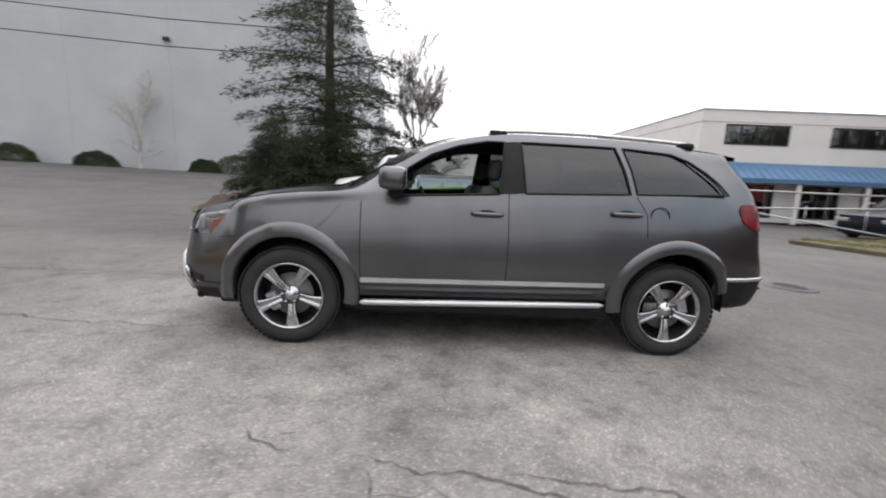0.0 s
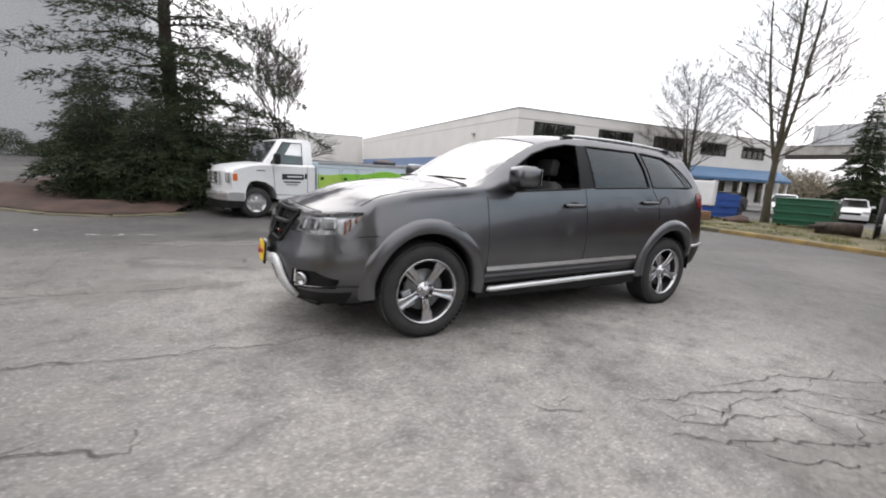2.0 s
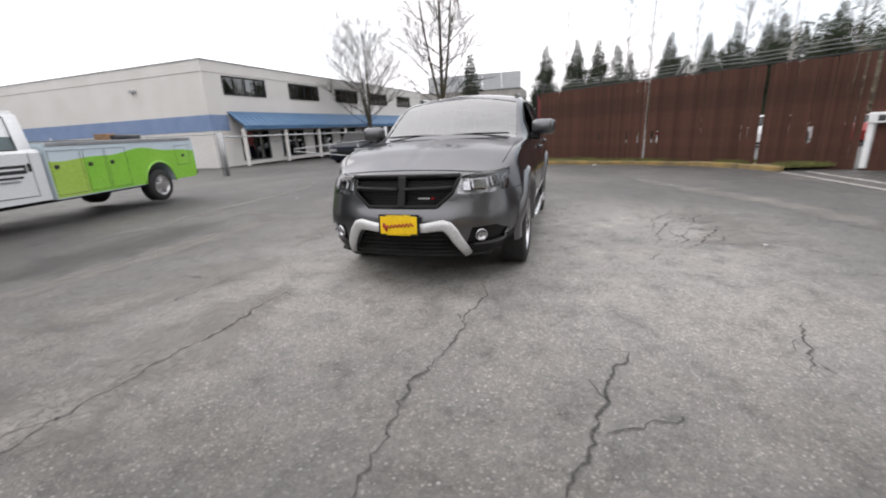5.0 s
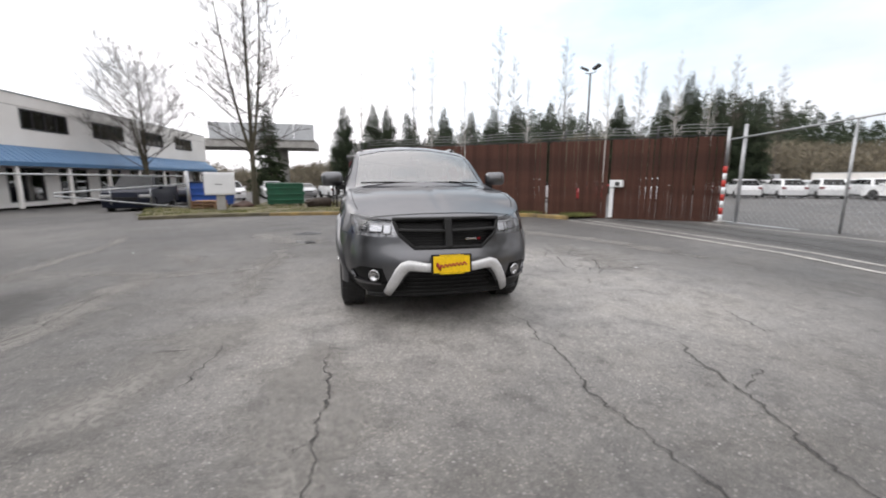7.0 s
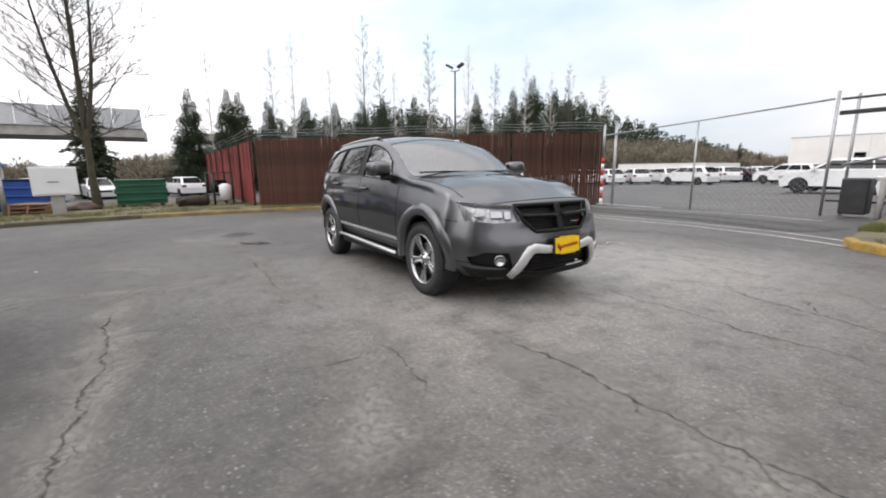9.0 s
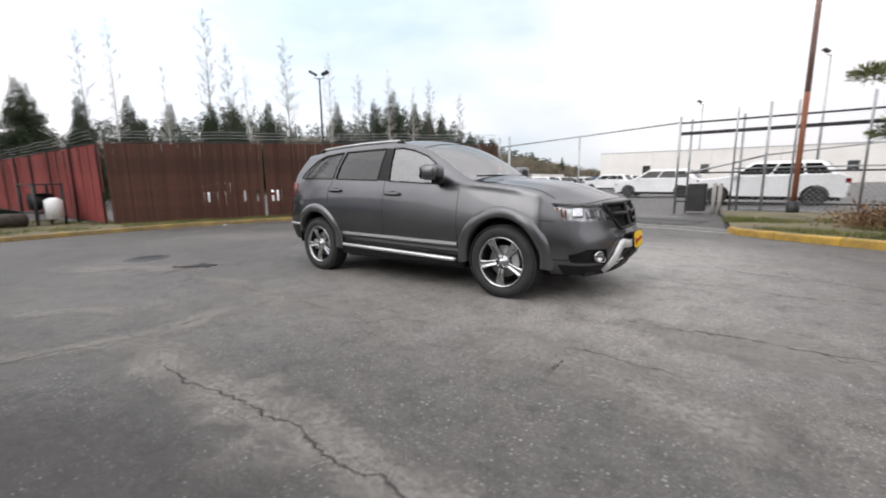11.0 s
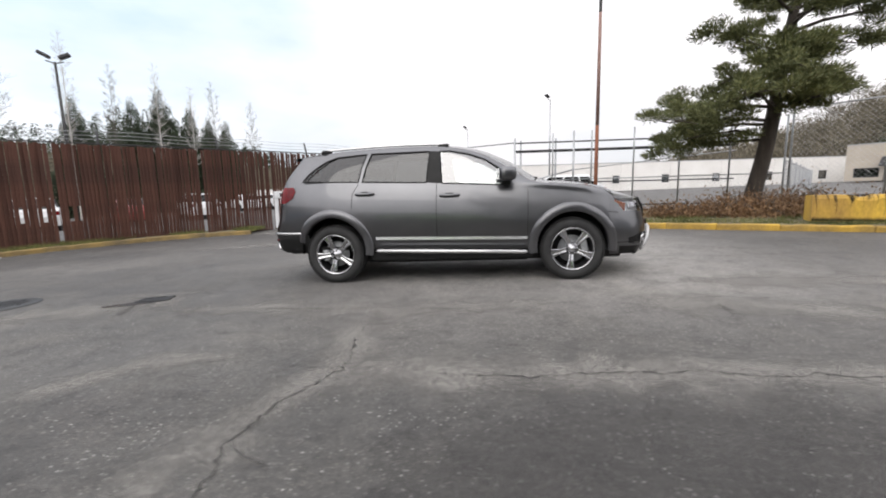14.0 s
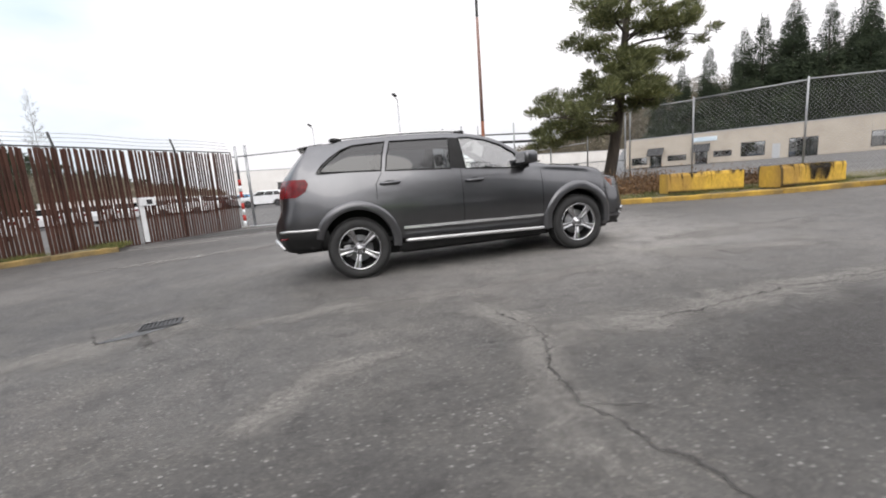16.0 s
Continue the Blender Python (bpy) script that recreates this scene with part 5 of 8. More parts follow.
KERB_EAST = [(11.0, 8.2), (11.8, 6.0), (12.1, 4.0), (11.9, 1.5), (11.6, -0.9), (10.8, -3.2), (9.7, -5.0), (8.5, -6.0), (7.3, -6.5)]
KERB_SOUTH = [(-3.0, -5.75), (-3.2, -5.35), (-3.7, -4.95), (-4.5, -4.48), (-5.35, -3.95), (-6.3, -3.45), (-7.5, -2.8), (-8.9, -2.1), (-10.7, -1.65), (-14.0, -0.9)]
build_kerb("kerb_north", KERB_EAST[:3], KERBMOSS, "dark mossy concrete kerb edging the verge")
build_kerb("kerb_east", KERB_EAST[2:], KERBDULL, "worn yellow-painted concrete kerb edging the verge")
build_kerb("kerb_south", KERB_SOUTH, KERBYELLOW, "chipped yellow concrete kerb edging the planting bed")


def build_verge(name, near, far, mat, label, high, seed, bumpy=0.05, mound=0.0):
    """A raised strip between two lines of as many points."""
    bm = bmesh.new()
    rows = []
    for i in range(len(near) - 1):
        for s in range(6):
            t = s / 6
            a = Vector(near[i]) * (1 - t) + Vector(near[i + 1]) * t
            b = Vector(far[i]) * (1 - t) + Vector(far[i + 1]) * t
            row = []
            for k in range(13):
                p = a + (b - a) * k / 12
                row.append(bm.verts.new((p.x, p.y, high + bumpy * noise.noise(Vector((p.x, p.y, seed)) * 1.1) * (k > 0) + mound * min(1, k / 4))))
            rows.append(row)
    for a, b in zip(rows, rows[1:]):
        for k in range(12):
            bm.faces.new((a[k], a[k + 1], b[k + 1], b[k])).smooth = True
    bmesh.ops.recalc_face_normals(bm, faces=bm.faces[:])
    if sum(f.normal.z for f in bm.faces) < 0:
        bmesh.ops.reverse_faces(bm, faces=bm.faces[:])
    return solid(name, bm, mat, label, "verge", kind="structure")


VERGE_FAR = [(17.0, 10.5), (20.5, 8.5), (24.0, 6.0), (26.0, 2.0), (15.2, -0.6), (13.2, -2.9), (11.3, -5.1), (8.9, -7.6), (7.6, -8.7)]
build_verge("verge_east", KERB_EAST, VERGE_FAR, SOIL, "mossy soil verge with thin grass", 0.11, 2)
BED_FAR = [(-2.5, -10.6), (-3.6, -10.6), (-4.8, -10.5), (-6.5, -10.2), (-8.2, -9.7), (-9.8, -8.6), (-11.4, -7.3), (-13.0, -6.2), (-15.0, -5.0), (-18.0, -3.5)]
build_verge("planting_bed", KERB_SOUTH, BED_FAR, SOIL, "soil planting bed with dead leaves and grass", 0.12, 5)
ISLAND = [(-7.4, 9.4), (-6.6, 8.0), (-5.6, 7.1), (-4.6, 6.8), (-3.4, 7.4)]
ISLAND_FAR = [(-7.6, 14.0), (-6.4, 15.0), (-4.5, 15.6), (-2.4, 14.8), (-1.6, 13.0)]
build_verge("mulch_island", ISLAND, ISLAND_FAR, MULCH, "mounded brown bark mulch under the fir", 0.05, 8, 0.22, 0.30)
build_kerb("kerb_island", ISLAND, KERBMOSS, "low dark weathered kerb round the mulch island", 0.035, 0.34)


def grass_on(name, near, far, count, seed, label, inner=0.04, outer=0.96, tall=0.10):
    """Many small blades scattered in tufts over a verge."""
    rnd = np.random.RandomState(seed)
    verts, faces = [], []
    for _ in range(count):
        i = rnd.randint(len(near) - 1)
        t, w = rnd.rand(), inner + (outer - inner) * rnd.rand() ** 1.3
        p = (Vector(near[i]) * (1 - t) + Vector(near[i + 1]) * t) * (1 - w) + (Vector(far[i]) * (1 - t) + Vector(far[i + 1]) * t) * w
        if noise.noise(Vector((p.x, p.y, seed)) * 0.8) < -0.12:
            continue
        for _ in range(5):
            a, h = rnd.rand() * 6.28, tall * (0.4 + rnd.rand())
            bx, by = p.x + rnd.normal() * 0.05, p.y + rnd.normal() * 0.05
            lx, ly = rnd.normal() * 0.04, rnd.normal() * 0.04
            k = len(verts)
            verts += [(bx - 0.006 * math.cos(a), by - 0.006 * math.sin(a), 0.09), (bx + 0.006 * math.cos(a), by + 0.006 * math.sin(a), 0.09), (bx + lx, by + ly, 0.11 + h)]
            faces.append((k, k + 1, k + 2))
    me = bpy.data.meshes.new(name)
    me.from_pydata(verts, [], faces)
    me.materials.append(GRASSLEAF)
    tagged(new(name, me), label, "grass", kind="stuff")


GRASSLEAF = leaf("grass_green", (0.05, 0.075, 0.02), (0.19, 0.18, 0.07))
grass_on("verge_grass", KERB_EAST, VERGE_FAR, 9000, 1, "patchy green and straw-coloured grass on the verge")
grass_on("bed_grass", KERB_SOUTH, BED_FAR, 6000, 2, "short patchy grass behind the kerb", 0.03, 0.5, 0.08)


def build_iron():
    """Manhole cover and slotted drain in the yard."""
    bm = bmesh.new()
    spun(bm, [(0.0, 0.010), (0.27, 0.010), (0.29, 0.006), (0.33, 0.008), (0.34, 0.0)], 40)
    for i in range(-4, 5):
        for j in range(-4, 5):
            if i * i + j * j < 17:
                box(bm, i * 0.055 - 0.018, i * 0.055 + 0.018, 0.010, 0.014, j * 0.055 - 0.018, j * 0.055 + 0.018)
    bmesh.ops.rotate(bm, verts=bm.verts[:], matrix=Matrix.Rotation(radians(90), 3, "X"))
    bmesh.ops.recalc_face_normals(bm, faces=bm.faces[:])
    solid("manhole_cover", bm, DARKSTEEL, "dark round iron manhole cover flush in the asphalt", "manhole cover", pose(5.1, 1.87, 0.004))
    grate = thing("drain_grate", pose(3.32, 1.66, 0.004, 0, 0, 12) @ Matrix.Diagonal((0.6, 0.55, 1, 1)), "dark slotted iron drain grate set in the asphalt", "drain")
    for i in range(9):
        bm = bmesh.new()
        box(bm, -0.24 + 0.055 * i, -0.21 + 0.055 * i, -0.16, 0.16, 0.0, 0.012)
        part("bar", bm, DARKSTEEL, grate)
    bm = bmesh.new()
    for a in ((-0.27, 0.27, -0.19, -0.16), (-0.27, 0.27, 0.16, 0.19), (-0.27, -0.24, -0.16, 0.16), (0.245, 0.27, -0.16, 0.16)):
        box(bm, *a, 0.0, 0.014)
    part("frame", bm, DARKSTEEL, grate)
    # flat dark plate: the shade of the hollow below is in its colour
    bm = bmesh.new()
    box(bm, -0.24, 0.245, -0.16, 0.16, 0.0, 0.002)
    part("pit_shade_plate", bm, CRACK, grate)


build_iron()
bm = bmesh.new()
rim = [(0.30 * (1 + 0.3 * math.sin(3 * a + 1)) * math.cos(a), 0.10 * (1 + 0.25 * math.sin(2 * a)) * math.sin(a)) for a in (2 * math.pi * k / 36 for k in range(36))]
bm.faces.new([bm.verts.new((x, y, 0.0)) for x, y in rim])
solid("puddle", bm, plain("still_water", (0.06, 0.06, 0.06), 0.16), "thin shallow puddle shining beside the drain", "puddle", pose(3.36, 1.78, 0.0088, 0, 0, 30))
# concrete channel of the sliding gate: two pale joints across the yard
for i, dy in enumerate((0.0, 0.55)):
    ribbon("concrete_joint", [(7.2, -6.4 - dy), (3.2, -6.55 - dy), (-0.15, -6.44 - dy), (-1.9, -6.05 - dy), (-2.7, -5.68 - dy), (-3.2, -5.4 - dy)], 0.17, PALEJOINT, 0.009, 0.006, 0.1, 90 + i, 0.2, "", 60.0)
ribbon("concrete_joint", [(5.2, -9.9), (4.4, -9.8), (1.2, -9.9), (-0.4, -9.8), (-1.8, -9.2)], 0.2, PALEJOINT, 0.009, 0.006, 0.1, 93, 0.2, "", 60.0)
ribbon("newer_asphalt", [(7.0, -8.6), (3.5, -8.5), (0.5, -8.3), (-1.0, -7.9), (-2.4, -7.2)], 2.5, NEWERTAR, 0.0075, 0.02, 0.3, 97, 0.05, "", 30.0)
for i, way in enumerate(([(9.0, -19.6), (6.6, -20.2)], [(2.2, -14.6), (0.9, -14.9)], [(5.2, -27.0), (1.0, -27.4)], [(-1.0, -18.0), (-2.4, -18.1)])):
    ribbon("worn_road_mark", way, 0.5, ROADPAINT, 0.009, 0.01, 0.1, 190 + i, 0.4)
for i, (x, y, r) in enumerate(((-5.2, 4.9, 0.03), (9.3, -5.9, 0.06), (10.9, -2.2, 0.07), (-8.9, -3.1, 0.05), (4.5, -3.4, 0.025), (-0.6, -3.2, 0.02), (2.6, 4.6, 0.02))):
    bm = bmesh.new()
    bmesh.ops.create_icosphere(bm, subdivisions=2, radius=r)
    for v in bm.verts:
        v.co *= 1 + 0.4 * noise.noise(v.co * 20)
        v.co.z = max(v.co.z * 0.22, -0.004)
    solid("litter", bm, WHITE, "small crumpled white scrap lying on the ground", "litter", pose(x, y, 0.006), "scraps of litter")

# ---- buildings ----
def window_unit(house, x0, x1, z0, z1, y=0.0, panes=4):
    """A dark framed window let into a wall that looks towards -y."""
    bm = bmesh.new()
    for a in ((x0, x1, z0, z0 + 0.07), (x0, x1, z1 - 0.07, z1), (x0, x0 + 0.07, z0 + 0.07, z1 - 0.07), (x1 - 0.07, x1, z0 + 0.07, z1 - 0.07)):
        box(bm, a[0], a[1], y - 0.03, y + 0.10, a[2], a[3])
    for k in range(1, panes):
        x = x0 + (x1 - x0) * k / panes
        box(bm, x - 0.025, x + 0.025, y - 0.015, y + 0.09, z0 + 0.07, z1 - 0.07)
    w = part("window", bm, DARKSTEEL, house, "dark-framed ribbon window")
    for k in range(panes):
        a, b = x0 + (x1 - x0) * k / panes + 0.03, x0 + (x1 - x0) * (k + 1) / panes - 0.03
        bm = bmesh.new()
        box(bm, a, b, y + 0.05, y + 0.06, z0 + 0.05, z1 - 0.05)
        part("pane", bm, GLASS_WIN, w)
    # dark sheet stands in for the unlit room behind the panes
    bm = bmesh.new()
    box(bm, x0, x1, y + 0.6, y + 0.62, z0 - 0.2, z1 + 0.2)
    part("room_dark_sheet", bm, DARKROOM, w)


def wall_with_holes(bm, length, height, holes, thick_=0.25):
    """A wall along +x, its face at y = 0, cut by (x0, x1, z0, z1) holes in one or more rows."""
    zs = sorted({0.0, height, *(v for h in holes for v in h[2:])})
    for z0, z1 in zip(zs, zs[1:]):
        cuts = sorted((h[0], h[1]) for h in holes if h[2] <= z0 and h[3] >= z1)
        x = 0.0
        for a, b in cuts + [(length, length)]:
            if a > x:
                box(bm, x, a, 0, thick_, z0, z1)
            x = b


# the room's lack of light is put into this colour
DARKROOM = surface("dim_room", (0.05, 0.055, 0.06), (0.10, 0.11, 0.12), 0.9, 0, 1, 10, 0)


def blue_building():
    house = thing("office_building", stand(14.56, 18.35, 0, -4.0), "two-storey cream office building with blue band and blue metal awning", "building")
    L, D, H = 31.0, 40.0, 5.9
    upper = [(1.3 + 5.7 * k, 4.75 + 5.7 * k, 4.13, 5.2) for k in range(5)]
    lower = [(2.0 + 3.6 * k, 4.4 + 3.6 * k, 0.25, 2.05) for k in range(8)]
    bm = bmesh.new()
    wall_with_holes(bm, L, H, upper + lower)
    part("front_wall", bm, CREAM, house)
    bm = bmesh.new()
    box(bm, 0, 0.25, 0.25, D, 0, H)
    part("side_wall", bm, CREAM, house)
    bm = bmesh.new()
    box(bm, 0.25, L, D - 0.25, D, 0, H)
    box(bm, L - 0.25, L, 0.25, D - 0.25, 0, H)
    part("rear_wall", bm, CREAM, house)
    bm = bmesh.new()
    box(bm, 0.25, L - 0.25, 0.25, D - 0.25, H - 0.5, H - 0.35)
    part("roof", bm, CONCRETE, house)
    bm = bmesh.new()
    box(bm, -0.03, L + 0.03, -0.03, 0.28, H, H + 0.07)
    box(bm, -0.03, 0.28, 0.28, D, H, H + 0.07)
    part("parapet_cap", bm, GALV, house)
    bm = bmesh.new()
    box(bm, -0.012, L, -0.012, -0.001, 5.28, 5.31)
    box(bm, -0.012, -0.001, -0.001, D, 5.28, 5.31)
    part("groove_line", bm, CONCRETE, house)
    bm = bmesh.new()
    box(bm, -0.015, 1.3, -0.015, -0.002, 2.1, 3.0)
    box(bm, -0.015, -0.002, -0.002, D, 2.1, 3.0)
    part("painted_band", bm, BLUEBAND, house, "blue painted band")
    for h in upper:
        window_unit(house, *h)
    for h in lower:
        window_unit(house, *h, panes=2)
    bm = bmesh.new()
    x0, x1 = 1.3, L - 0.4
    prof = [(-0.004, 3.2), (-1.15, 2.35), (-1.15, 2.12), (-1.1, 2.12), (-1.1, 2.32), (-0.004, 3.12)]
    a = [bm.verts.new((x0, y, z)) for y, z in prof]
    b = [bm.verts.new((x1, y, z)) for y, z in prof]
    bm.faces.new(a), bm.faces.new(b[::-1])
    for k in range(len(prof)):
        bm.faces.new((a[k], b[k], b[(k + 1) % 6], a[(k + 1) % 6]))
    bmesh.ops.recalc_face_normals(bm, faces=bm.faces[:])
    aw = part("awning", bm, AWNING, house, "blue standing-seam awning")
    rib = bmesh.new()
    tube(rib, [(0, -0.02, 3.2), (0, -1.15, 2.36)], 0.02, 4)
    me = link("seam", rib, AWNING)
    me.parent = aw
    me.matrix_basis = pose(x0, 0, 0)
    for k in range(1, int((x1 - x0) / 0.42) + 1):
        shared("seam", me.data, aw, pose(x0 + 0.42 * k, 0, 0))
    for k in range(9):
        bm = bmesh.new()
        box(bm, 1.9 + 3.6 * k - 0.7, 1.9 + 3.6 * k - 0.5, -1.08, -0.95, 0, 2.2)
        part("awning_post", bm, CREAM, house)
    bm = bmesh.new()
    box(bm, -0.18, 0.0, 5.5, 5.9, 4.55, 4.7, 0.02)
    part("wall_lamp", bm, GALV, house)
    house2 = thing("rear_wing", stand(17.4, 58.5, 0, -4), "pale rear wing of the office building", "building")
    bm = bmesh.new()
    box(bm, -30, 0, 0, 8, 0, 6.3)
    part("wall", bm, CREAM, house2)
    bm = bmesh.new()
    box(bm, -30.05, 0, -0.05, 8, 6.3, 6.38)
    part("parapet_cap", bm, GALV, house2)


blue_building()


def plain_shed(name, m, L, D, H, mat, label, joints=6.0, holes=(), cap=GALV):
    house = thing(name, m, label, "building")
    bm = bmesh.new()
    wall_with_holes(bm, L, H, list(holes))
    part("front_wall", bm, mat, house)
    bm = bmesh.new()
    box(bm, 0, 0.25, 0.25, D, 0, H)
    box(bm, L - 0.25, L, 0.25, D, 0, H)
    box(bm, 0.25, L - 0.25, D - 0.25, D, 0, H)
    part("rear_wall", bm, mat, house)
    bm = bmesh.new()
    box(bm, 0.25, L - 0.25, 0.25, D - 0.25, H - 0.4, H - 0.25)
    part("roof", bm, CONCRETE, house)
    bm = bmesh.new()
    box(bm, -0.04, L + 0.04, -0.04, 0.3, H, H + 0.1)
    part("parapet_cap", bm, cap, house)
    for k in range(1, int(L / joints)):
        bm = bmesh.new()
        box(bm, joints * k - 0.012, joints * k + 0.012, -0.006, -0.001, 0, H)
        part("panel_joint", bm, CONCRETE, house)
    return house


plain_shed("grey_warehouse", stand(-72, 30, -0.40, 0), 66.0, 30.0, 13.4, GREYWALL, "large windowless grey concrete warehouse", 7.5)
lamp_bm = bmesh.new()
box(lamp_bm, -0.22, 0.22, -0.3, 0.0, -0.12, 0.12, 0.04)
solid("wall_flood_lamp", lamp_bm, DARKSTEEL, "small dark flood lamp on the warehouse wall", "lamp", stand(-19.8, 29.98, 10.4))
holes = [(6 + 7.2 * k, 7.0 + 7.2 * k, 1.9, 3.1) for k in range(10)]
white_shed = plain_shed("white_warehouse", stand(16.5, -62, 0, 180), 84.0, 20.0, 5.0, CREAM, "long low white warehouse with small windows", 7.2, holes)
for h in holes:
    window_unit(white_shed, *h, panes=1)
plain_shed("low_white_shed", stand(46, -70, 0, 180), 16.0, 12.0, 2.9, CREAM, "low white storage shed at the far end of the lot", 5.5)
plain_shed("low_white_shed", stand(62, -58, 0, 200), 14.0, 9.0, 3.1, GREYWALL, "low grey storage shed at the far end of the lot", 4.5)
tan_holes = [(0.8, 3.0, 0.4, 1.5), (3.4, 5.0, 0.0, 1.6), (5.8, 8.2, 0.7, 1.5), (9.3, 10.8, 0.0, 1.7), (11.5, 13.6, 0.8, 1.6), (14.6, 17.2, 0.55, 2.4), (19.6, 22.4, 0.0, 2.4), (27, 30, 0.6, 2.4)]
TAN = surface("tan_wall", (0.40, 0.35, 0.29), (0.48, 0.43, 0.36), 0.85, 0, 0.6, 20, 0.1)
SHOPGREEN = surface("pale_green_display", (0.10, 0.28, 0.20), (0.50, 0.60, 0.54), 0.7, 0, 2.5, 30, 0)
tan_shed = plain_shed("tan_shop", stand(-42.65, -51.33, 0.2, 128.1), 46.0, 16.0, 4.24, TAN, "low tan commercial building beyond the fence", 9.0, tan_holes)
rnd = random.Random(77)
for x0, x1, z0, z1 in tan_holes:
    window_unit(tan_shed, x0, x1, z0, z1, panes=max(2, round((x1 - x0) / 0.9)))
    x = x0 + 0.15
    while x < x1 - 0.4:  # goods and notices standing behind the glass
        w, h = rnd.uniform(0.25, 0.6), rnd.uniform(0.25, 0.55) * (z1 - z0)
        bm = bmesh.new()
        box(bm, x, min(x + w, x1 - 0.1), 0.25, 0.40, z0 + 0.1, z0 + 0.1 + h, 0.02)
        part("window_display", bm, SHOPGREEN if rnd.random() < 0.7 else CREAM, tan_shed, "pale green goods behind the glass")
        x += w + rnd.uniform(0.05, 0.3)
for x0, x1 in ((3.1, 5.3), (9.0, 11.1)):  # sloped door awnings
    bm = bmesh.new()
    ring = [(-1.1, 1.72), (-0.004, 2.75), (-0.004, 2.66), (-1.06, 1.62), (-1.1, 1.62)]
    e0, e1 = ([bm.verts.new((x, y, z)) for y, z in ring] for x in (x0, x1))
    bm.faces.new(e0), bm.faces.new(e1[::-1])
    for k in range(5):
        bm.faces.new((e0[k], e1[k], e1[(k + 1) % 5], e0[(k + 1) % 5]))
    bmesh.ops.recalc_face_normals(bm, faces=bm.faces[:])
    part("door_awning", bm, DARKSTEEL, tan_shed, "dark sloped awning")
bm = bmesh.new()
box(bm, 17.95, 18.75, -0.03, -0.002, 0.0, 1.9, 0.01)
part("side_door", bm, GREYWALL, tan_shed, "plain grey steel door")
bm = bmesh.new()
box(bm, 8.87, 11.88, -0.12, -0.01, 3.06, 3.68, 0.02)
part("sign_board", bm, PALEBLUE, tan_shed, "pale sign board")


def overpass():
    deck = thing("overpass", stand(68.5, 10.0, 0, 0), "grey concrete highway overpass on round columns", "overpass")
    bm = bmesh.new()
    box(bm, -5, 5, -4, 32, 7.2, 8.4)
    part("deck", bm, CONCRETE, deck)
    for y in np.arange(-4, 11, 3.0):
        bm = bmesh.new()
        box(bm, -5.2, -5.0, y, y + 2.92, 8.3, 10.7)
        part("barrier_panel", bm, GREYWALL, deck)
    for y in (1.5, 20, 40):
        bm = bmesh.new()
        tube(bm, [(0, y, 0), (0, y, 7.2)], 0.9, 14)
        part("column", bm, CONCRETE, deck)
    bm = bmesh.new()
    box(bm, -5, 5, -40, -10, 7.0, 8.0)
    part("ramp_deck", bm, CONCRETE, deck)


overpass()


# ---- fences and gates ----
def pipe(bm, a, b, r=0.03, n=8):
    tube(bm, [a, b], r, n)


def slat_fence(name, a, b, high, mat, label, pitch, thin, seed, posts=3.0, turn=0.0):
    """Chain-link fence filled with upright slats, from a to b."""
    a, b = Vector((*a, 0)), Vector((*b, 0))
    L = (b - a).length
    f = thing(name, stand(a.x, a.y, 0.08, math.degrees(math.atan2(b.y - a.y, b.x - a.x))), label, "fence", kind="structure")
    rnd = random.Random(seed)
    kinds = []
    for w, hh in ((0.092, high), (0.088, high - 0.03), (0.094, high - 0.02), (0.090, high)):
        bm = bmesh.new()
        box(bm, -w / 2, w / 2, -0.004, 0.004, 0.04, hh)
        me = bpy.data.meshes.new("slat")
        bm.to_mesh(me)
        bm.free()
        me.materials.append(mat)
        kinds.append(me)
    short = []
    for z0, z1 in ((1.12, high), (0.04, 0.72)):
        bm = bmesh.new()
        box(bm, -0.045, 0.045, -0.004, 0.004, z0, z1)
        me = bpy.data.meshes.new("slat")
        bm.to_mesh(me)
        bm.free()
        me.materials.append(mat)
        short.append(me)
    n = int(L / pitch)
    for k in range(n):
        x = (k + 0.5) * L / n
        m = pose(x, rnd.uniform(-0.006, 0.006), 0, rnd.uniform(-0.5, 0.5), rnd.uniform(-0.5, 0.5), turn + rnd.uniform(-4, 4))
        if thin(x / L, rnd):
            for me in short:
                shared("slat", me, f, m)
            continue
        if rnd.random() > 0.012:
            shared("slat", kinds[rnd.randrange(4)], f, m)
    rail = bmesh.new()
    for z in (0.06, high + 0.03):
        pipe(rail, (0, 0.03, z), (L, 0.03, z), 0.021, 6)
    part("rail", rail, DARKSTEEL, f)
    for k in range(int(L / posts) + 1):
        bm = bmesh.new()
        x = min(L, k * posts)
        tube(bm, [(x, 0.06, -0.1), (x, 0.06, high + 0.1), (x, 0.2, high + 0.4)], 0.03, 8)
        part("post", bm, DARKSTEEL, f)
    for k in range(3):
        bm = bmesh.new()
        tube(bm, [(x, 0.09 + 0.05 * k, high + 0.16 + 0.11 * k + 0.02 * math.sin(x * 2.1)) for x in np.linspace(0, L, 40)], 0.006, 4)
        part("top_wire", bm, GALV, f)
    return f


slat_fence("fence_brown", (14.3, -0.05), (5.2, -10.6), 2.78, RUST, "tall rust-brown slatted chain-link fence with gaps", 0.0865, lambda u, r: r.random() < (0.16 if 0.16 < u < 0.40 else 0.006), 4, 3.0, 26)
slat_fence("fence_red", (14.35, 0.1), (33.0, 0.8), 2.75, REDFENCE, "faded red slatted fence running away from the yard", 0.0855, lambda u, r: r.random() < 0.02, 6, 3.0)


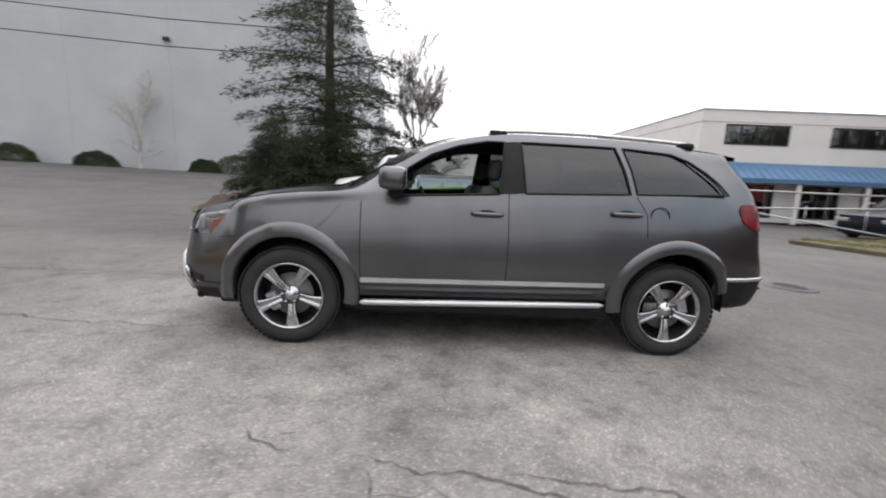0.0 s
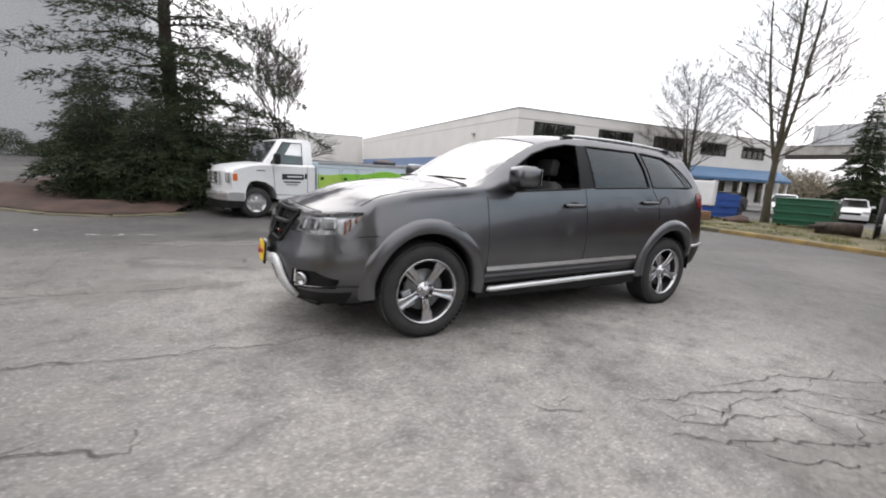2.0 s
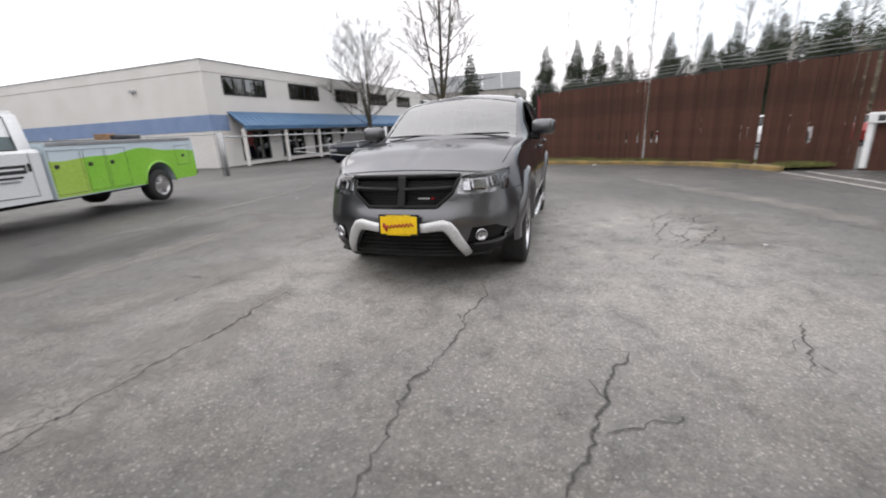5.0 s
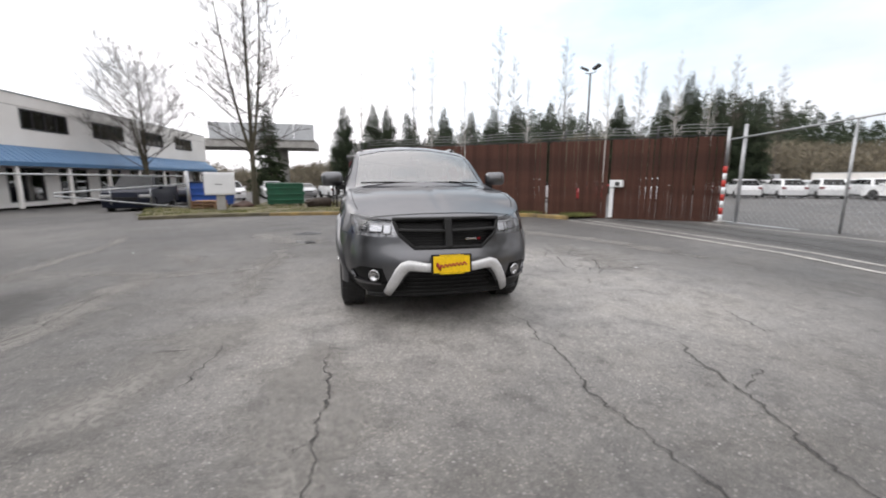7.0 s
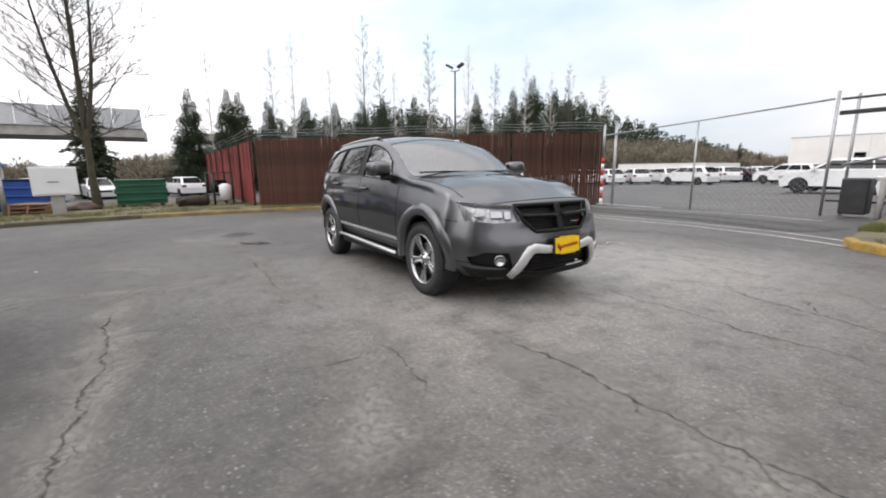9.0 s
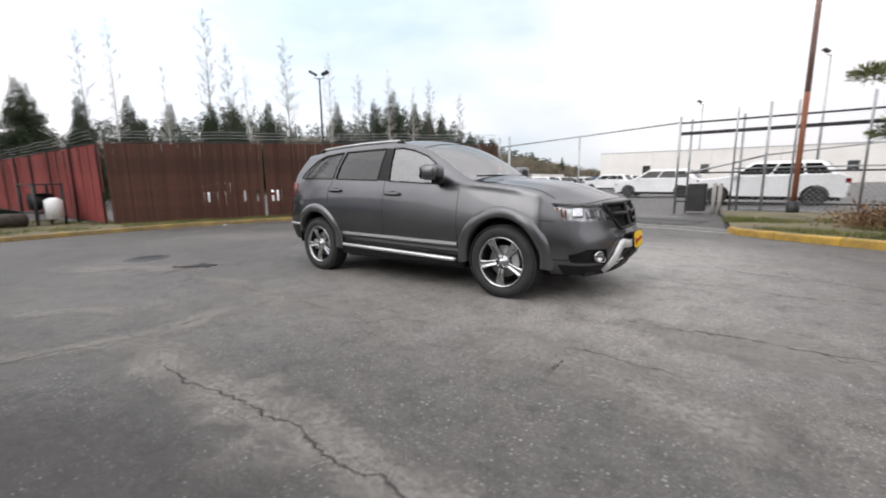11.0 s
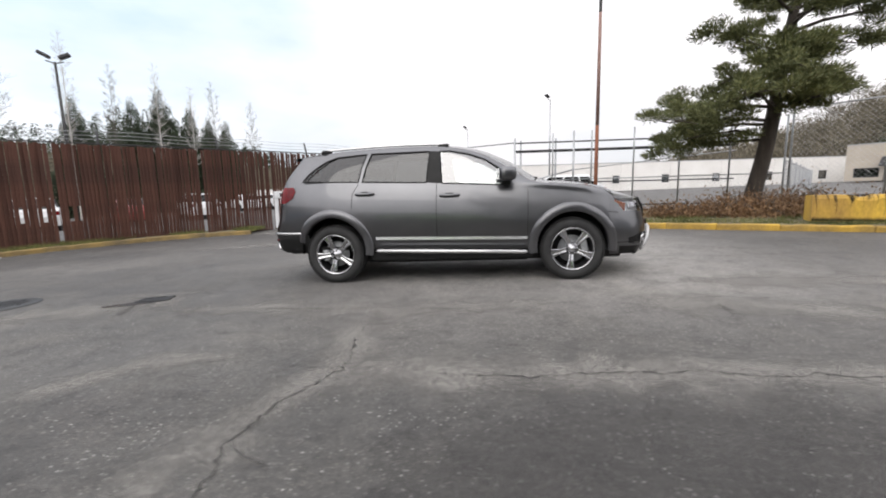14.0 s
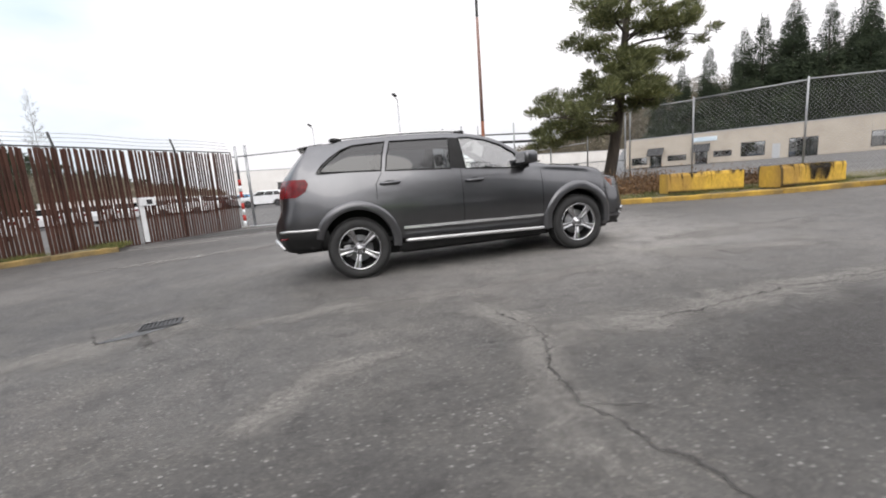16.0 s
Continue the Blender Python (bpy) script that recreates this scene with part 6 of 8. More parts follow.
def link_mesh(name, L, z0, z1, parent, m=None, cell=0.11):
    """Chain-link wire as crossing strands."""
    verts, faces = [], []
    H = z1 - z0
    def strand(x0, za, x1, zb):
        d = Vector((x1 - x0, 0, zb - za)).normalized()
        s = Vector((-d.z, 0, d.x)) * 0.0022
        k = len(verts)
        for p in ((x0, za), (x1, zb)):
            verts.extend([(p[0] + s.x, 0.002, p[1] + s.z), (p[0] - s.x, 0.002, p[1] - s.z), (p[0], -0.003, p[1])])
        faces.extend([(k, k + 1, k + 4, k + 3), (k + 1, k + 2, k + 5, k + 4), (k + 2, k, k + 3, k + 5)])
    for i in range(int((L + H) / cell)):
        c = i * cell
        xa, xb = max(0, c - H), min(L, c)
        if xb > xa:
            strand(xa, z0 + (c - xa), xb, z0 + (c - xb))
            strand(xa, z1 - (c - xa), xb, z1 - (c - xb))
    me = bpy.data.meshes.new(name)
    me.from_pydata(verts, [], faces)
    me.materials.append(GALV)
    ob = new(name, me)
    ob.parent = parent
    if m is not None:
        ob.matrix_basis = m
    return ob


def wire_fence(name, a, b, high, label, posts, tall=0.0, rails=(1.0,), cell=0.11, base=0.1):
    a, b = Vector((*a, 0)), Vector((*b, 0))
    L = (b - a).length
    f = thing(name, stand(a.x, a.y, base, math.degrees(math.atan2(b.y - a.y, b.x - a.x))), label, "fence", kind="structure")
    for k in range(posts):
        x = L * k / max(1, posts - 1)
        bm = bmesh.new()
        tube(bm, [(x, 0, -0.1), (x, 0, high + tall), (x, 0, high + tall + 0.02)], [0.028, 0.028, 0.01], 8)
        part("post", bm, GALV, f)
    for r in rails:
        bm = bmesh.new()
        pipe(bm, (0, 0, r * high), (L, 0, r * high), 0.022, 6)
        part("rail", bm, GALV, f)
    link_mesh("wire_mesh", L, 0.05, high, f, None, cell)
    return f


wire_fence("fence_wire_west", (-9.3, -8.1), (-10.6, -6.5), 2.95, "tall galvanised chain-link fence with top rail", 2, 0.05, (1.0,), 0.13)
wire_fence("fence_wire_middle", (-10.6, -6.5), (-12.15, -3.95), 2.95, "tall galvanised chain-link fence with top rail", 2, 0.05, (1.0,), 0.13)
wire_fence("fence_wire_far", (-12.15, -3.95), (-24.0, 1.5), 2.95, "tall galvanised chain-link fence with top rail", 5, 0.05, (1.0,), 0.12)
wire_fence("fence_wire_south", (-2.7, -10.9), (-9.4, -8.5), 1.25, "chain-link fence panels with tall posts", 6, 1.75, (1.0, 0.05), 0.13)
wire_fence("fence_lot", (-9.4, -8.5), (-22, -26), 1.5, "low chain-link fence of the neighbouring lot", 9, 0.1, (1.0,), 0.2)


def sliding_gate():
    g = thing("gate_track", stand(5.2, -10.7, 0, 180), "overhead cable and low rail of a sliding gate", "gate")
    bm = bmesh.new()
    pipe(bm, (0.0, 0, 2.55), (6.4, 0, 2.95), 0.025)
    part("top_cable", bm, GALV, g)
    for x, h in ((3.3, 2.72),):
        bm = bmesh.new()
        pipe(bm, (x, 0, 0), (x, 0, h), 0.03)
        part("mid_post", bm, GALV, g)
    bm = bmesh.new()
    box(bm, 0, 6.4, -0.06, 0.06, 0.0, 0.05, 0.01)
    part("ground_rail", bm, GALV, g)
    link_mesh("wire_mesh", 6.3, 0.1, 1.3, g, None, 0.16)
    t = thing("gate_tower", stand(-1.25, -10.75, 0, 180), "galvanised sliding-gate tower of pipes with black beams", "gate")
    for x, y, h in ((0, 0, 3.0), (0.25, 0.5, 2.95), (2.2, 0.0, 3.2), (1.6, 0.5, 3.0)):
        bm = bmesh.new()
        pipe(bm, (x, y, 0), (x, y, h), 0.034)
        part("post", bm, GALV, t)
    for z, x1 in ((2.45, 8.0), (2.8, 8.0)):
        bm = bmesh.new()
        box(bm, 0.0, x1, 0.2, 0.28, z, z + (0.10 if z < 2.5 else 0.05), 0.01)
        part("beam", bm, DARKSTEEL, t)
    for z in (1.25, 0.35):
        bm = bmesh.new()
        box(bm, 0.0, 8.0, 0.2, 0.26, z, z + 0.05, 0.01)
        part("beam", bm, DARKSTEEL, t)
    bm = bmesh.new()
    pipe(bm, (0.2, 0.2, 1.25), (2.2, 0.2, 1.75), 0.03)
    pipe(bm, (2.2, 0.2, 1.75), (8.0, 0.2, 2.3), 0.02)
    part("brace", bm, GALV, t)
    bm = bmesh.new()
    box(bm, 0.35, 0.85, -0.2, 0.25, 0.1, 0.95, 0.04)
    part("motor_box", bm, DARKSTEEL, t, "dark gate motor box")
    bm = bmesh.new()
    for x in (1.05, 1.2):
        pipe(bm, (x, -0.1, 0.0), (x, -0.1, 0.95), 0.06)
    part("guard_post", bm, CONCRETE, t)


sliding_gate()


def striped_post():
    p = thing("striped_post", stand(5.02, -10.45, 0), "red and white banded steel gate post", "post")
    for k in range(8):
        bm = bmesh.new()
        tube(bm, [(0, 0, 0.05 + 0.21 * k), (0, 0, 0.26 + 0.21 * k)], 0.055, 12)
        part("band", bm, STRIPERED if k % 2 else WHITE, p)
    bm = bmesh.new()
    tube(bm, [(0, 0, 1.73), (0, 0, 2.9)], 0.045, 10)
    part("upper_pipe", bm, GALV, p)
    bm = bmesh.new()
    box(bm, -0.12, 0.12, -0.12, 0.12, 0, 0.06, 0.02)
    part("base", bm, CONCRETE, p)


striped_post()
bm = bmesh.new()
pipe(bm, (0, 0, 0), (0, 0, 2.95), 0.05)
solid("gate_post", bm, GALV, "galvanised gate post beside the brown fence", "post", stand(4.75, -10.75))


def keypad_post():
    p = thing("keypad_post", stand(7.28, -8.15, 0.05, -141), "white square post carrying a pale keypad box", "keypad")
    bm = bmesh.new()
    box(bm, -0.06, 0.06, -0.06, 0.06, 0.0, 1.06, 0.012)
    part("post", bm, WHITE, p)
    bm = bmesh.new()
    box(bm, -0.06, 0.36, -0.11, 0.11, 1.06, 1.30, 0.02)
    head = part("box", bm, WHITE, p)
    bm = bmesh.new()
    box(bm, 0.12, 0.27, -0.112, -0.10, 1.10, 1.24, 0.006)
    part("keypad_panel", bm, DARKSTEEL, head)


keypad_post()


def swing_gate():
    g = thing("swing_gate", stand(16.0, 8.2, 0.05, 148), "galvanised swing gate with diagonal brace between posts", "gate")
    for x in (0.0, 8.2):
        bm = bmesh.new()
        tube(bm, [(x, 0, -0.05), (x, 0, 1.85)], 0.08, 10)
        part("post", bm, GALV, g)
    bm = bmesh.new()
    pipe(bm, (0.1, 0, 1.6), (8.1, 0, 1.68), 0.03)
    pipe(bm, (0.1, 0, 1.25), (5.2, 0, 1.0), 0.03)
    pipe(bm, (0.1, 0, 0.15), (5.2, 0, 0.9), 0.03)
    for x in (1.8, 3.4):
        pipe(bm, (x, 0, 0.42 + 0.02 * x), (x, 0, 1.17), 0.025)
    part("leaf_frame", bm, GALV, g)
    f = wire_fence("fence_wire_north", (8.9, 12.6), (3.0, 17.5), 1.7, "chain-link fence in front of the office building", 4, 0.1, (1.0,), 0.2, 0.0)


swing_gate()

# ---- vehicles of the surroundings ----
def simple_wheel(parent, x, y, r, w, steel=False):
    wh = new("wheel")
    wh.parent = parent
    wh.matrix_basis = pose(x, y, r, 0, 0, 0 if y > 0 else 180)
    bm = bmesh.new()
    spun(bm, [(r * 0.62, w / 2 - 0.01), (r * 0.9, w / 2), (r, w / 2 - 0.04), (r, -w / 2 + 0.04), (r * 0.9, -w / 2), (r * 0.3, -w / 2)], 24)
    bmesh.ops.recalc_face_normals(bm, faces=bm.faces[:])
    part("tyre", bm, RUBBER, wh)
    bm = bmesh.new()
    spun(bm, [(r * 0.63, w / 2 - 0.005), (r * 0.58, w / 2 - 0.03), (r * 0.42, w / 2 - 0.05), (r * 0.3, w / 2 - 0.02), (r * 0.15, w / 2 - 0.01), (0, w / 2 - 0.01)], 24)
    for k in range(6 if steel else 5):
        a = 2 * math.pi * k / (6 if steel else 5)
        box(bm, r * 0.2, r * 0.58, w / 2 - 0.04, w / 2 - 0.012, -0.035, 0.035, 0, pose(0, 0, 0, 0, math.degrees(a), 0))
    part("rim", bm, SATIN if steel else DARKSTEEL, wh)
    return wh


def parked_car(name, m, paint, label, category="car", L=4.55, W=1.82, H=1.68, pickup=False, group=""):
    """A plain parked car that looks along -x: body with arches, glazed cabin, wheels, lamps."""
    car = thing(name, m, label, category, group)
    h, r = L / 2, 0.35
    ax = (-h + 0.85, h - 0.9)
    if pickup:
        top = [(-h, 0.62), (-h + 0.05, 0.95), (-h + 0.25, 1.06), (-h + 1.45, 1.14), (-h + 1.55, 1.15), (h - 0.05, 1.15), (h, 1.1), (h, 0.55)]
    else:
        top = [(-h, 0.55), (-h + 0.04, 0.78), (-h + 0.16, 0.90), (-h + 0.35, 0.98), (-h + 1.15, 1.07), (h - 0.25, 1.14), (h - 0.06, 1.02), (h, 0.75), (h - 0.05, 0.5)]
    prof = [(-h + 0.08, 0.26)]
    for c in ax:
        prof += [(c + 0.42 * math.cos(t), max(0.26, 0.34 + 0.42 * math.sin(t))) for t in (math.radians(180 - 20 * k) for k in range(10))]
    prof += [(h - 0.08, 0.32)]
    bm = bmesh.new()
    ring = prof + top[::-1]
    cols = []
    for y, sx, lift in ((-W / 2, 0.985, 0), (-W / 2 + 0.08, 1.0, 0.02), (W / 2 - 0.08, 1.0, 0.02), (W / 2, 0.985, 0)):
        cols.append([bm.verts.new((x * sx, y, z + (lift if z > 0.9 else 0))) for x, z in ring])
    n = len(ring)
    for a, b in zip(cols, cols[1:]):
        for k in range(n):
            bm.faces.new((a[k], a[(k + 1) % n], b[(k + 1) % n], b[k]))
    bm.faces.new(cols[0][::-1]), bm.faces.new(cols[-1])
    bmesh.ops.recalc_face_normals(bm, faces=bm.faces[:])
    body = part("body", bm, paint, car)
    c0, c1 = (-h + 1.35, -h + 3.2) if pickup else (-h + 1.0, h - 0.10)
    base, roof = (1.14, H) if pickup else (1.03, H)
    r0, r1 = (c0 + 0.75, c1 - 0.35) if pickup else (c0 + 1.0, c1 - 0.62)
    bm = bmesh.new()
    lo = [(c0, base), (c1, base + 0.06)]
    quad = [bm.verts.new(p) for p in ((c0, -W / 2 + 0.06, base), (c1, -W / 2 + 0.06, base + 0.05), (c1, W / 2 - 0.06, base + 0.05), (c0, W / 2 - 0.06, base))]
    cap = [bm.verts.new(p) for p in ((r0, -W / 2 + 0.24, roof - 0.03), (r1, -W / 2 + 0.24, roof - 0.03), (r1, W / 2 - 0.24, roof - 0.03), (r0, W / 2 - 0.24, roof - 0.03))]
    bm.faces.new(cap)
    for k in range(4):
        bm.faces.new((quad[k], quad[(k + 1) % 4], cap[(k + 1) % 4], cap[k]))
    es = [e for e in bm.edges if e.verts[0] in cap or e.verts[1] in cap]
    bmesh.ops.bevel(bm, geom=es, offset=0.09, segments=4, affect="EDGES")
    bmesh.ops.recalc_face_normals(bm, faces=bm.faces[:])
    part("cabin", bm, paint, car, "", True)
    cuts = (0.04, 0.5, 0.96) if pickup else (0.07, 0.40, 0.70, 0.92)
    for s in (1, -1):
        for u0, u1 in zip(cuts, cuts[1:]):
            bm = bmesh.new()
            vs = []
            for u, v in ((u0 + 0.012, 0.16), (u1 - 0.012, 0.16), (u1 - 0.012, 0.80), (u0 + 0.012, 0.80)):
                xa, xb = c0 + (r0 - c0) * v, c1 + (r1 - c1) * v
                vs.append(bm.verts.new((xa + (xb - xa) * u, s * (W / 2 - 0.06 - 0.18 * v + 0.006), base + 0.04 + (roof - base - 0.05) * v)))
            f = bm.faces.new(vs)
            bmesh.ops.solidify(bm, geom=[f], thickness=0.008)
            part("side_window", bm, GLOSSBLACK, car)
        for x in ax:
            simple_wheel(car, x, s * (W / 2 - 0.12), r, 0.22)
        bm = bmesh.new()
        box(bm, -h - 0.005, -h + 0.22, min(s * 0.55, s * (W / 2 + 0.004)), max(s * 0.55, s * (W / 2 + 0.004)), 0.72, 0.86, 0.02)
        part("headlamp", bm, SATIN, car)
        bm = bmesh.new()
        box(bm, h - 0.16, h + 0.01, min(s * 0.62, s * (W / 2 + 0.004)), max(s * 0.62, s * (W / 2 + 0.004)), 0.82, 1.0, 0.02)
        part("tail_lamp", bm, LENS_RED, car)
        bm = bmesh.new()
        box(bm, c0 + 0.35, c0 + 0.5, min(s * (W / 2), s * (W / 2 + 0.2)), max(s * (W / 2), s * (W / 2 + 0.2)), 1.08, 1.22, 0.03)
        part("mirror", bm, paint, car)
    for x0, z0, x1, z1, y0, y1, nm in ((c0, base, r0, roof, W / 2 - 0.14, W / 2 - 0.30, "windscreen"), (c1, base + 0.05, r1, roof, W / 2 - 0.14, W / 2 - 0.30, "rear_screen")):
        bm = bmesh.new()
        out = -0.008 if nm == "windscreen" else 0.008
        vs = [bm.verts.new((x0 + (x1 - x0) * v + out, y, z0 + (z1 - z0) * v)) for v, y in ((0.08, -y0), (0.08, y0), (0.86, y1), (0.86, -y1))]
        f = bm.faces.new(vs)
        bmesh.ops.solidify(bm, geom=[f], thickness=0.006)
        part(nm, bm, GLOSSBLACK, car)
    bm = bmesh.new()
    box(bm, -h - 0.012, -h + 0.05, -0.5, 0.5, 0.58, 0.74, 0.02)
    part("grille", bm, BLACK, car)
    bm = bmesh.new()
    box(bm, -h + 0.2, h - 0.2, -W / 2 + 0.15, W / 2 - 0.15, 0.2, 0.34)
    part("underbody", bm, BLACK, car)
    if pickup:
        bm = bmesh.new()
        box(bm, c1 + 0.12, h - 0.08, -W / 2 + 0.12, W / 2 - 0.12, 1.155, 1.165)
        part("load_bed", bm, BLACK, car)
    return car


suv = parked_car("parked_suv", stand(-3.5, -16.4, 0, 182), WHITE, "white crossover parked on the lot behind the gate", group="parked cars", L=4.7, H=1.68)
copies = [(1.6, -24.0, 176), (15.5, -37.0, 172)]
row = [(25.5 - 1.75 * k, -34.0 - 2.35 * k, 146 + 6 * math.sin(k * 2.1)) for k in range(8)]
for x, y, rz in copies + row[:6]:
    copy_thing(suv, stand(x, y, 0, rz))
sedan = parked_car("parked_sedan", stand(row[6][0], row[6][1], 0, 150), SILVERCAR, "silver car parked in a row on the lot", group="parked cars", H=1.5, L=4.6)
parked_car("parked_sedan", stand(row[7][0], row[7][1], 0, 148), CYANCAR, "bright blue car parked in a row on the lot", group="parked cars", H=1.48)
parked_car("parked_sedan", stand(16.5, -47.0, 0, 175), DARKBLUE, "dark car parked in a row on the lot", group="parked cars", H=1.5)
for x, y, rz in ((13.0, -52.0, 170), (9.0, -40.0, 172), (20.0, -58.0, 165), (28.0, -45.0, 160), (33, -38, 158)):
    copy_thing(sedan if x > 15 else suv, stand(x, y, 0, rz))
for k in range(9):
    copy_thing(sedan if k % 3 == 1 else suv, stand(30.5 - 2.3 * k, -43.0 - 1.9 * k, 0, 150 + 9 * math.sin(1.7 * k)))
for k in range(7):
    copy_thing(sedan if k % 2 else suv, stand(38.0 - 3.0 * k, -46.0 - 2.2 * k, 0, 62 + 7 * math.sin(2.3 * k)))
# cars close behind the brown fence, seen through its gaps
for k, (x, y, rz) in enumerate(((24.0, -8.5, 140), (22.4, -12.2, 138), (21.0, -16.0, 141), (19.4, -19.6, 139))):
    if k == 2:
        parked_car("parked_sedan", stand(x, y, 0, rz), REDCAR, "red car parked behind the slatted fence", group="parked cars", H=1.48)
    else:
        copy_thing(suv, stand(x, y, 0, rz))
# cars beyond the dumpsters
for x, y, rz in ((34.0, 11.0, 20), (37.5, 8.2, 15), (41.0, 5.5, 12), (38.0, 2.5, 200)):
    copy_thing(suv if x != 41.0 else sedan, stand(x, y, 0, rz))
truck = parked_car("pickup_truck", stand(19.6, 11.6, 0, 8), DARKBLUE, "dark blue pickup truck parked before the office building", "pickup truck", 5.7, 1.95, 1.80, True)
parked_car("parked_car", stand(26.0, 11.5, 0, 4), DARKBLUE, "dark car parked by the office awning", H=1.45)


def service_truck():
    van = thing("service_truck", stand(-2.10, 7.65, 0, -168.9), "white cab service truck with lime-green and pale-blue utility body", "truck")
    W, AX = 0.88, -3.8

    def loft(outline, rows, bulge=0.0):
        """Slices of one side outline across the width; the nose bows forward by bulge."""
        bm = bmesh.new()
        slices = []
        for y, tuck in rows:
            k = (abs(y) / W) ** 2.2
            slices.append([bm.verts.new((x - bulge * k * step(0.0, 0.5, x), y, z - tuck * step(0.7, 1.2, z))) for x, z in outline])
        n = len(outline)
        for p, q in zip(slices, slices[1:]):
            for i in range(n):
                bm.faces.new((p[i], p[(i + 1) % n], q[(i + 1) % n], q[i])).smooth = True
        bm.faces.new(slices[0][::-1])
        bm.faces.new(slices[-1])
        bmesh.ops.recalc_face_normals(bm, faces=bm.faces[:])
        for e in bm.edges:
            if len(e.link_faces) == 2 and e.calc_face_angle(0) > 0.5:
                e.smooth = False
        return bm

    lower = [(0.66, 0.42), (0.70, 0.62), (0.70, 0.96), (0.65, 1.04), (0.52, 1.085), (0.16, 1.14), (-0.1, 1.165), (-1.38, 1.17), (-1.38, 0.42), (-0.46, 0.42), (-0.44, 0.54), (-0.36, 0.68), (-0.20, 0.78), (0.0, 0.81), (0.20, 0.78), (0.35, 0.68), (0.42, 0.54), (0.43, 0.42)]
    rows = [(-W, 0.05), (-W + 0.04, 0.0), (-0.6, -0.01), (-0.3, -0.02), (0, -0.025), (0.3, -0.02), (0.6, -0.01), (W - 0.04, 0.0), (W, 0.05)]
    cab = part("cab", loft(lower, rows, 0.20), WHITE, van, "white painted cab")
    # upper cab, narrowing to the roof
    bm = bmesh.new()
    c = [(-0.14, W - 0.05, 1.13), (-1.37, W - 0.05, 1.14), (-0.60, W - 0.15, 1.69), (-1.34, W - 0.13, 1.72)]
    pts = [bm.verts.new((x, s * y, z)) for s in (1, -1) for x, y, z in c]
    for q in ((0, 1, 3, 2), (4, 6, 7, 5), (0, 2, 6, 4), (2, 3, 7, 6), (1, 5, 7, 3)):
        bm.faces.new([pts[i] for i in q])
    bmesh.ops.bevel(bm, geom=[e for e in bm.edges if max(e.verts[0].co.z, e.verts[1].co.z) > 1.2], offset=0.055, segments=3, affect="EDGES")
    bmesh.ops.recalc_face_normals(bm, faces=bm.faces[:])
    part("cab_roof", bm, WHITE, van, "", True)
    for s in (1, -1):
        lo = lambda y0, y1: (min(s * y0, s * y1), max(s * y0, s * y1))  # noqa: E731
        door = bmesh.new()
        for way in ([(-0.42, 0.52), (-0.38, 1.13)], [(-1.19, 0.50), (-1.19, 1.13)], [(-0.42, 0.52), (-1.19, 0.50)]):
            tube(door, [(x, s * (W + 0.001), z) for x, z in way], 0.005, 4)
        d = part("door", door, BLACK, van)
        bm = bmesh.new()
        vs = [bm.verts.new((x, s * y, z)) for x, y, z in ((-0.34, W - 0.047, 1.165), (-1.09, W - 0.047, 1.165), (-1.09, W - 0.128, 1.62), (-0.64, W - 0.128, 1.62))]
        f = bm.faces.new(vs)
        bmesh.ops.solidify(bm, geom=[f], thickness=0.012)
        part("window", bm, SIDEGLASS, d, "glossy side window, its grey-blue standing in for sky light")
        bm = bmesh.new()
        tube(bm, [(x, s * y, z) for x, y, z in ((-0.34, W - 0.04, 1.165), (-1.09, W - 0.04, 1.165), (-1.09, W - 0.122, 1.62), (-0.64, W - 0.122, 1.62), (-0.34, W - 0.04, 1.165))], 0.012, 5, False)
        part("window_seal", bm, DARKSTEEL, d)
        bm = bmesh.new()
        box(bm, -1.17, -1.13, *lo(W - 0.01, W + 0.02), 0.86, 0.98, 0.01)
        part("handle", bm, BLACK, d)
        bm = bmesh.new()
        box(bm, -1.10, -0.58, *lo(W - 0.005, W + 0.005), 0.84, 0.96)
        sign = part("sign_panel", bm, DARKSTEEL, d, "dark lettering panel on the door")
        for z, x0, x1, mat in ((0.905, -1.06, -0.70, WHITE), (0.79, -1.02, -0.62, DARKSTEEL), (0.735, -0.96, -0.68, GALV)):
            bm = bmesh.new()
            box(bm, x0, x1, *lo(W - 0.003, W + 0.009), z - 0.014, z + 0.014)
            part("writing_bar", bm, mat, sign)
        bm = bmesh.new()
        box(bm, -0.20, -0.02, *lo(W - 0.005, W + 0.004), 1.0, 1.02)
        part("writing_bar", bm, DARKSTEEL, van)
        bm = bmesh.new()
        box(bm, -0.50, -0.36, *lo(W + 0.05, W + 0.22), 1.15, 1.38, 0.05)
        tube(bm, [(-0.42, s * (W - 0.04), 1.20), (-0.44, s * (W + 0.08), 1.24)], 0.025, 6)
        tube(bm, [(-0.46, s * (W - 0.05), 1.30), (-0.44, s * (W + 0.08), 1.30)], 0.02, 6)
        part("mirror", bm, BLACK, van)
        bm = bmesh.new()
        box(bm, -0.035, 0.035, -0.15, 0.15, -0.11, 0.11, 0.03, Matrix.Translation((0.545, s * (W - 0.165), 0.86)) @ pose(0, 0, 0, 0, 0, s * -22))
        part("headlamp", bm, BRIGHT, van, "large clear headlamp")
        bm = bmesh.new()
        box(bm, -0.05, 0.05, -0.006, 0.006, -0.07, 0.07, 0.005, Matrix.Translation((0.44, s * (W + 0.0), 0.86)) @ pose(0, 0, 0, 0, 0, s * -6))
        part("turn_lamp", bm, LENS_AMBER, van)
        simple_wheel(van, 0.0, s * (W - 0.13), 0.345, 0.22, True)
        simple_wheel(van, AX, s * (W - 0.10), 0.345, 0.28, True)
    bm = bmesh.new()
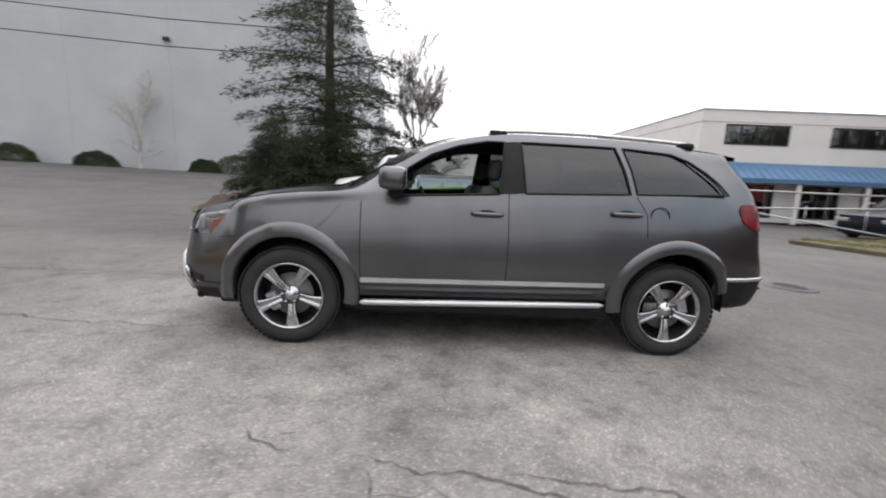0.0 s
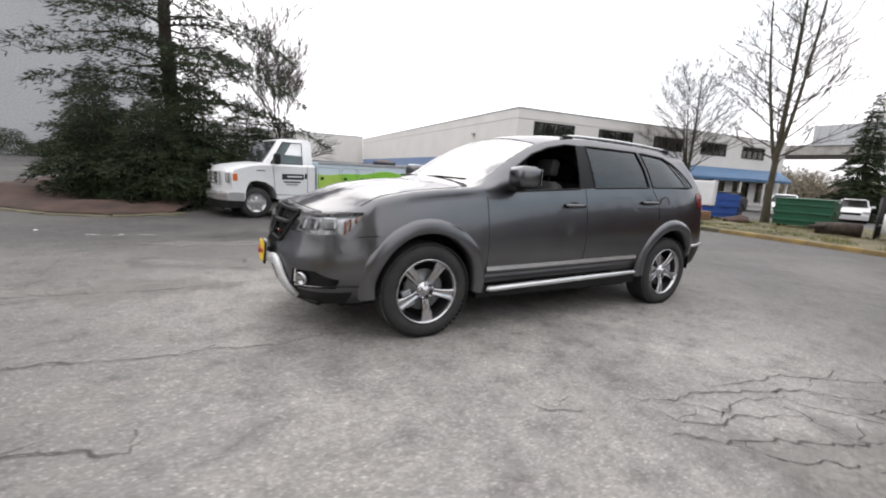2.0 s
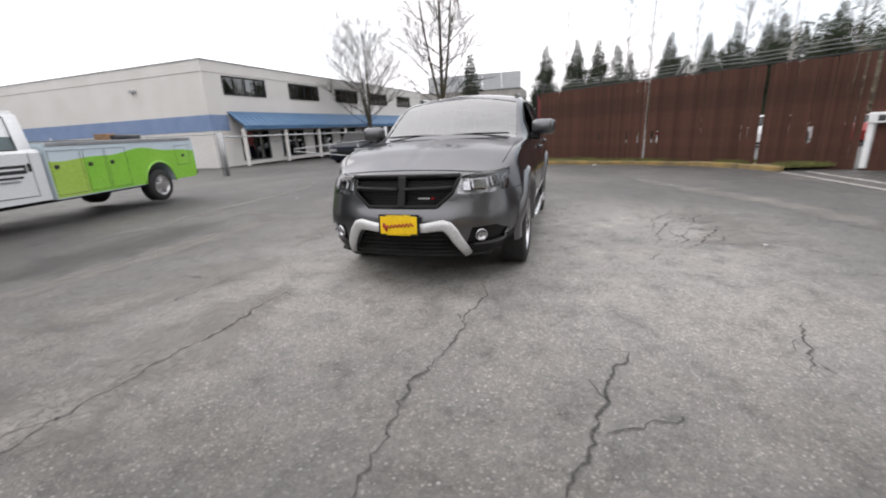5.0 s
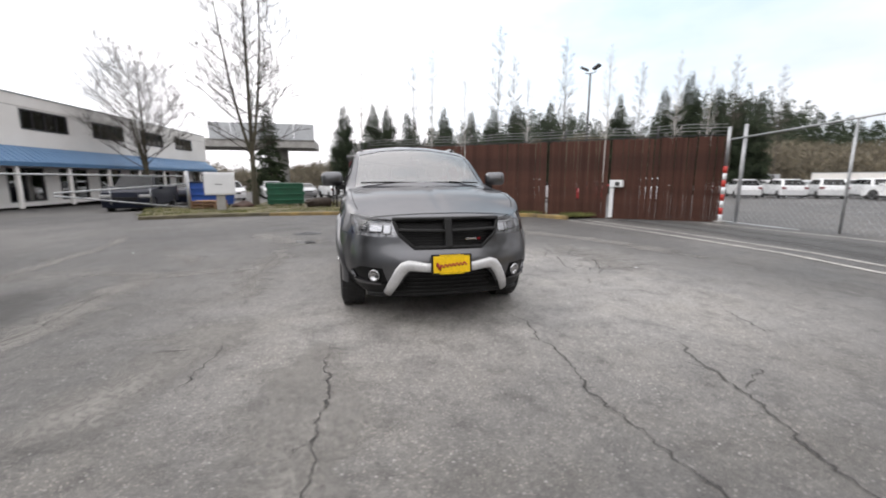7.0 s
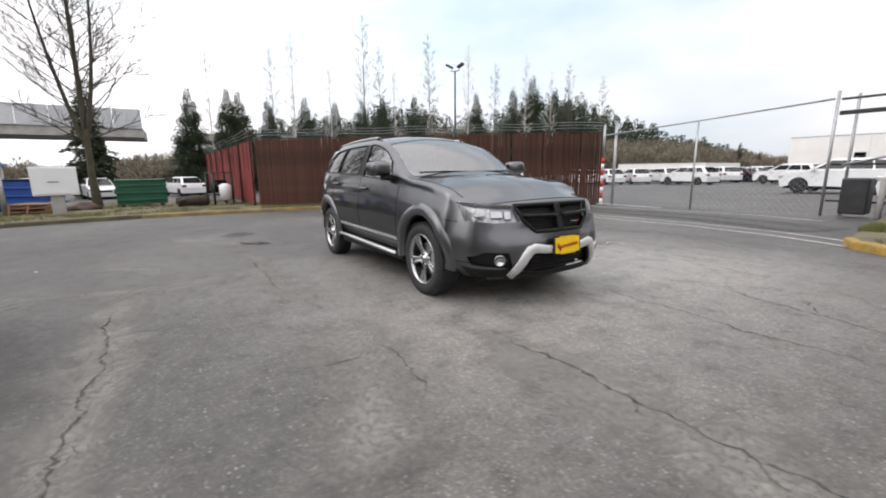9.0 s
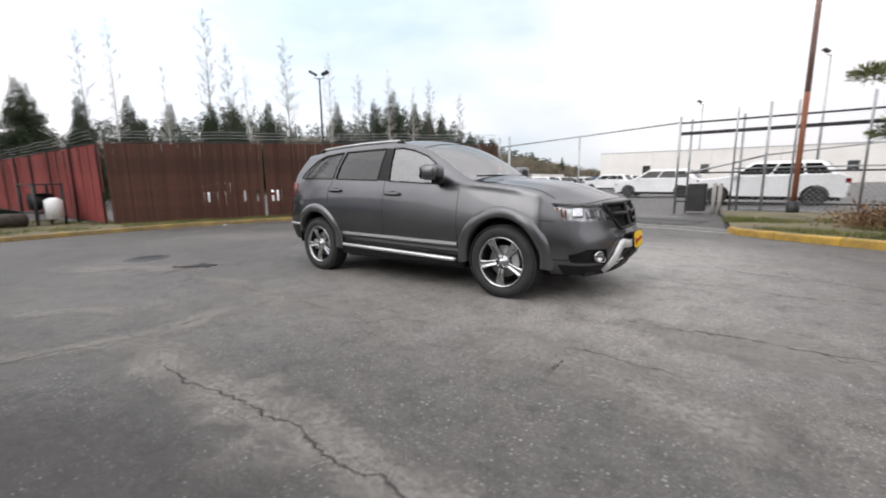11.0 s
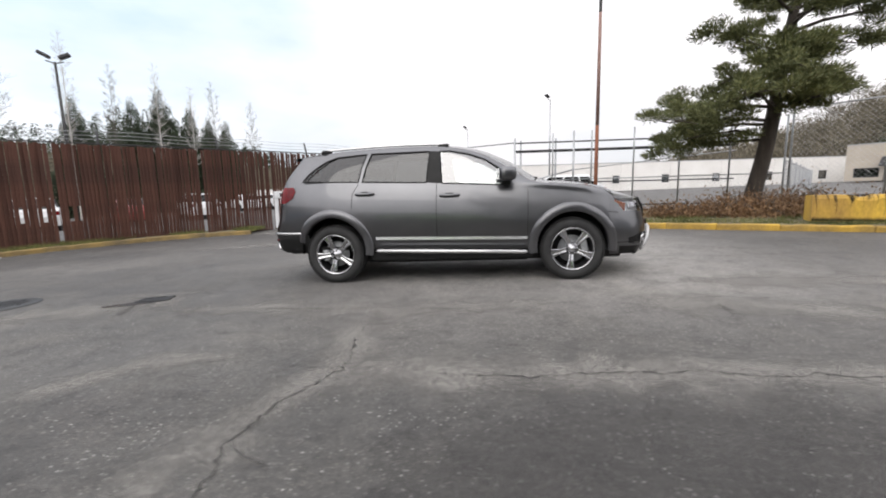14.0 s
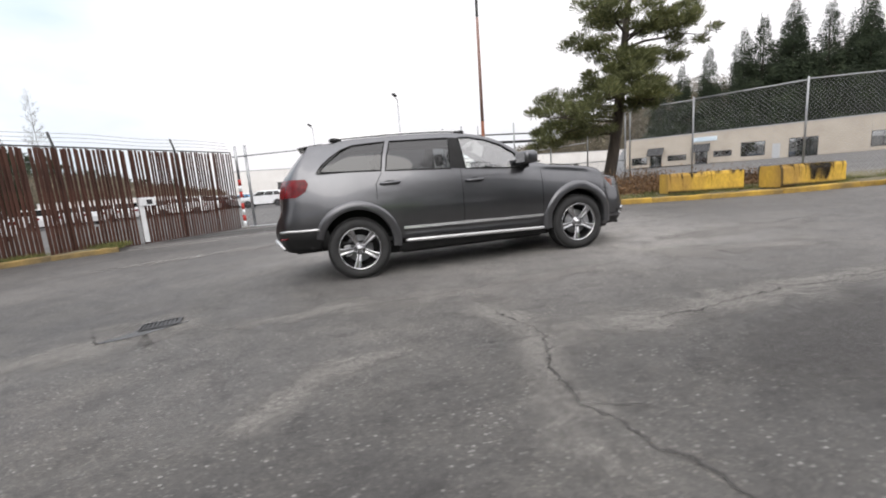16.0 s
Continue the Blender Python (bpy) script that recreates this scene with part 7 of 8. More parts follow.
    vs = [bm.verts.new(p) for p in ((-0.155, -W + 0.12, 1.17), (-0.155, W - 0.12, 1.17), (-0.545, W - 0.21, 1.63), (-0.545, -W + 0.21, 1.63))]
    f = bm.faces.new(vs)
    bmesh.ops.translate(bm, verts=bm.verts[:], vec=(0.02, 0, 0.02))
    bmesh.ops.solidify(bm, geom=[f], thickness=0.01)
    part("windscreen", bm, SCREENDARK, van, "dark sloping windscreen")
    bm = bmesh.new()
    box(bm, 0.60, 0.695, -0.47, 0.47, 0.70, 0.97, 0.03)
    grille = part("grille", bm, DARKSTEEL, van)
    for k in range(4):
        bm = bmesh.new()
        box(bm, 0.66, 0.715, -0.48, 0.48, 0.705 + 0.075 * k, 0.735 + 0.075 * k, 0.01)
        part("grille_bar", bm, BRIGHT, grille)
    for y in (-0.48, -0.16, 0.16, 0.48):
        bm = bmesh.new()
        box(bm, 0.65, 0.71, y - 0.02, y + 0.02, 0.70, 0.97, 0.01)
        part("grille_bar", bm, BRIGHT, grille)
    bump = [(0.80, 0.40), (0.82, 0.52), (0.76, 0.56), (0.60, 0.56), (0.45, 0.55), (0.45, 0.38)]
    part("bumper", loft(bump, [(-W - 0.01, 0), (-0.6, 0), (-0.3, 0), (0, 0), (0.3, 0), (0.6, 0), (W + 0.01, 0)], 0.2), BRIGHT, van, "white bumper")
    skirt = [(0.78, 0.24), (0.79, 0.40), (0.45, 0.40), (0.45, 0.26)]
    part("bumper_skirt", loft(skirt, [(-W + 0.02, 0), (-0.4, 0), (0, 0), (0.4, 0), (W - 0.02, 0)], 0.2), BLACK, van)
    # utility body with wavy two-tone paint and locker doors
    x0, x1, z0, z1, B = -5.05, -1.42, 0.40, 1.25, 0.92
    arch = lambda r: [(AX + r * math.cos(t), max(z0, 0.36 + r * math.sin(t))) for t in (math.radians(12 * k + 6) for k in range(15))]  # noqa: E731
    bm = bmesh.new()
    prism(bm, [(x0 + 0.06, z0 + 0.10), (x0, z0 + 0.3), (x0 + 0.02, z1), (x1, z1), (x1, z0)] + arch(0.44), 2 * B, Matrix.Translation((0, -B, 0)))
    bmesh.ops.recalc_face_normals(bm, faces=bm.faces[:])
    ub = part("utility_body", bm, PALEBLUE, van, "pale blue upper body")
    for s in (1, -1):
        lo = lambda y0, y1: (min(s * y0, s * y1), max(s * y0, s * y1))  # noqa: E731

        def hills(xa, xb, mat, name, lift, label):
            bm = bmesh.new()
            cols = []
            for x in np.linspace(xa, xb, 60):
                hill = 1.03 + 0.05 * math.sin(2.0 * x + 2.2) + 0.02 * math.sin(5.1 * x) - 0.14 * step(-3.9, -4.6, x) * 0
                foot = z0 + 0.02 + 0.1 * (1 - step(x0, x0 + 0.1, x))
                if abs(x - AX) < 0.45:
                    foot = max(foot, 0.36 + math.sqrt(max(0, 0.45**2 - (x - AX) ** 2)))
                cols.append([bm.verts.new((x, s * yy, z)) for yy, z in ((B, foot), (B + lift, foot), (B + lift, hill), (B, hill))])
            for p, q in zip(cols, cols[1:]):
                for k in range(3):
                    bm.faces.new((p[k], p[k + 1], q[k + 1], q[k]))
            bmesh.ops.recalc_face_normals(bm, faces=bm.faces[:])
            part(name, bm, mat, ub, label)

        hills(x0 + 0.03, -2.06, LIME, "green_panel", 0.006, "lime green painted hills")
        hills(-2.06, x1 - 0.01, LIMEPALE, "yellow_panel", 0.006, "yellow-green painted hill")
        for xa, xb in ((-2.02, -1.45), (-2.5, -2.08), (-3.0, -2.55), (-4.85, -4.4)):
            bm = bmesh.new()
            za, zb = (0.46, 1.13) if xb > -4 else (0.70, 1.10)
            pts = [(xa, za), (xb, za), (xb, zb), (xa, zb), (xa, za)]
            tube(bm, [(x, s * (B + 0.006), z) for x, z in pts], 0.004, 4, False)
            dr = part("locker_door", bm, DARKSTEEL, ub)
            bm = bmesh.new()
            mx = xb - 0.1 if xb > -4.2 else (xa + xb) / 2
            box(bm, mx - 0.04, mx + 0.04, *lo(B, B + 0.02), 0.86, 0.92, 0.008)
            part("latch", bm, DARKSTEEL, dr)
        bm = bmesh.new()
        tube(bm, [(x, s * (B + 0.012), z) for x, z in arch(0.455)], 0.022, 6)
        part("arch_trim", bm, LIME, ub)
        bm = bmesh.new()
        box(bm, x0 + 0.1, x1 - 0.05, *lo(B - 0.02, B + 0.012), z1 - 0.05, z1 + 0.012, 0.006)
        part("top_rail", bm, GALV, ub)
        bm = bmesh.new()
        box(bm, x0 - 0.012, x0 + 0.03, *lo(B - 0.12, B - 0.03), 0.86, 1.0, 0.01)
        part("tail_lamp", bm, LENS_RED, ub)
    bm = bmesh.new()
    box(bm, x0 + 0.1, x1, -0.5, 0.5, z1 + 0.004, z1 + 0.02)
    part("load_floor", bm, GALV, ub)
    for y, r, xa, xb in ((-0.72, 0.022, -4.1, -1.6), (-0.8, 0.022, -4.1, -1.7), (0.45, 0.05, -4.0, -3.3)):
        bm = bmesh.new()
        pipe(bm, (xa, y, z1 + r + 0.012), (xb, y, z1 + r + 0.012), r)
        part("pipe", bm, DARKSTEEL, van)
    bm = bmesh.new()
    box(bm, x0 - 0.12, x0 + 0.04, -0.85, 0.85, 0.46, 0.54, 0.02)
    part("rear_step", bm, DARKSTEEL, van)
    bm = bmesh.new()
    box(bm, -4.4, 0.4, -0.40, 0.40, 0.32, 0.46)
    part("chassis", bm, BLACK, van)
    bm = bmesh.new()
    box(bm, -4.45, -4.2, -0.85, -0.5, z1 + 0.004, z1 + 0.16, 0.02)
    part("tool_box", bm, WOOD, van, "brown wooden box")
    taller = Matrix.Translation((0, 0, 0.36)) @ Matrix.Diagonal((1, 1, 1.10, 1)) @ Matrix.Translation((0, 0, -0.36))
    for ob in van.children:
        if not ob.name.startswith("wheel"):
            ob.matrix_basis = taller @ ob.matrix_basis


service_truck()


# ---- yard furniture ----
def dumpster(name, m, paint, label, L=1.9, W=1.25, H=1.25):
    d = thing(name, m, label, "dumpster")
    bm = bmesh.new()
    prof = [(-W / 2 + 0.12, 0.12), (W / 2 - 0.05, 0.12), (W / 2, H), (-W / 2, H * 0.88)]
    prism(bm, prof, L, Matrix.Rotation(radians(90), 4, "Z") @ Matrix.Translation((0, -L / 2, 0)))
    bmesh.ops.recalc_face_normals(bm, faces=bm.faces[:])
    part("bin", bm, paint, d)
    for z in (0.3, 0.62, 0.95):
        bm = bmesh.new()
        box(bm, -L / 2 - 0.03, L / 2 + 0.03, -W / 2 - 0.03, W / 2 + 0.03, z, z + 0.06, 0.01)
        part("rib", bm, paint, d)
    bm = bmesh.new()
    box(bm, -L / 2 - 0.02, L / 2 + 0.02, -W / 2 - 0.05, W / 2 + 0.05, 0.0, 0.06, 0.02, Matrix.Translation((0, 0, H * 0.95)) @ pose(0, 0, 0, 0, 0, 0))
    part("lid", bm, BLACK if paint is BLUEPAINT else paint, d)
    for x in (-L / 2 + 0.2, L / 2 - 0.2):
        for y in (-W / 2 + 0.25, W / 2 - 0.2):
            bm = bmesh.new()
            spun(bm, [(0.0, -0.03), (0.07, -0.03), (0.07, 0.03), (0.0, 0.03)], 14, Matrix.Translation((x, y, 0.07)))
            part("caster", bm, RUBBER, d)
    for s in (1, -1):
        bm = bmesh.new()
        box(bm, s * (L / 2 + 0.02) - 0.05, s * (L / 2 + 0.02) + 0.05, -0.35, 0.35, 0.62, 0.78, 0.01)
        part("fork_pocket", bm, paint, d)
    return d


dumpster("green_dumpster", stand(19.3, 4.35, 0.10, 96), GREENPAINT, "dark green steel dumpster standing on the verge")
dumpster("blue_dumpster", stand(19.6, 8.3, 0.10, 60), BLUEPAINT, "blue steel dumpster with black lid behind the cabinet", 2.0, 1.3, 1.35)


def utility_cabinet():
    c = thing("utility_cabinet", stand(15.0, 6.55, 0.08, 104), "white metal utility cabinet on a short pale post", "utility cabinet")
    bm = bmesh.new()
    box(bm, -0.62, 0.62, -0.22, 0.22, 0.72, 1.72, 0.02)
    part("cabinet_body", bm, WHITE, c)
    bm = bmesh.new()
    box(bm, -0.58, 0.58, 0.222, 0.24, 0.78, 1.66, 0.006)
    d = part("door", bm, WHITE, c)
    bm = bmesh.new()
    box(bm, -0.1, 0.2, 0.241, 0.25, 1.18, 1.21)
    part("label_bar", bm, DARKSTEEL, d)
    bm = bmesh.new()
    box(bm, -0.18, 0.18, -0.15, 0.15, 0.0, 0.72, 0.02)
    part("post", bm, CONCRETE, c)


utility_cabinet()


def pallet_stack(m):
    p = thing("pallet_stack", m, "weathered brown wooden pallets stacked beside the cabinet", "pallet")
    for k in range(3):
        for i in range(6):
            bm = bmesh.new()
            box(bm, -0.6, 0.6, -0.5 + 0.18 * i, -0.38 + 0.18 * i, 0.14 * k + 0.105, 0.14 * k + 0.125, 0, pose(0, 0, 0, 0, 0, 4 * k))
            part("board", bm, WOOD, p)
        for x in (-0.55, 0, 0.55):
            bm = bmesh.new()
            box(bm, x - 0.03, x + 0.03, -0.5, 0.52, 0.14 * k, 0.14 * k + 0.10, 0, pose(0, 0, 0, 0, 0, 4 * k))
            part("bearer", bm, WOOD, p)


pallet_stack(stand(16.2, 7.4, 0.10, 70))
bm = bmesh.new()
bmesh.ops.create_icosphere(bm, subdivisions=3, radius=0.5)
for v in bm.verts:
    v.co *= 1 + 0.35 * noise.noise(v.co * 3.1)
    v.co.z = max(v.co.z * 0.6, -0.05)
    v.co.x *= 1.8
solid("dirt_heap", bm, MULCH, "heap of brown soil and roots on the verge", "heap", stand(18.0, 6.3, 0.12, 20), smooth=True)
bm = bmesh.new()
tube(bm, [(-0.6, 0, 0.22), (0, 0.05, 0.24), (0.6, 0, 0.2)], [0.24, 0.22, 0.2], 12)
tube(bm, [(0.3, 0.1, 0.3), (0.8, 0.5, 0.25)], [0.09, 0.06], 8)
solid("log", bm, BARK, "short dark cut log lying on the verge", "log", stand(16.6, 2.4, 0.12, 110))


def scrap_stand(m):
    s = thing("scrap_machine", m, "dark rusty scrap machine with a white tank by the red fence", "machinery")
    bm = bmesh.new()
    for x in (-0.6, 0.6):
        for y in (-0.4, 0.4):
            pipe(bm, (x, y, 0), (x, y, 1.5), 0.05)
    for z in (0.5, 1.5):
        box(bm, -0.65, 0.65, -0.45, 0.45, z - 0.05, z, 0.01)
    part("frame", bm, DARKSTEEL, s)
    bm = bmesh.new()
    tube(bm, [(-0.9, 0, 0.25), (-0.9, 0, 0.9), (-0.9, 0, 1.0)], [0.26, 0.26, 0.12], 14)
    part("tank", bm, WHITE, s, "white plastic tank")
    bm = bmesh.new()
    spun(bm, [(0, -0.3), (0.3, -0.3), (0.3, 0.3), (0, 0.3)], 16, Matrix.Translation((0.1, 0, 0.85)))
    part("drum", bm, BLACK, s)


scrap_stand(stand(17.5, 1.2, 0.1, 10))


def barrier_block(m, label, seed, black=0):
    """Cast concrete block with upright sides and a shallow lifting notch, paint worn and streaked."""
    b = thing("barrier_block", m, label, "concrete barrier", "yellow barrier blocks")
    L = 1.92
    bm = bmesh.new()
    prof = [(-0.27, 0.0), (-0.30, 0.05), (-0.30, 0.25), (-0.30, 0.47), (-0.27, 0.54), (0.27, 0.54), (0.30, 0.47), (0.30, 0.25), (0.30, 0.05), (0.27, 0.0)]
    n = len(prof)
    cols = []
    for i in range(25):
        x = -L / 2 + L * i / 24
        notch = 0.045 if 9 <= i <= 12 else 0.0
        col = []
        for y, z in prof:
            k = noise.noise(Vector((x * 3, y * 4, z * 4 + seed))) * 0.016
            col.append(bm.verts.new((x + (0.02 if i == 0 else -0.02 if i == 24 else 0), y + k * (1 if y > 0 else -1), max(0, z + k - (notch if z > 0.4 else 0)))))
        cols.append(col)
    for a, c in zip(cols, cols[1:]):
        for k in range(n):
            bm.faces.new((a[k], a[(k + 1) % n], c[(k + 1) % n], c[k]))
    bm.faces.new(cols[0][::-1]), bm.faces.new(cols[-1])
    bmesh.ops.recalc_face_normals(bm, faces=bm.faces[:])
    part("block", bm, YELLOWBLOCK, b)
    rnd = random.Random(seed)

    def stain(s, x, top, w0, w1, h, e):
        st = bpy.data.meshes.new("streak")
        out = lambda z: 0.318 - 0.03 * max(0.0, z - 0.47) / 0.07  # noqa: E731
        vs, ed, fs = [], [], []
        for i in range(7):
            t = i / 6
            z, w = top - h * t, w0 + (w1 - w0) * t
            for k in (-1, 0, 1):
                vs.append((x + k * w + 0.02 * math.sin(3 * t + x), s * out(z), z))
                ed.append((e if k == 0 else 0.0) * (1 - 0.55 * t))
            if i:
                q = 3 * i
                fs += [(q - 3, q - 2, q + 1, q), (q - 2, q - 1, q + 2, q + 1)]
        st.from_pydata(vs, [], fs)
        st.attributes.new("edge", "FLOAT", "POINT").data.foreach_set("value", ed)
        st.materials.append(GRIME)
        shared("streak", st, b, Matrix.Identity(4))

    for s in (1, -1):
        for k in range(17):
            stain(s, rnd.uniform(-0.9, 0.9), 0.545, rnd.uniform(0.012, 0.04), rnd.uniform(0.008, 0.03), rnd.uniform(0.12, 0.46), rnd.uniform(0.5, 1.05))
        for k in range(6):
            stain(s, rnd.uniform(-0.85, 0.85), 0.545, rnd.uniform(0.10, 0.2), rnd.uniform(0.05, 0.1), rnd.uniform(0.06, 0.12), 1.0)
        for k in range(black):
            stain(s, rnd.uniform(-0.1, 0.35), 0.548, rnd.uniform(0.12, 0.24), rnd.uniform(0.08, 0.18), rnd.uniform(0.36, 0.52), 1.5)
        if black:
            stain(s, -0.93, 0.545, 0.06, 0.06, 0.5, 1.5)
        foot = bpy.data.meshes.new("foot_moss")
        foot.from_pydata([(x, s * y, z) for x in np.linspace(-0.93, 0.93, 9) for y, z in ((0.30, 0.015), (0.319, 0.06), (0.319, 0.13))], [], [(3 * i + j, 3 * i + 3 + j, 3 * i + 4 + j, 3 * i + 1 + j) for i in range(8) for j in (0, 1)])
        foot.attributes.new("edge", "FLOAT", "POINT").data.foreach_set("value", [1.1, 0.7, 0.0] * 9)
        foot.materials.append(GRIME)
        shared("foot_moss", foot, b, Matrix.Identity(4))
    if black:  # black crust over the top
        crust = bpy.data.meshes.new("top_crust")
        crust.from_pydata([(x, y, 0.563) for x in np.linspace(-0.95, 0.95, 9) for y in (-0.28, 0.0, 0.28)], [], [(3 * i + j, 3 * i + 3 + j, 3 * i + 4 + j, 3 * i + 1 + j) for i in range(8) for j in (0, 1)])
        crust.attributes.new("edge", "FLOAT", "POINT").data.foreach_set("value", [0.5, 1.2, 0.5] * 9)
        crust.materials.append(GRIME)
        shared("top_crust", crust, b, Matrix.Identity(4))
    return b


barrier_block(stand(-8.0, -3.6, 0.12, 158), "worn yellow concrete barrier block with dark streaks behind the kerb", 1)
barrier_block(stand(-9.98, -2.42, 0.12, 174), "stained yellow concrete barrier block, much blackened, behind the kerb", 5, 7)
bm = bmesh.new()
box(bm, -0.9, 0.9, -0.3, 0.3, 0, 0.62, 0.03)
solid("concrete_block", bm, CONCRETE, "plain grey concrete block beyond the yellow ones", "concrete barrier", stand(-12.0, -0.6, 0.1, 150))


def utility_pole():
    p = thing("flag_pole", stand(-4.14, -10.1, 0), "tall steel pole, rusty orange low down and grey above", "pole")
    for z0, z1, r0, r1, mat in ((0.0, 0.42, 0.14, 0.14, DARKSTEEL), (0.42, 3.2, 0.068, 0.064, ORANGERUST), (3.2, 7.0, 0.064, 0.056, surface("faded_rust", (0.20, 0.12, 0.10), (0.30, 0.20, 0.17), 0.8, 0.2, 2, 30, 0.1)), (7.0, 13.0, 0.056, 0.045, GALV)):
        bm = bmesh.new()
        tube(bm, [(0, 0, z0), (0, 0, z1)], [r0, r1], 14)
        part("base" if z0 == 0 else "shaft", bm, mat, p)


utility_pole()


def light_mast(m, h, label, heads=2):
    p = thing("flood_light_mast", m, label, "lamp post", "flood light masts")
    bm = bmesh.new()
    tube(bm, [(0, 0, 0), (0, 0, h)], [0.14, 0.07], 10)
    part("mast", bm, DARKSTEEL if heads == 2 else GALV, p)
    for k in range(heads):
        a = 35 + 180 * k
        bm = bmesh.new()
        m2 = Matrix.Translation((0, 0, h)) @ pose(0, 0, 0, 0, 0, a)
        tube(bm, [m2 @ Vector((0, 0, -0.1)), m2 @ Vector((0.5, 0, 0.05))], 0.04, 6)
        arm = part("arm", bm, DARKSTEEL, p)
        bm = bmesh.new()
        box(bm, 0.3, 1.0, -0.25, 0.25, -0.08, 0.14, 0.05, m2 @ pose(0, 0, 0.1, 0, -28, 0))
        part("lamp_head", bm, DARKSTEEL, arm)


light_mast(stand(30.0, -20.8, 0), 11.2, "dark mast with two flood lamps behind the fence")
light_mast(stand(-8.0, -56.0, 0), 13.2, "thin lamp mast with one lamp on the far lot", 1)
light_mast(stand(5.0, -75.0, 0), 12.5, "thin lamp mast with one lamp on the far lot", 1)
bm = bmesh.new()
for dz in (0.0, 1.7):
    tube(bm, [(-60, 27, 10.6 + dz), (-30, 26.6, 9.4 + dz), (-18, 26.4, 9.0 + dz), (-7.5, 26.0, 8.9 + dz)], 0.035, 5)
solid("power_line", bm, BLACK, "two dark overhead cables crossing before the warehouse", "cable", kind="structure")

# ---- trees and shrubs ----
def stuff_part(name, bm, material, parent, label=""):
    """Twigs that nobody could count, as one part."""
    ob = part(name, bm, material, parent, label)
    ob["kind"] = "stuff"
    return ob


class Spray:
    """Gathers many small leaf blades into one mesh."""

    def __init__(self, seed):
        self.r = np.random.RandomState(seed)
        self.v, self.n = [], 0

    def blades(self, centres, dirs, length, width, droop=0.0, spread=0.5):
        """One kite-shaped blade at each centre, roughly along its direction."""
        c = np.asarray(centres, float)
        d = np.asarray(dirs, float) + self.r.normal(0, spread, c.shape)
        d[:, 2] -= droop
        d /= np.linalg.norm(d, axis=1, keepdims=True) + 1e-9
        s = np.cross(d, self.r.normal(0, 1, c.shape))
        s /= np.linalg.norm(s, axis=1, keepdims=True) + 1e-9
        L = length * (0.6 + 0.8 * self.r.rand(len(c), 1))
        w = width * (0.6 + 0.8 * self.r.rand(len(c), 1))
        self.v.append(np.stack([c, c + d * L * 0.45 + s * w / 2, c + d * L, c + d * L * 0.45 - s * w / 2], 1).reshape(-1, 3))
        self.n += len(c)

    def mesh(self, name, mat):
        me = bpy.data.meshes.new(name)
        v = np.concatenate(self.v)
        me.vertices.add(len(v))
        me.vertices.foreach_set("co", v.ravel())
        me.loops.add(len(v))
        me.loops.foreach_set("vertex_index", np.arange(len(v), dtype=np.int32))
        me.polygons.add(len(v) // 4)
        me.polygons.foreach_set("loop_start", np.arange(0, len(v), 4, dtype=np.int32))
        me.update(calc_edges=True)
        me.materials.append(mat)
        return me

    def part(self, name, mat, parent, label=""):
        ob = new(name, self.mesh(name, mat))
        ob.parent = parent
        if label:
            ob["label"] = label
        ob["kind"] = "stuff"
        return ob


def fir(name, m, high, reach, label, seed, mat=None, skirt=0.4, tiers=26, per=7, dense=1.0, group="", blade=0.30, gaps=0.10, trunk_r=0.24, power=0.8, slim=0.24, ragged=0.0, puff=0.05):
    """A conifer: tapered trunk, whorls of drooping limbs, sprays of needles along their twigs."""
    t = thing(name, m, label, "tree", group)
    rnd = random.Random(seed)
    bm = bmesh.new()
    tube(bm, [(0.05 * math.sin(z), 0.05 * math.cos(1.3 * z), z) for z in np.linspace(-0.1, high, 12)], [max(0.015, trunk_r * (1 - k / 11.5)) for k in range(12)], 9)
    part("trunk", bm, BARK, t)
    limbs = bmesh.new()
    sp = Spray(seed)
    for i in range(tiers):
        for k in range(per):
            u = min(0.985, max(0.0, (i + rnd.uniform(-ragged, 1.4 + ragged)) / tiers))
            z = skirt + (high - skirt) * u
            r = reach * (1 - u) ** power * (0.65 + 0.55 * rnd.random()) * (0.55 + 0.45 * min(1, u * 6))
            a = 2 * math.pi * (k + rnd.random()) / per + i * 1.1
            L = r * (0.55 + 0.6 * rnd.random()) + 0.12
            if rnd.random() < gaps:
                continue
            d = Vector((math.cos(a), math.sin(a), 0))
            rise = rnd.uniform(-0.05, 0.25) + 0.5 * u
            pts = [Vector((0, 0, z)) + d * (L * s) + Vector((0, 0, L * (rise * s - 0.42 * s * s))) for s in (0, 0.35, 0.7, 1.0)]
            tube(limbs, pts, [max(0.006, 0.022 * L / 2), 0.014 * max(L / 2, 0.4), 0.008, 0.004], 4, False)
            n = max(4, int(L * 26 * dense))
            s = sp.r.rand(n) ** 0.75
            base = np.array([tuple(pts[0].lerp(pts[3], q)) for q in s])
            base[:, 2] += L * (rise * s - 0.42 * s * s) - (rise - 0.42) * L * s
            side = np.array([-d.y, d.x, 0.0])
            off = sp.r.normal(0, 1, (n, 1)) * (0.10 + 0.20 * L * (1 - s[:, None] * 0.75))
            base = base + side * off
            base[:, 2] += sp.r.normal(0, puff, n) - 0.10 * np.abs(off[:, 0])
            dirs = np.array([d.x, d.y, -0.15]) * 0.8 + side * np.sign(off) * 0.8
            short = blade * (0.4 + 0.6 * (1 - u))
            sp.blades(base, dirs, short, short * slim, 0.12, 0.35)
            sp.blades(base, dirs, short * 0.8, short * slim, 0.3, 0.6)
    stuff_part("branch_work", limbs, BARK, t)
    sp.part("crown", mat or FIRLEAF, t, "dark green needle sprays")
    return t


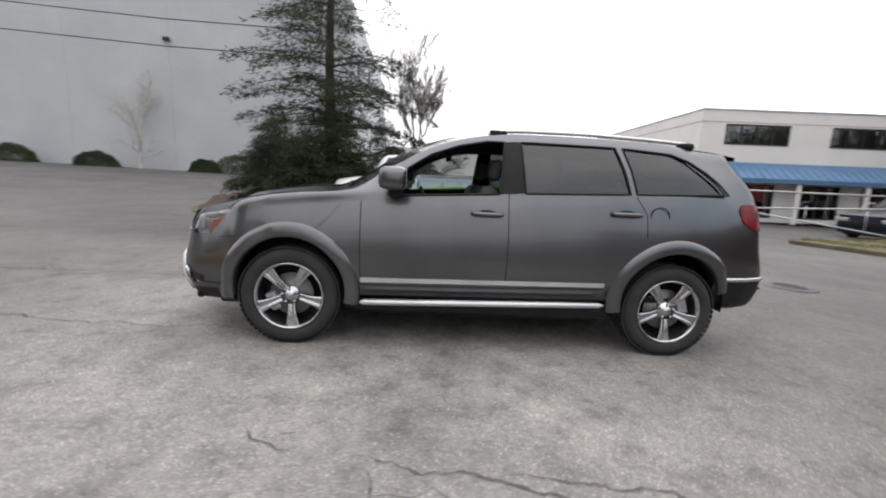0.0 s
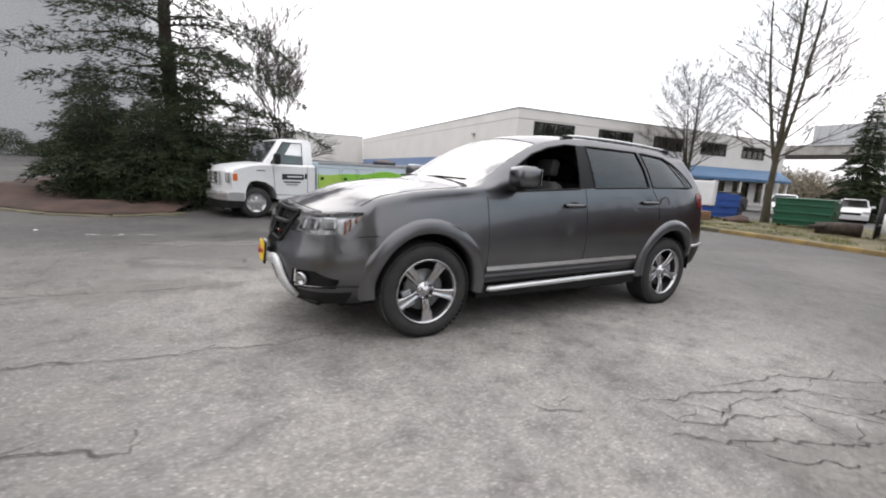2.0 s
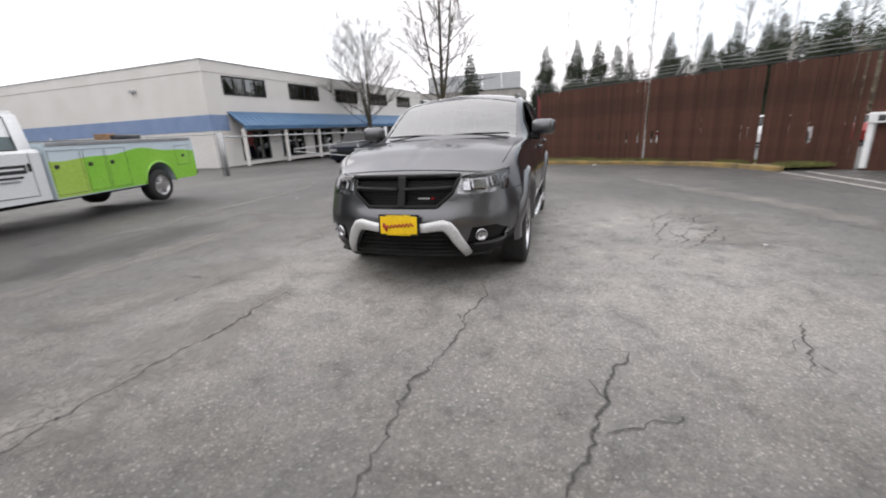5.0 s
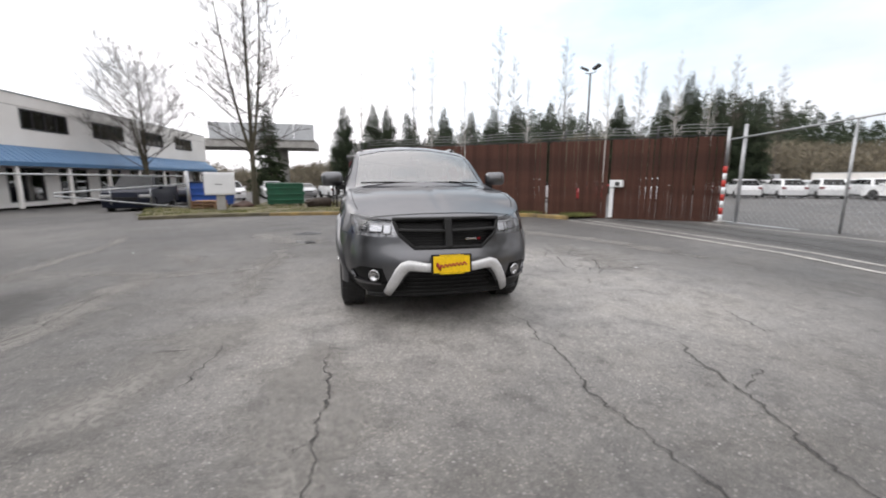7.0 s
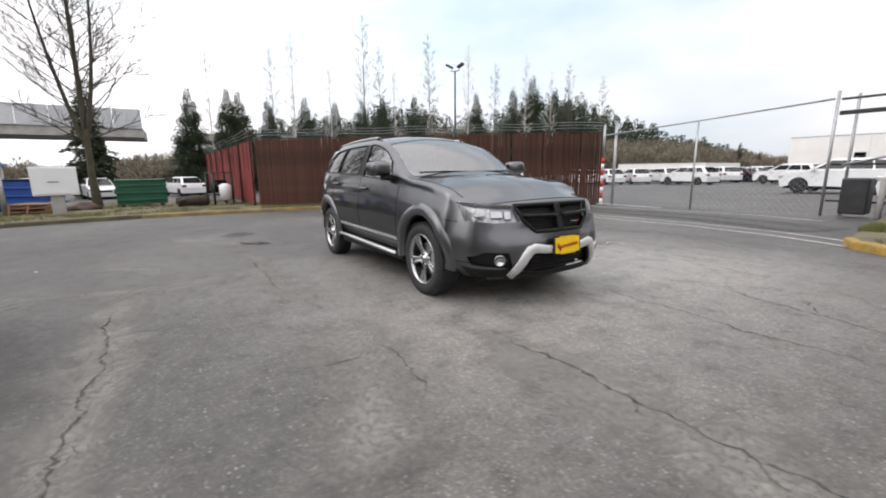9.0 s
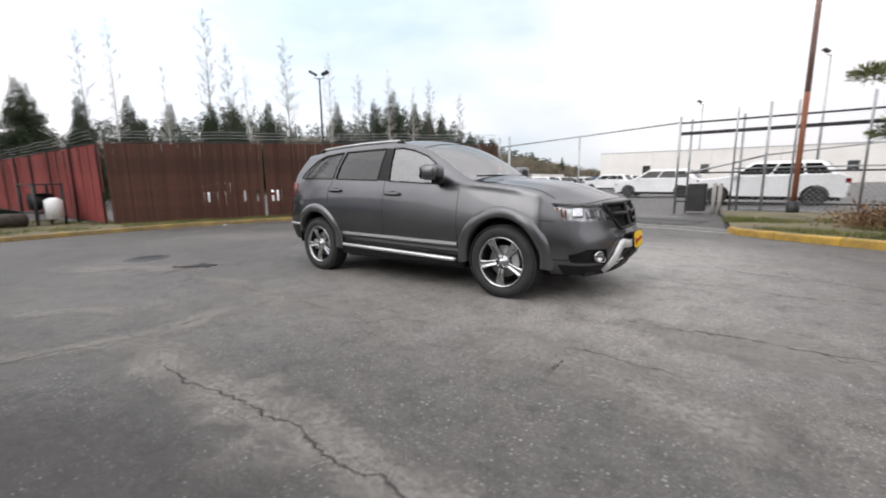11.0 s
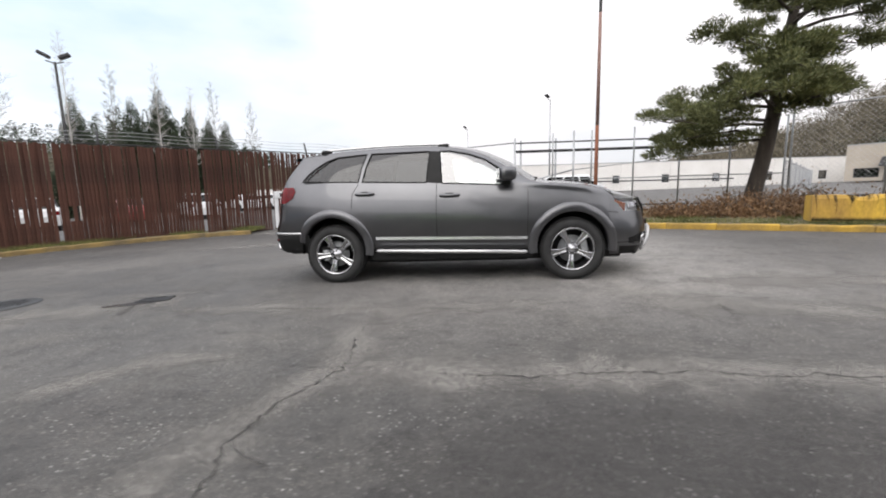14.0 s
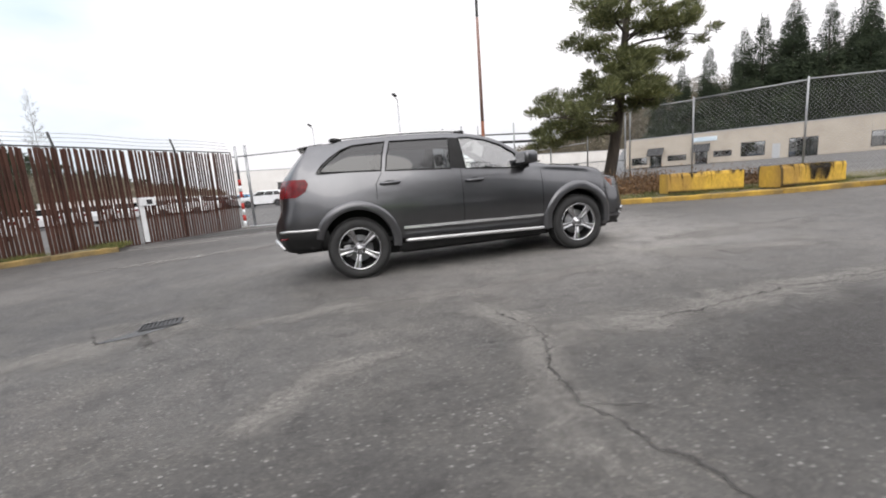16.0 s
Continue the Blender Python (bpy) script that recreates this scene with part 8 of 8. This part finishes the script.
def grow(bm, p, d, L, r, level, rnd, most, up=0.25, spread=0.7, twist=0.0, tips=None):
    """Bare limbs that fork down to twigs."""
    n = 3 if level < most else 2
    pts, q, e = [p], p.copy(), d.copy()
    for _ in range(n):
        e = (e + Vector((rnd.uniform(-1, 1), rnd.uniform(-1, 1), rnd.uniform(-0.6, 1) + up)) * 0.16).normalized()
        q = q + e * (L / n)
        pts.append(q.copy())
    r1 = r * (0.55 if level else 0.6)
    tube(bm, pts, [r + (r1 - r) * k / n for k in range(n + 1)], 7 if level == 0 else 5 if level < 3 else 3, False)
    if level >= most:
        if tips is not None:
            tips.append((pts[-1], e))
        return
    for k in range(rnd.randint(4, 6) if level < most - 1 else 4):
        s = rnd.uniform(0.35, 1.0) if level else rnd.uniform(0.45, 1.0)
        j = min(n - 1, int(s * n))
        at = pts[j].lerp(pts[j + 1], s * n - j)
        a = rnd.uniform(0, 6.283)
        side = e.orthogonal().normalized()
        side.rotate(Matrix.Rotation(a, 3, e))
        nd = (e * (1 - spread * 0.6) + side * spread + Vector((0, 0, up))).normalized()
        grow(bm, at, nd, L * rnd.uniform(0.48, 0.7), r * (0.32 + 0.2 * rnd.random()) * (1 - 0.35 * s) + 0.004, level + 1, rnd, most, up, spread, twist, tips)


def bare_tree(name, m, high, label, seed, stems=3, bark=None, levels=4, up=0.3, spread=0.65, moss=False, r=0.14, group=""):
    t = thing(name, m, label, "tree", group)
    rnd = random.Random(seed)
    bm = bmesh.new()
    fork = high * 0.22
    tube(bm, [(0, 0, -0.1), (0.02, 0, 0.15), (0.03, 0.02, fork * 0.6), (0.05, 0, fork)], [r * 1.5, r * 1.1, r, r * 0.95], 9, False)
    part("trunk", bm, MOSSBARK if moss else bark or BARK, t)
    bm = bmesh.new()
    for k in range(stems):
        a = 6.283 * k / stems + rnd.random()
        lean = 0.16 + 0.14 * rnd.random() if k else 0.04
        grow(bm, Vector((0.05, 0, fork - 0.1 + 0.05 * k)), Vector((lean * math.cos(a), lean * math.sin(a), 1)).normalized(), high * (0.62 - 0.07 * k), r * (0.75 - 0.08 * k), 0, rnd, levels, up, spread)
    for k in range(5):
        a = 6.283 * k / 5 + rnd.random()
        grow(bm, Vector((0.03, 0, fork * (0.55 + 0.1 * k))), Vector((math.cos(a), math.sin(a), 0.35)).normalized(), high * 0.3, r * 0.3, 1, rnd, levels, 0.12, spread)
    stuff_part("branch_work", bm, bark or BARK, t, "bare forking twigs")
    return t


# the large fir on the mulch island, with younger firs round its foot
fir("fir_tree", stand(-3.75, 11.6, 0.2), 13.5, 4.3, "tall dark green fir with open tiered branches on the mulch island", 11, None, 1.2, 25, 8, 3.2, "", 0.22, 0.34, 0.24, 0.8, 0.15)
for x, y, h, r, s in ((-5.2, 9.6, 2.6, 1.5, 21), (-4.0, 9.0, 2.4, 1.5, 22), (-3.0, 9.9, 3.4, 1.6, 23), (-1.8, 11.4, 3.2, 1.6, 24), (-5.6, 11.6, 3.4, 1.6, 25), (-0.6, 13.2, 2.6, 1.5, 27), (-3.6, 10.6, 4.2, 1.9, 28)):
    fir("young_fir", stand(x, y, 0.15), h, r, "bushy young dark green fir at the foot of the tall one", s, None, 0.05, 16, 8, 4.6, "young firs", 0.19, 0.1, 0.06, 0.8, 0.14)
bare_tree("shrub_tree", stand(-0.6, 12.5, 0.15), 4.6, "thin bare shrub growing beside the fir", 31, 4, BARK, 4, 0.3, 0.5, False, 0.05)



def leader_tree(name, m, high, wide, label, seed, laterals=60, low=0.2, leaders=1, round_=False, r=0.16, group="", bark=None):
    """A bare tree with straight leaders and many fine, upswept side branches."""
    t = thing(name, m, label, "tree", group)
    rnd = random.Random(seed)
    bm, fine = bmesh.new(), bmesh.new()
    stems = []
    for k in range(leaders):
        a, z0 = rnd.uniform(0, 6.28), 0.0 if k == 0 else high * rnd.uniform(0.16, 0.26)
        lean = 0.0 if k == 0 else rnd.uniform(0.06, 0.12)
        top = high * (1.0 if k == 0 else rnd.uniform(0.82, 0.95))
        way = []
        for i in range(11):
            u = i / 10
            d = lean * high * (1 - (1 - u) ** 2) * 0.9
            way.append(Vector((d * math.cos(a) + 0.05 * math.sin(5 * u + k) * (u > 0), d * math.sin(a) + 0.05 * math.cos(4 * u + k) * (u > 0), z0 + (top - z0) * u - (0.1 if i == 0 and k == 0 else 0))))
        rr = r if k == 0 else r * 0.6
        tube(bm, way, [max(0.008, rr * (1.35 if i == 0 and k == 0 else 1 - 0.96 * i / 10)) for i in range(11)], 8, False)
        stems.append((way, rr, top - z0, 1.0 if k == 0 else 0.6))
    part("trunk", bm, bark or MOSSBARK, t)

    def twig(p, d, L, rad, level):
        q, e, pts = p.copy(), d.copy(), [p]
        for _ in range(4):
            e = (e + Vector((rnd.uniform(-1, 1), rnd.uniform(-1, 1), rnd.uniform(-0.5, 0.9) + 0.35)) * 0.13).normalized()
            q = q + e * (L / 4)
            pts.append(q.copy())
        tube(fine, pts, [rad * (1 - 0.8 * i / 4) for i in range(5)], 4 if level < 2 else 3, False)
        if level == 3 or L < 0.25:
            return
        for j in range((8, 5, 3)[level - 1] if L > 0.6 else 3):
            s = rnd.uniform(0.2, 0.98)
            i = min(3, int(4 * s))
            at = pts[i].lerp(pts[i + 1], 4 * s - i)
            side = e.orthogonal().normalized()
            side.rotate(Matrix.Rotation(rnd.uniform(0, 6.283), 3, e))
            twig(at, (e * 0.75 + side * 0.62 + Vector((0, 0, 0.15))).normalized(), L * (0.5 - 0.25 * s) * rnd.uniform(0.7, 1.2) + 0.12, max(0.007, rad * 0.5), level + 1)

    for way, rr, span, share in stems:
        for j in range(int(laterals * share)):
            u = low + (0.98 - low) * (j + rnd.random()) / (laterals * share)
            i = min(9, int(u * 10))
            p = way[i].lerp(way[i + 1], u * 10 - i)
            v = (u - low) / (1 - low)
            shape = math.sqrt(max(0.03, 1 - (1.35 * v - 0.35) ** 2)) if round_ else min(1, 0.5 + 3 * v) * (1 - v) ** 0.75
            L = wide / 2 * shape * rnd.uniform(0.75, 1.1) * (1.0 if share == 1 else 0.75) + 0.25
            a = 2.4 * j + rnd.uniform(-0.5, 0.5)
            rise = rnd.uniform(0.35, 0.75) + 0.5 * v
            twig(p, Vector((math.cos(a), math.sin(a), rise)).normalized(), L, max(0.011, rr * 0.23 * (1 - 0.8 * v)), 1)
    stuff_part("branch_work", fine, bark or BARK, t, "bare fine twigs")
    return t


leader_tree("bare_tree", stand(20.0, 6.1, 0.1), 14.5, 8.6, "tall bare deciduous tree with mossy trunk on the verge", 41, 52, 0.17, 3)
leader_tree("bare_tree", stand(27.5, 14.6, 0.0), 9.6, 10.5, "spreading bare deciduous tree before the office building", 47, 40, 0.22, 3, True)
fir("cypress", stand(39.5, 8.6, 0), 9.3, 2.2, "narrow dark green cypress beyond the dumpsters", 51, None, 0.2, 30, 8, 1.4, "", 0.4)
bare_tree("birch", stand(-21.2, 28.4, 0.8), 6.0, "small pale bare birch against the warehouse wall", 55, 3, PALEBARK, 3, 0.2, 0.7, False, 0.13)


def hedge(name, m, sx, sy, sz, label, seed, mat=None, count=5000, blade=0.10):
    """A clipped or loose bush: short stems and a rounded, uneven mass of leaves."""
    h = thing(name, m, label, "bush", "hedge bushes")
    bm = bmesh.new()
    rnd = random.Random(seed)
    for k in range(9):
        a, q = rnd.uniform(0, 6.28), rnd.uniform(0.1, 0.7)
        tube(bm, [(0.2 * sx * math.cos(a), 0.2 * sy * math.sin(a), 0), (q * sx * math.cos(a), q * sy * math.sin(a), sz * 0.8)], [0.03, 0.008], 5, False)
    stuff_part("stem_tangle", bm, BARK, h)
    sp = Spray(seed)
    d = sp.r.normal(0, 1, (count, 3))
    d /= np.linalg.norm(d, axis=1, keepdims=True)
    d[:, 2] = np.abs(d[:, 2])
    lump = np.array([0.86 + 0.22 * noise.noise(Vector(q) * 2.2 + Vector((seed, 0, 0))) for q in d])
    rad = (0.72 + 0.28 * sp.r.rand(count) ** 0.5) * lump
    sp.blades(d * rad[:, None] * np.array([sx, sy, sz]), d, blade, blade * 0.5, -0.1, 0.7)
    sp.part("foliage", mat or HEDGELEAF, h)
    return h


for x, sx, sz, s in ((-24.3, 1.3, 1.1, 61), (-16.6, 1.0, 1.0, 62), (-13.6, 2.2, 1.5, 63), (-9.4, 1.7, 1.35, 64), (-30.0, 1.5, 1.2, 65)):
    hedge("hedge_bush", stand(x, 28.3, 0.6), sx * 1.3, 1.1, sz * 1.35, "rounded dark green bush along the warehouse wall", s, None, 11000, 0.085)


def pine():
    t = thing("pine_tree", stand(-8.2, -7.75, 0.1), "leaning pine with flat layered needle clumps in the planting bed", "tree")
    bm = bmesh.new()
    way = [(0.08, -0.1, -0.2), (0.0, -0.05, 0.6), (-0.16, 0.0, 1.6), (-0.30, 0.05, 2.8), (-0.42, 0.08, 4.2), (-0.62, 0.02, 5.6), (-0.75, 0.0, 7.0), (-0.85, 0.1, 8.6)]
    tube(bm, way, [0.27, 0.22, 0.20, 0.18, 0.15, 0.12, 0.09, 0.04], 12)
    part("trunk", bm, BARK, t)
    rnd = random.Random(77)
    limbs, sp = bmesh.new(), Spray(77)
    # limbs as (height, compass angle, length, rise)
    plan = [(2.1, -20, 2.8, -0.08), (2.2, 20, 2.6, -0.04), (2.5, -40, 2.6, 0.0), (2.6, 22, 3.4, -0.04), (2.9, 48, 2.9, 0.06), (3.0, -8, 2.9, 0.04), (3.2, 30, 2.2, 0.16), (3.3, 75, 2.2, 0.06), (2.8, 95, 1.7, 0.05), (3.1, 118, 1.6, 0.12), (3.5, 62, 1.5, 0.3), (3.7, 100, 1.2, 0.35), (4.2, 30, 1.5, 0.25), (4.7, 10, 2.3, 0.15), (4.6, 172, 1.9, -0.05), (5.0, 158, 2.6, 0.08), (5.4, 140, 2.4, 0.1), (5.2, 90, 1.9, 0.1), (5.5, 30, 2.2, 0.2), (5.6, 175, 2.4, 0.15), (5.9, 270, 1.8, 0.2), (6.3, 60, 1.8, 0.3), (6.6, 190, 1.9, 0.3), (7.0, 330, 1.5, 0.4), (7.4, 120, 1.3, 0.5), (7.9, 10, 1.1, 0.6), (8.3, 200, 0.9, 0.7)]
    for z, a, L, rise in plan:
        d = Vector((math.cos(radians(a)), math.sin(radians(a)), 0))
        x0 = curve(z, [(p[2], p[0]) for p in way])
        p0 = Vector((x0, 0.04, z))
        pts = [p0]
        for s in (0.25, 0.5, 0.75, 1.0):
            pts.append(p0 + d * (L * s) + Vector((rnd.uniform(-0.1, 0.1), rnd.uniform(-0.1, 0.1), L * rise * s + 0.12 * math.sin(3 * s) + rnd.uniform(-0.06, 0.06))))
        tube(limbs, pts, [0.055, 0.045, 0.035, 0.022, 0.01], 6, False)
        for s in (0.42, 0.54, 0.66, 0.78, 0.89, 1.0):
            i = min(3, int(s * 4))
            at = pts[i].lerp(pts[i + 1], min(1.0, s * 4 - i))
            for side in (-1, 0, 1):
                if rnd.random() < (0.36 if z < 4 else 0.52):
                    continue
                c = at + Vector((-d.y, d.x, 0)) * side * rnd.uniform(0.25, 0.55) * L / 2 + d * rnd.uniform(-0.15, 0.25) + Vector((0, 0, rnd.uniform(-0.22, 0.38)))
                tube(limbs, [at, at.lerp(c, 0.6) + Vector((0, 0, -0.03)), c], [0.018, 0.012, 0.005], 4, False)
                n = 330
                q = sp.r.normal(0, 1, (n, 3))
                q /= np.linalg.norm(q, axis=1, keepdims=True) + 1e-9
                q *= sp.r.rand(n, 1) ** 0.45
                size = np.array([0.34, 0.34, 0.17]) * rnd.uniform(0.6, 1.2)
                pos = np.array(c) + q * size
                out = q * np.array([1, 1, 0.6]) + np.array([d.x * 0.4, d.y * 0.4, 0.55])
                sp.blades(pos, out, 0.15, 0.024, 0.0, 0.45)
    stuff_part("branch_work", limbs, BARK, t)
    sp.part("crown", PINELEAF, t, "layered green needle clumps")


pine()


def dry_shrubs():
    """Brown ground shrubs in the planting bed."""
    rnd = random.Random(5)
    for k, (x, y, sx, sz) in enumerate(((-5.4, -6.6, 0.8, 0.40), (-6.4, -6.2, 0.9, 0.50), (-7.3, -5.6, 0.95, 0.55), (-7.4, -6.8, 1.0, 0.62), (-8.4, -5.6, 0.9, 0.52), (-8.9, -6.9, 0.9, 0.6), (-9.6, -5.0, 0.9, 0.5), (-10.6, -4.4, 0.9, 0.45))):
        h = thing("dry_shrub", stand(x, y, 0.1, 37 * k), "low tangled brown shrub with dead leaves in the bed", "bush", "dry shrubs")
        bm = bmesh.new()
        for j in range(16):
            grow(bm, Vector((rnd.uniform(-0.3, 0.3), rnd.uniform(-0.3, 0.3), 0)), Vector((rnd.uniform(-1, 1), rnd.uniform(-1, 1), rnd.uniform(0.3, 1))).normalized(), sz * rnd.uniform(0.7, 1.2), 0.010, 2, rnd, 3, 0.2, 0.8)
        stuff_part("stem_tangle", bm, TWIG, h)
        sp = Spray(100 + k)
        n = 2600
        q = sp.r.normal(0, 0.45, (n, 3))
        q[:, 2] = np.abs(q[:, 2]) * 0.9
        sp.blades(q * np.array([sx, sx, sz]), np.array([[0, 0, 0.6]]) * np.ones((n, 1)), 0.09, 0.032, 0, 0.8)
        sp.part("foliage", DRYLEAF, h)


dry_shrubs()

# ---- woods in the distance ----
FAR_FIRS = [(54.4, -4.6, 12.0), (53.8, -8.2, 10.1), (52.9, -12.4, 11.7), (51.0, -15.8, 11.0), (49.6, -22.0, 11.9), (47.7, -26.0, 12.1), (43.1, -33.2, 12.2), (40.0, -37.1, 12.5), (38.2, -39.1, 13.9), (36.1, -41.1, 12.1), (34.7, -42.5, 10.9), (33.2, -43.7, 10.6), (38.3, -14.5, 9.2), (37.3, -16.4, 9.0), (40.0, -1.8, 9.6), (41.0, -5.5, 9.0), (42.5, 1.2, 9.8)]
first = fir("far_fir", stand(*FAR_FIRS[0][:2], 0), 12.0, 3.7, "dark green conifer standing behind the brown fence", 201, FARLEAF, 0.6, 30, 8, 3.4, "conifers behind the fence", 0.36, 0.16, 0.2, 0.95, 0.24, 2.5, 0.32)
second = fir("far_fir", stand(*FAR_FIRS[1][:2], 0), 12.0, 2.9, "slender dark green conifer standing behind the brown fence", 202, FARLEAF, 0.6, 28, 8, 3.4, "conifers behind the fence", 0.34, 0.22, 0.2, 0.80, 0.24, 2.5, 0.28)
first.scale = second.scale = (1.0, 1.0, 1.0)
for k, (x, y, h) in enumerate(FAR_FIRS[2:]):
    o = copy_thing((first, second)[k % 2], stand(x, y, 0, 50 * k))
    o.scale = (h / 12.0,) * 3
first.scale, second.scale = (1.0,) * 3, (10.1 / 12,) * 3
for k, (x, y, h) in enumerate([(-70, -55.8, 22.0), (-71.7, -53.7, 23.5), (-74.1, -50.6, 25.2), (-76.8, -47.0, 23.1), (-79.3, -42.9, 22.1), (-66.6, -59.5, 20.1), (-81.7, -38.2, 20.9), (-60.8, -65.2, 16.2), (-64.2, -63.2, 18.2), (-78.3, -53.1, 23.6), (-83, -46.3, 24.3), (34.0, -91.0, 6.5), (35.5, -92.5, 5.2), (31.0, -92.0, 4.4)]):
    o = copy_thing((first, second)[k % 2], stand(x, y, 0, 70 * k))
    o.scale = (h / 12.0,) * 3
pop = leader_tree("poplar", stand(46.7, -0.8, 0), 15.7, 2.6, "tall thin bare poplar behind the fence", 301, 40, 0.35, 1, False, 0.09, "bare poplars", PALEBARK)
pop2 = leader_tree("poplar", stand(45.9, -7.0, 0), 15.7, 3.2, "tall thin bare poplar behind the fence", 305, 34, 0.4, 1, False, 0.08, "bare poplars", TWIG)
for k, (x, y, h) in enumerate([(45.5, -9.2, 17.1), (43.1, -16.8, 19.6), (41.7, -20.0, 14.4), (39.8, -23.7, 17.7), (37.3, -27.6, 16.4), (35.4, -30.2, 14.3), (33.0, -32.9, 14.9), (29.5, -36.4, 13.7), (44.2, -13.0, 14.5), (42.4, -18.4, 16.5), (31.0, -35.0, 13.0), (26.5, -38.5, 12.0)]):
    o = copy_thing((pop, pop2)[k % 2], stand(x, y, 0, 80 * k))
    o.scale = (h / 15.7,) * 3


def ridge(name, az0, az1, dist, h, label, seed, trees, mat, tall=7.0, wide=2.2):
    """A wooded hill: a ground swell with many small tree forms upon it."""
    bm = bmesh.new()
    n = 40
    rows, fade = [], []
    for k in range(n + 1):
        a = radians(az0 + (az1 - az0) * k / n)
        top = h * (0.65 + 0.5 * noise.noise(Vector((k * 0.13, seed, 0)))) * math.sin(math.pi * min(1, max(0.0, (k + 1) / (n + 2)))) ** 0.9
        rows.append([(a, dist + 12 * j, top * math.sin(math.pi / 2 * j / 4)) for j in range(5)])
        fade.append(0.25 + 0.75 * min(1.0, 3.5 * min(k + 1, n + 1 - k) / n))
    grid = [[bm.verts.new((r * math.cos(a), r * math.sin(a), z)) for a, r, z in row] for row in rows]
    for a, b in zip(grid, grid[1:]):
        for k in range(4):
            bm.faces.new((a[k], a[k + 1], b[k + 1], b[k])).smooth = True
    bmesh.ops.recalc_face_normals(bm, faces=bm.faces[:])
    solid(name + "_hill", bm, SOIL, "low hill in the distance under the woods", "hill", kind="structure")
    sp = Spray(seed)
    rnd = random.Random(seed)
    for _ in range(trees):
        u, v = rnd.random() * n, rnd.random() * 4
        i, j = min(n - 1, int(u)), min(3, int(v))
        (a, r, z), (a2, r2, z2) = rows[i][j], rows[i + 1][j + 1]
        fu = rnd.random()
        aa, rr, zz = a + (a2 - a) * fu, r + (r2 - r) * fu, z + (z2 - z) * fu
        H, W = tall * rnd.uniform(0.5, 1.25) * fade[i], wide * rnd.uniform(0.6, 1.2)
        m = 170
        t = sp.r.rand(m)
        ang = sp.r.rand(m) * 6.283
        rad = W * ((1 - t) ** 0.8 if mat is FARLEAF else np.sqrt(np.maximum(0.02, 1 - (2 * t - 1) ** 2))) * (0.4 + 0.6 * sp.r.rand(m))
        c = np.stack([rr * math.cos(aa) + rad * np.cos(ang), rr * math.sin(aa) + rad * np.sin(ang), zz + t * H], 1)
        if mat is FARLEAF:
            sp.blades(c, np.stack([np.cos(ang), np.sin(ang), 0 * ang], 1), 0.8, 0.28, 0.15, 0.5)
        else:  # leafless crowns: long thin upswept twigs
            sp.blades(c, np.stack([0.5 * np.cos(ang), 0.5 * np.sin(ang), 0 * ang + 0.7], 1), 1.5, 0.13, 0.0, 0.55)
    ob = new(name, sp.mesh(name, mat))
    tagged(ob, label, "woods", kind="stuff")


ridge("bare_woods", -74, 14, 92, 10.0, "grey-brown leafless woods on the far hillside", 1, 1300, HILLWOOD, 7.0, 2.4)
ridge("conifer_woods", -71, 2, 122, 31.0, "dark conifer woods along the far ridge", 2, 900, FARLEAF, 10.0, 2.6)
ridge("west_woods", -205, -118, 128, 24.0, "mixed dark woods on the hill beyond the tan shop", 3, 1200, FARLEAF, 9.0, 2.6)
ridge("west_bare_woods", -190, -108, 108, 25.0, "leafless brown woods at the foot of the western hill", 4, 1100, HILLWOOD, 8.0, 2.8)
ridge("north_woods", 8, 50, 110, 3.0, "leafless woods beyond the overpass", 5, 350, HILLWOOD, 7.0, 2.8)
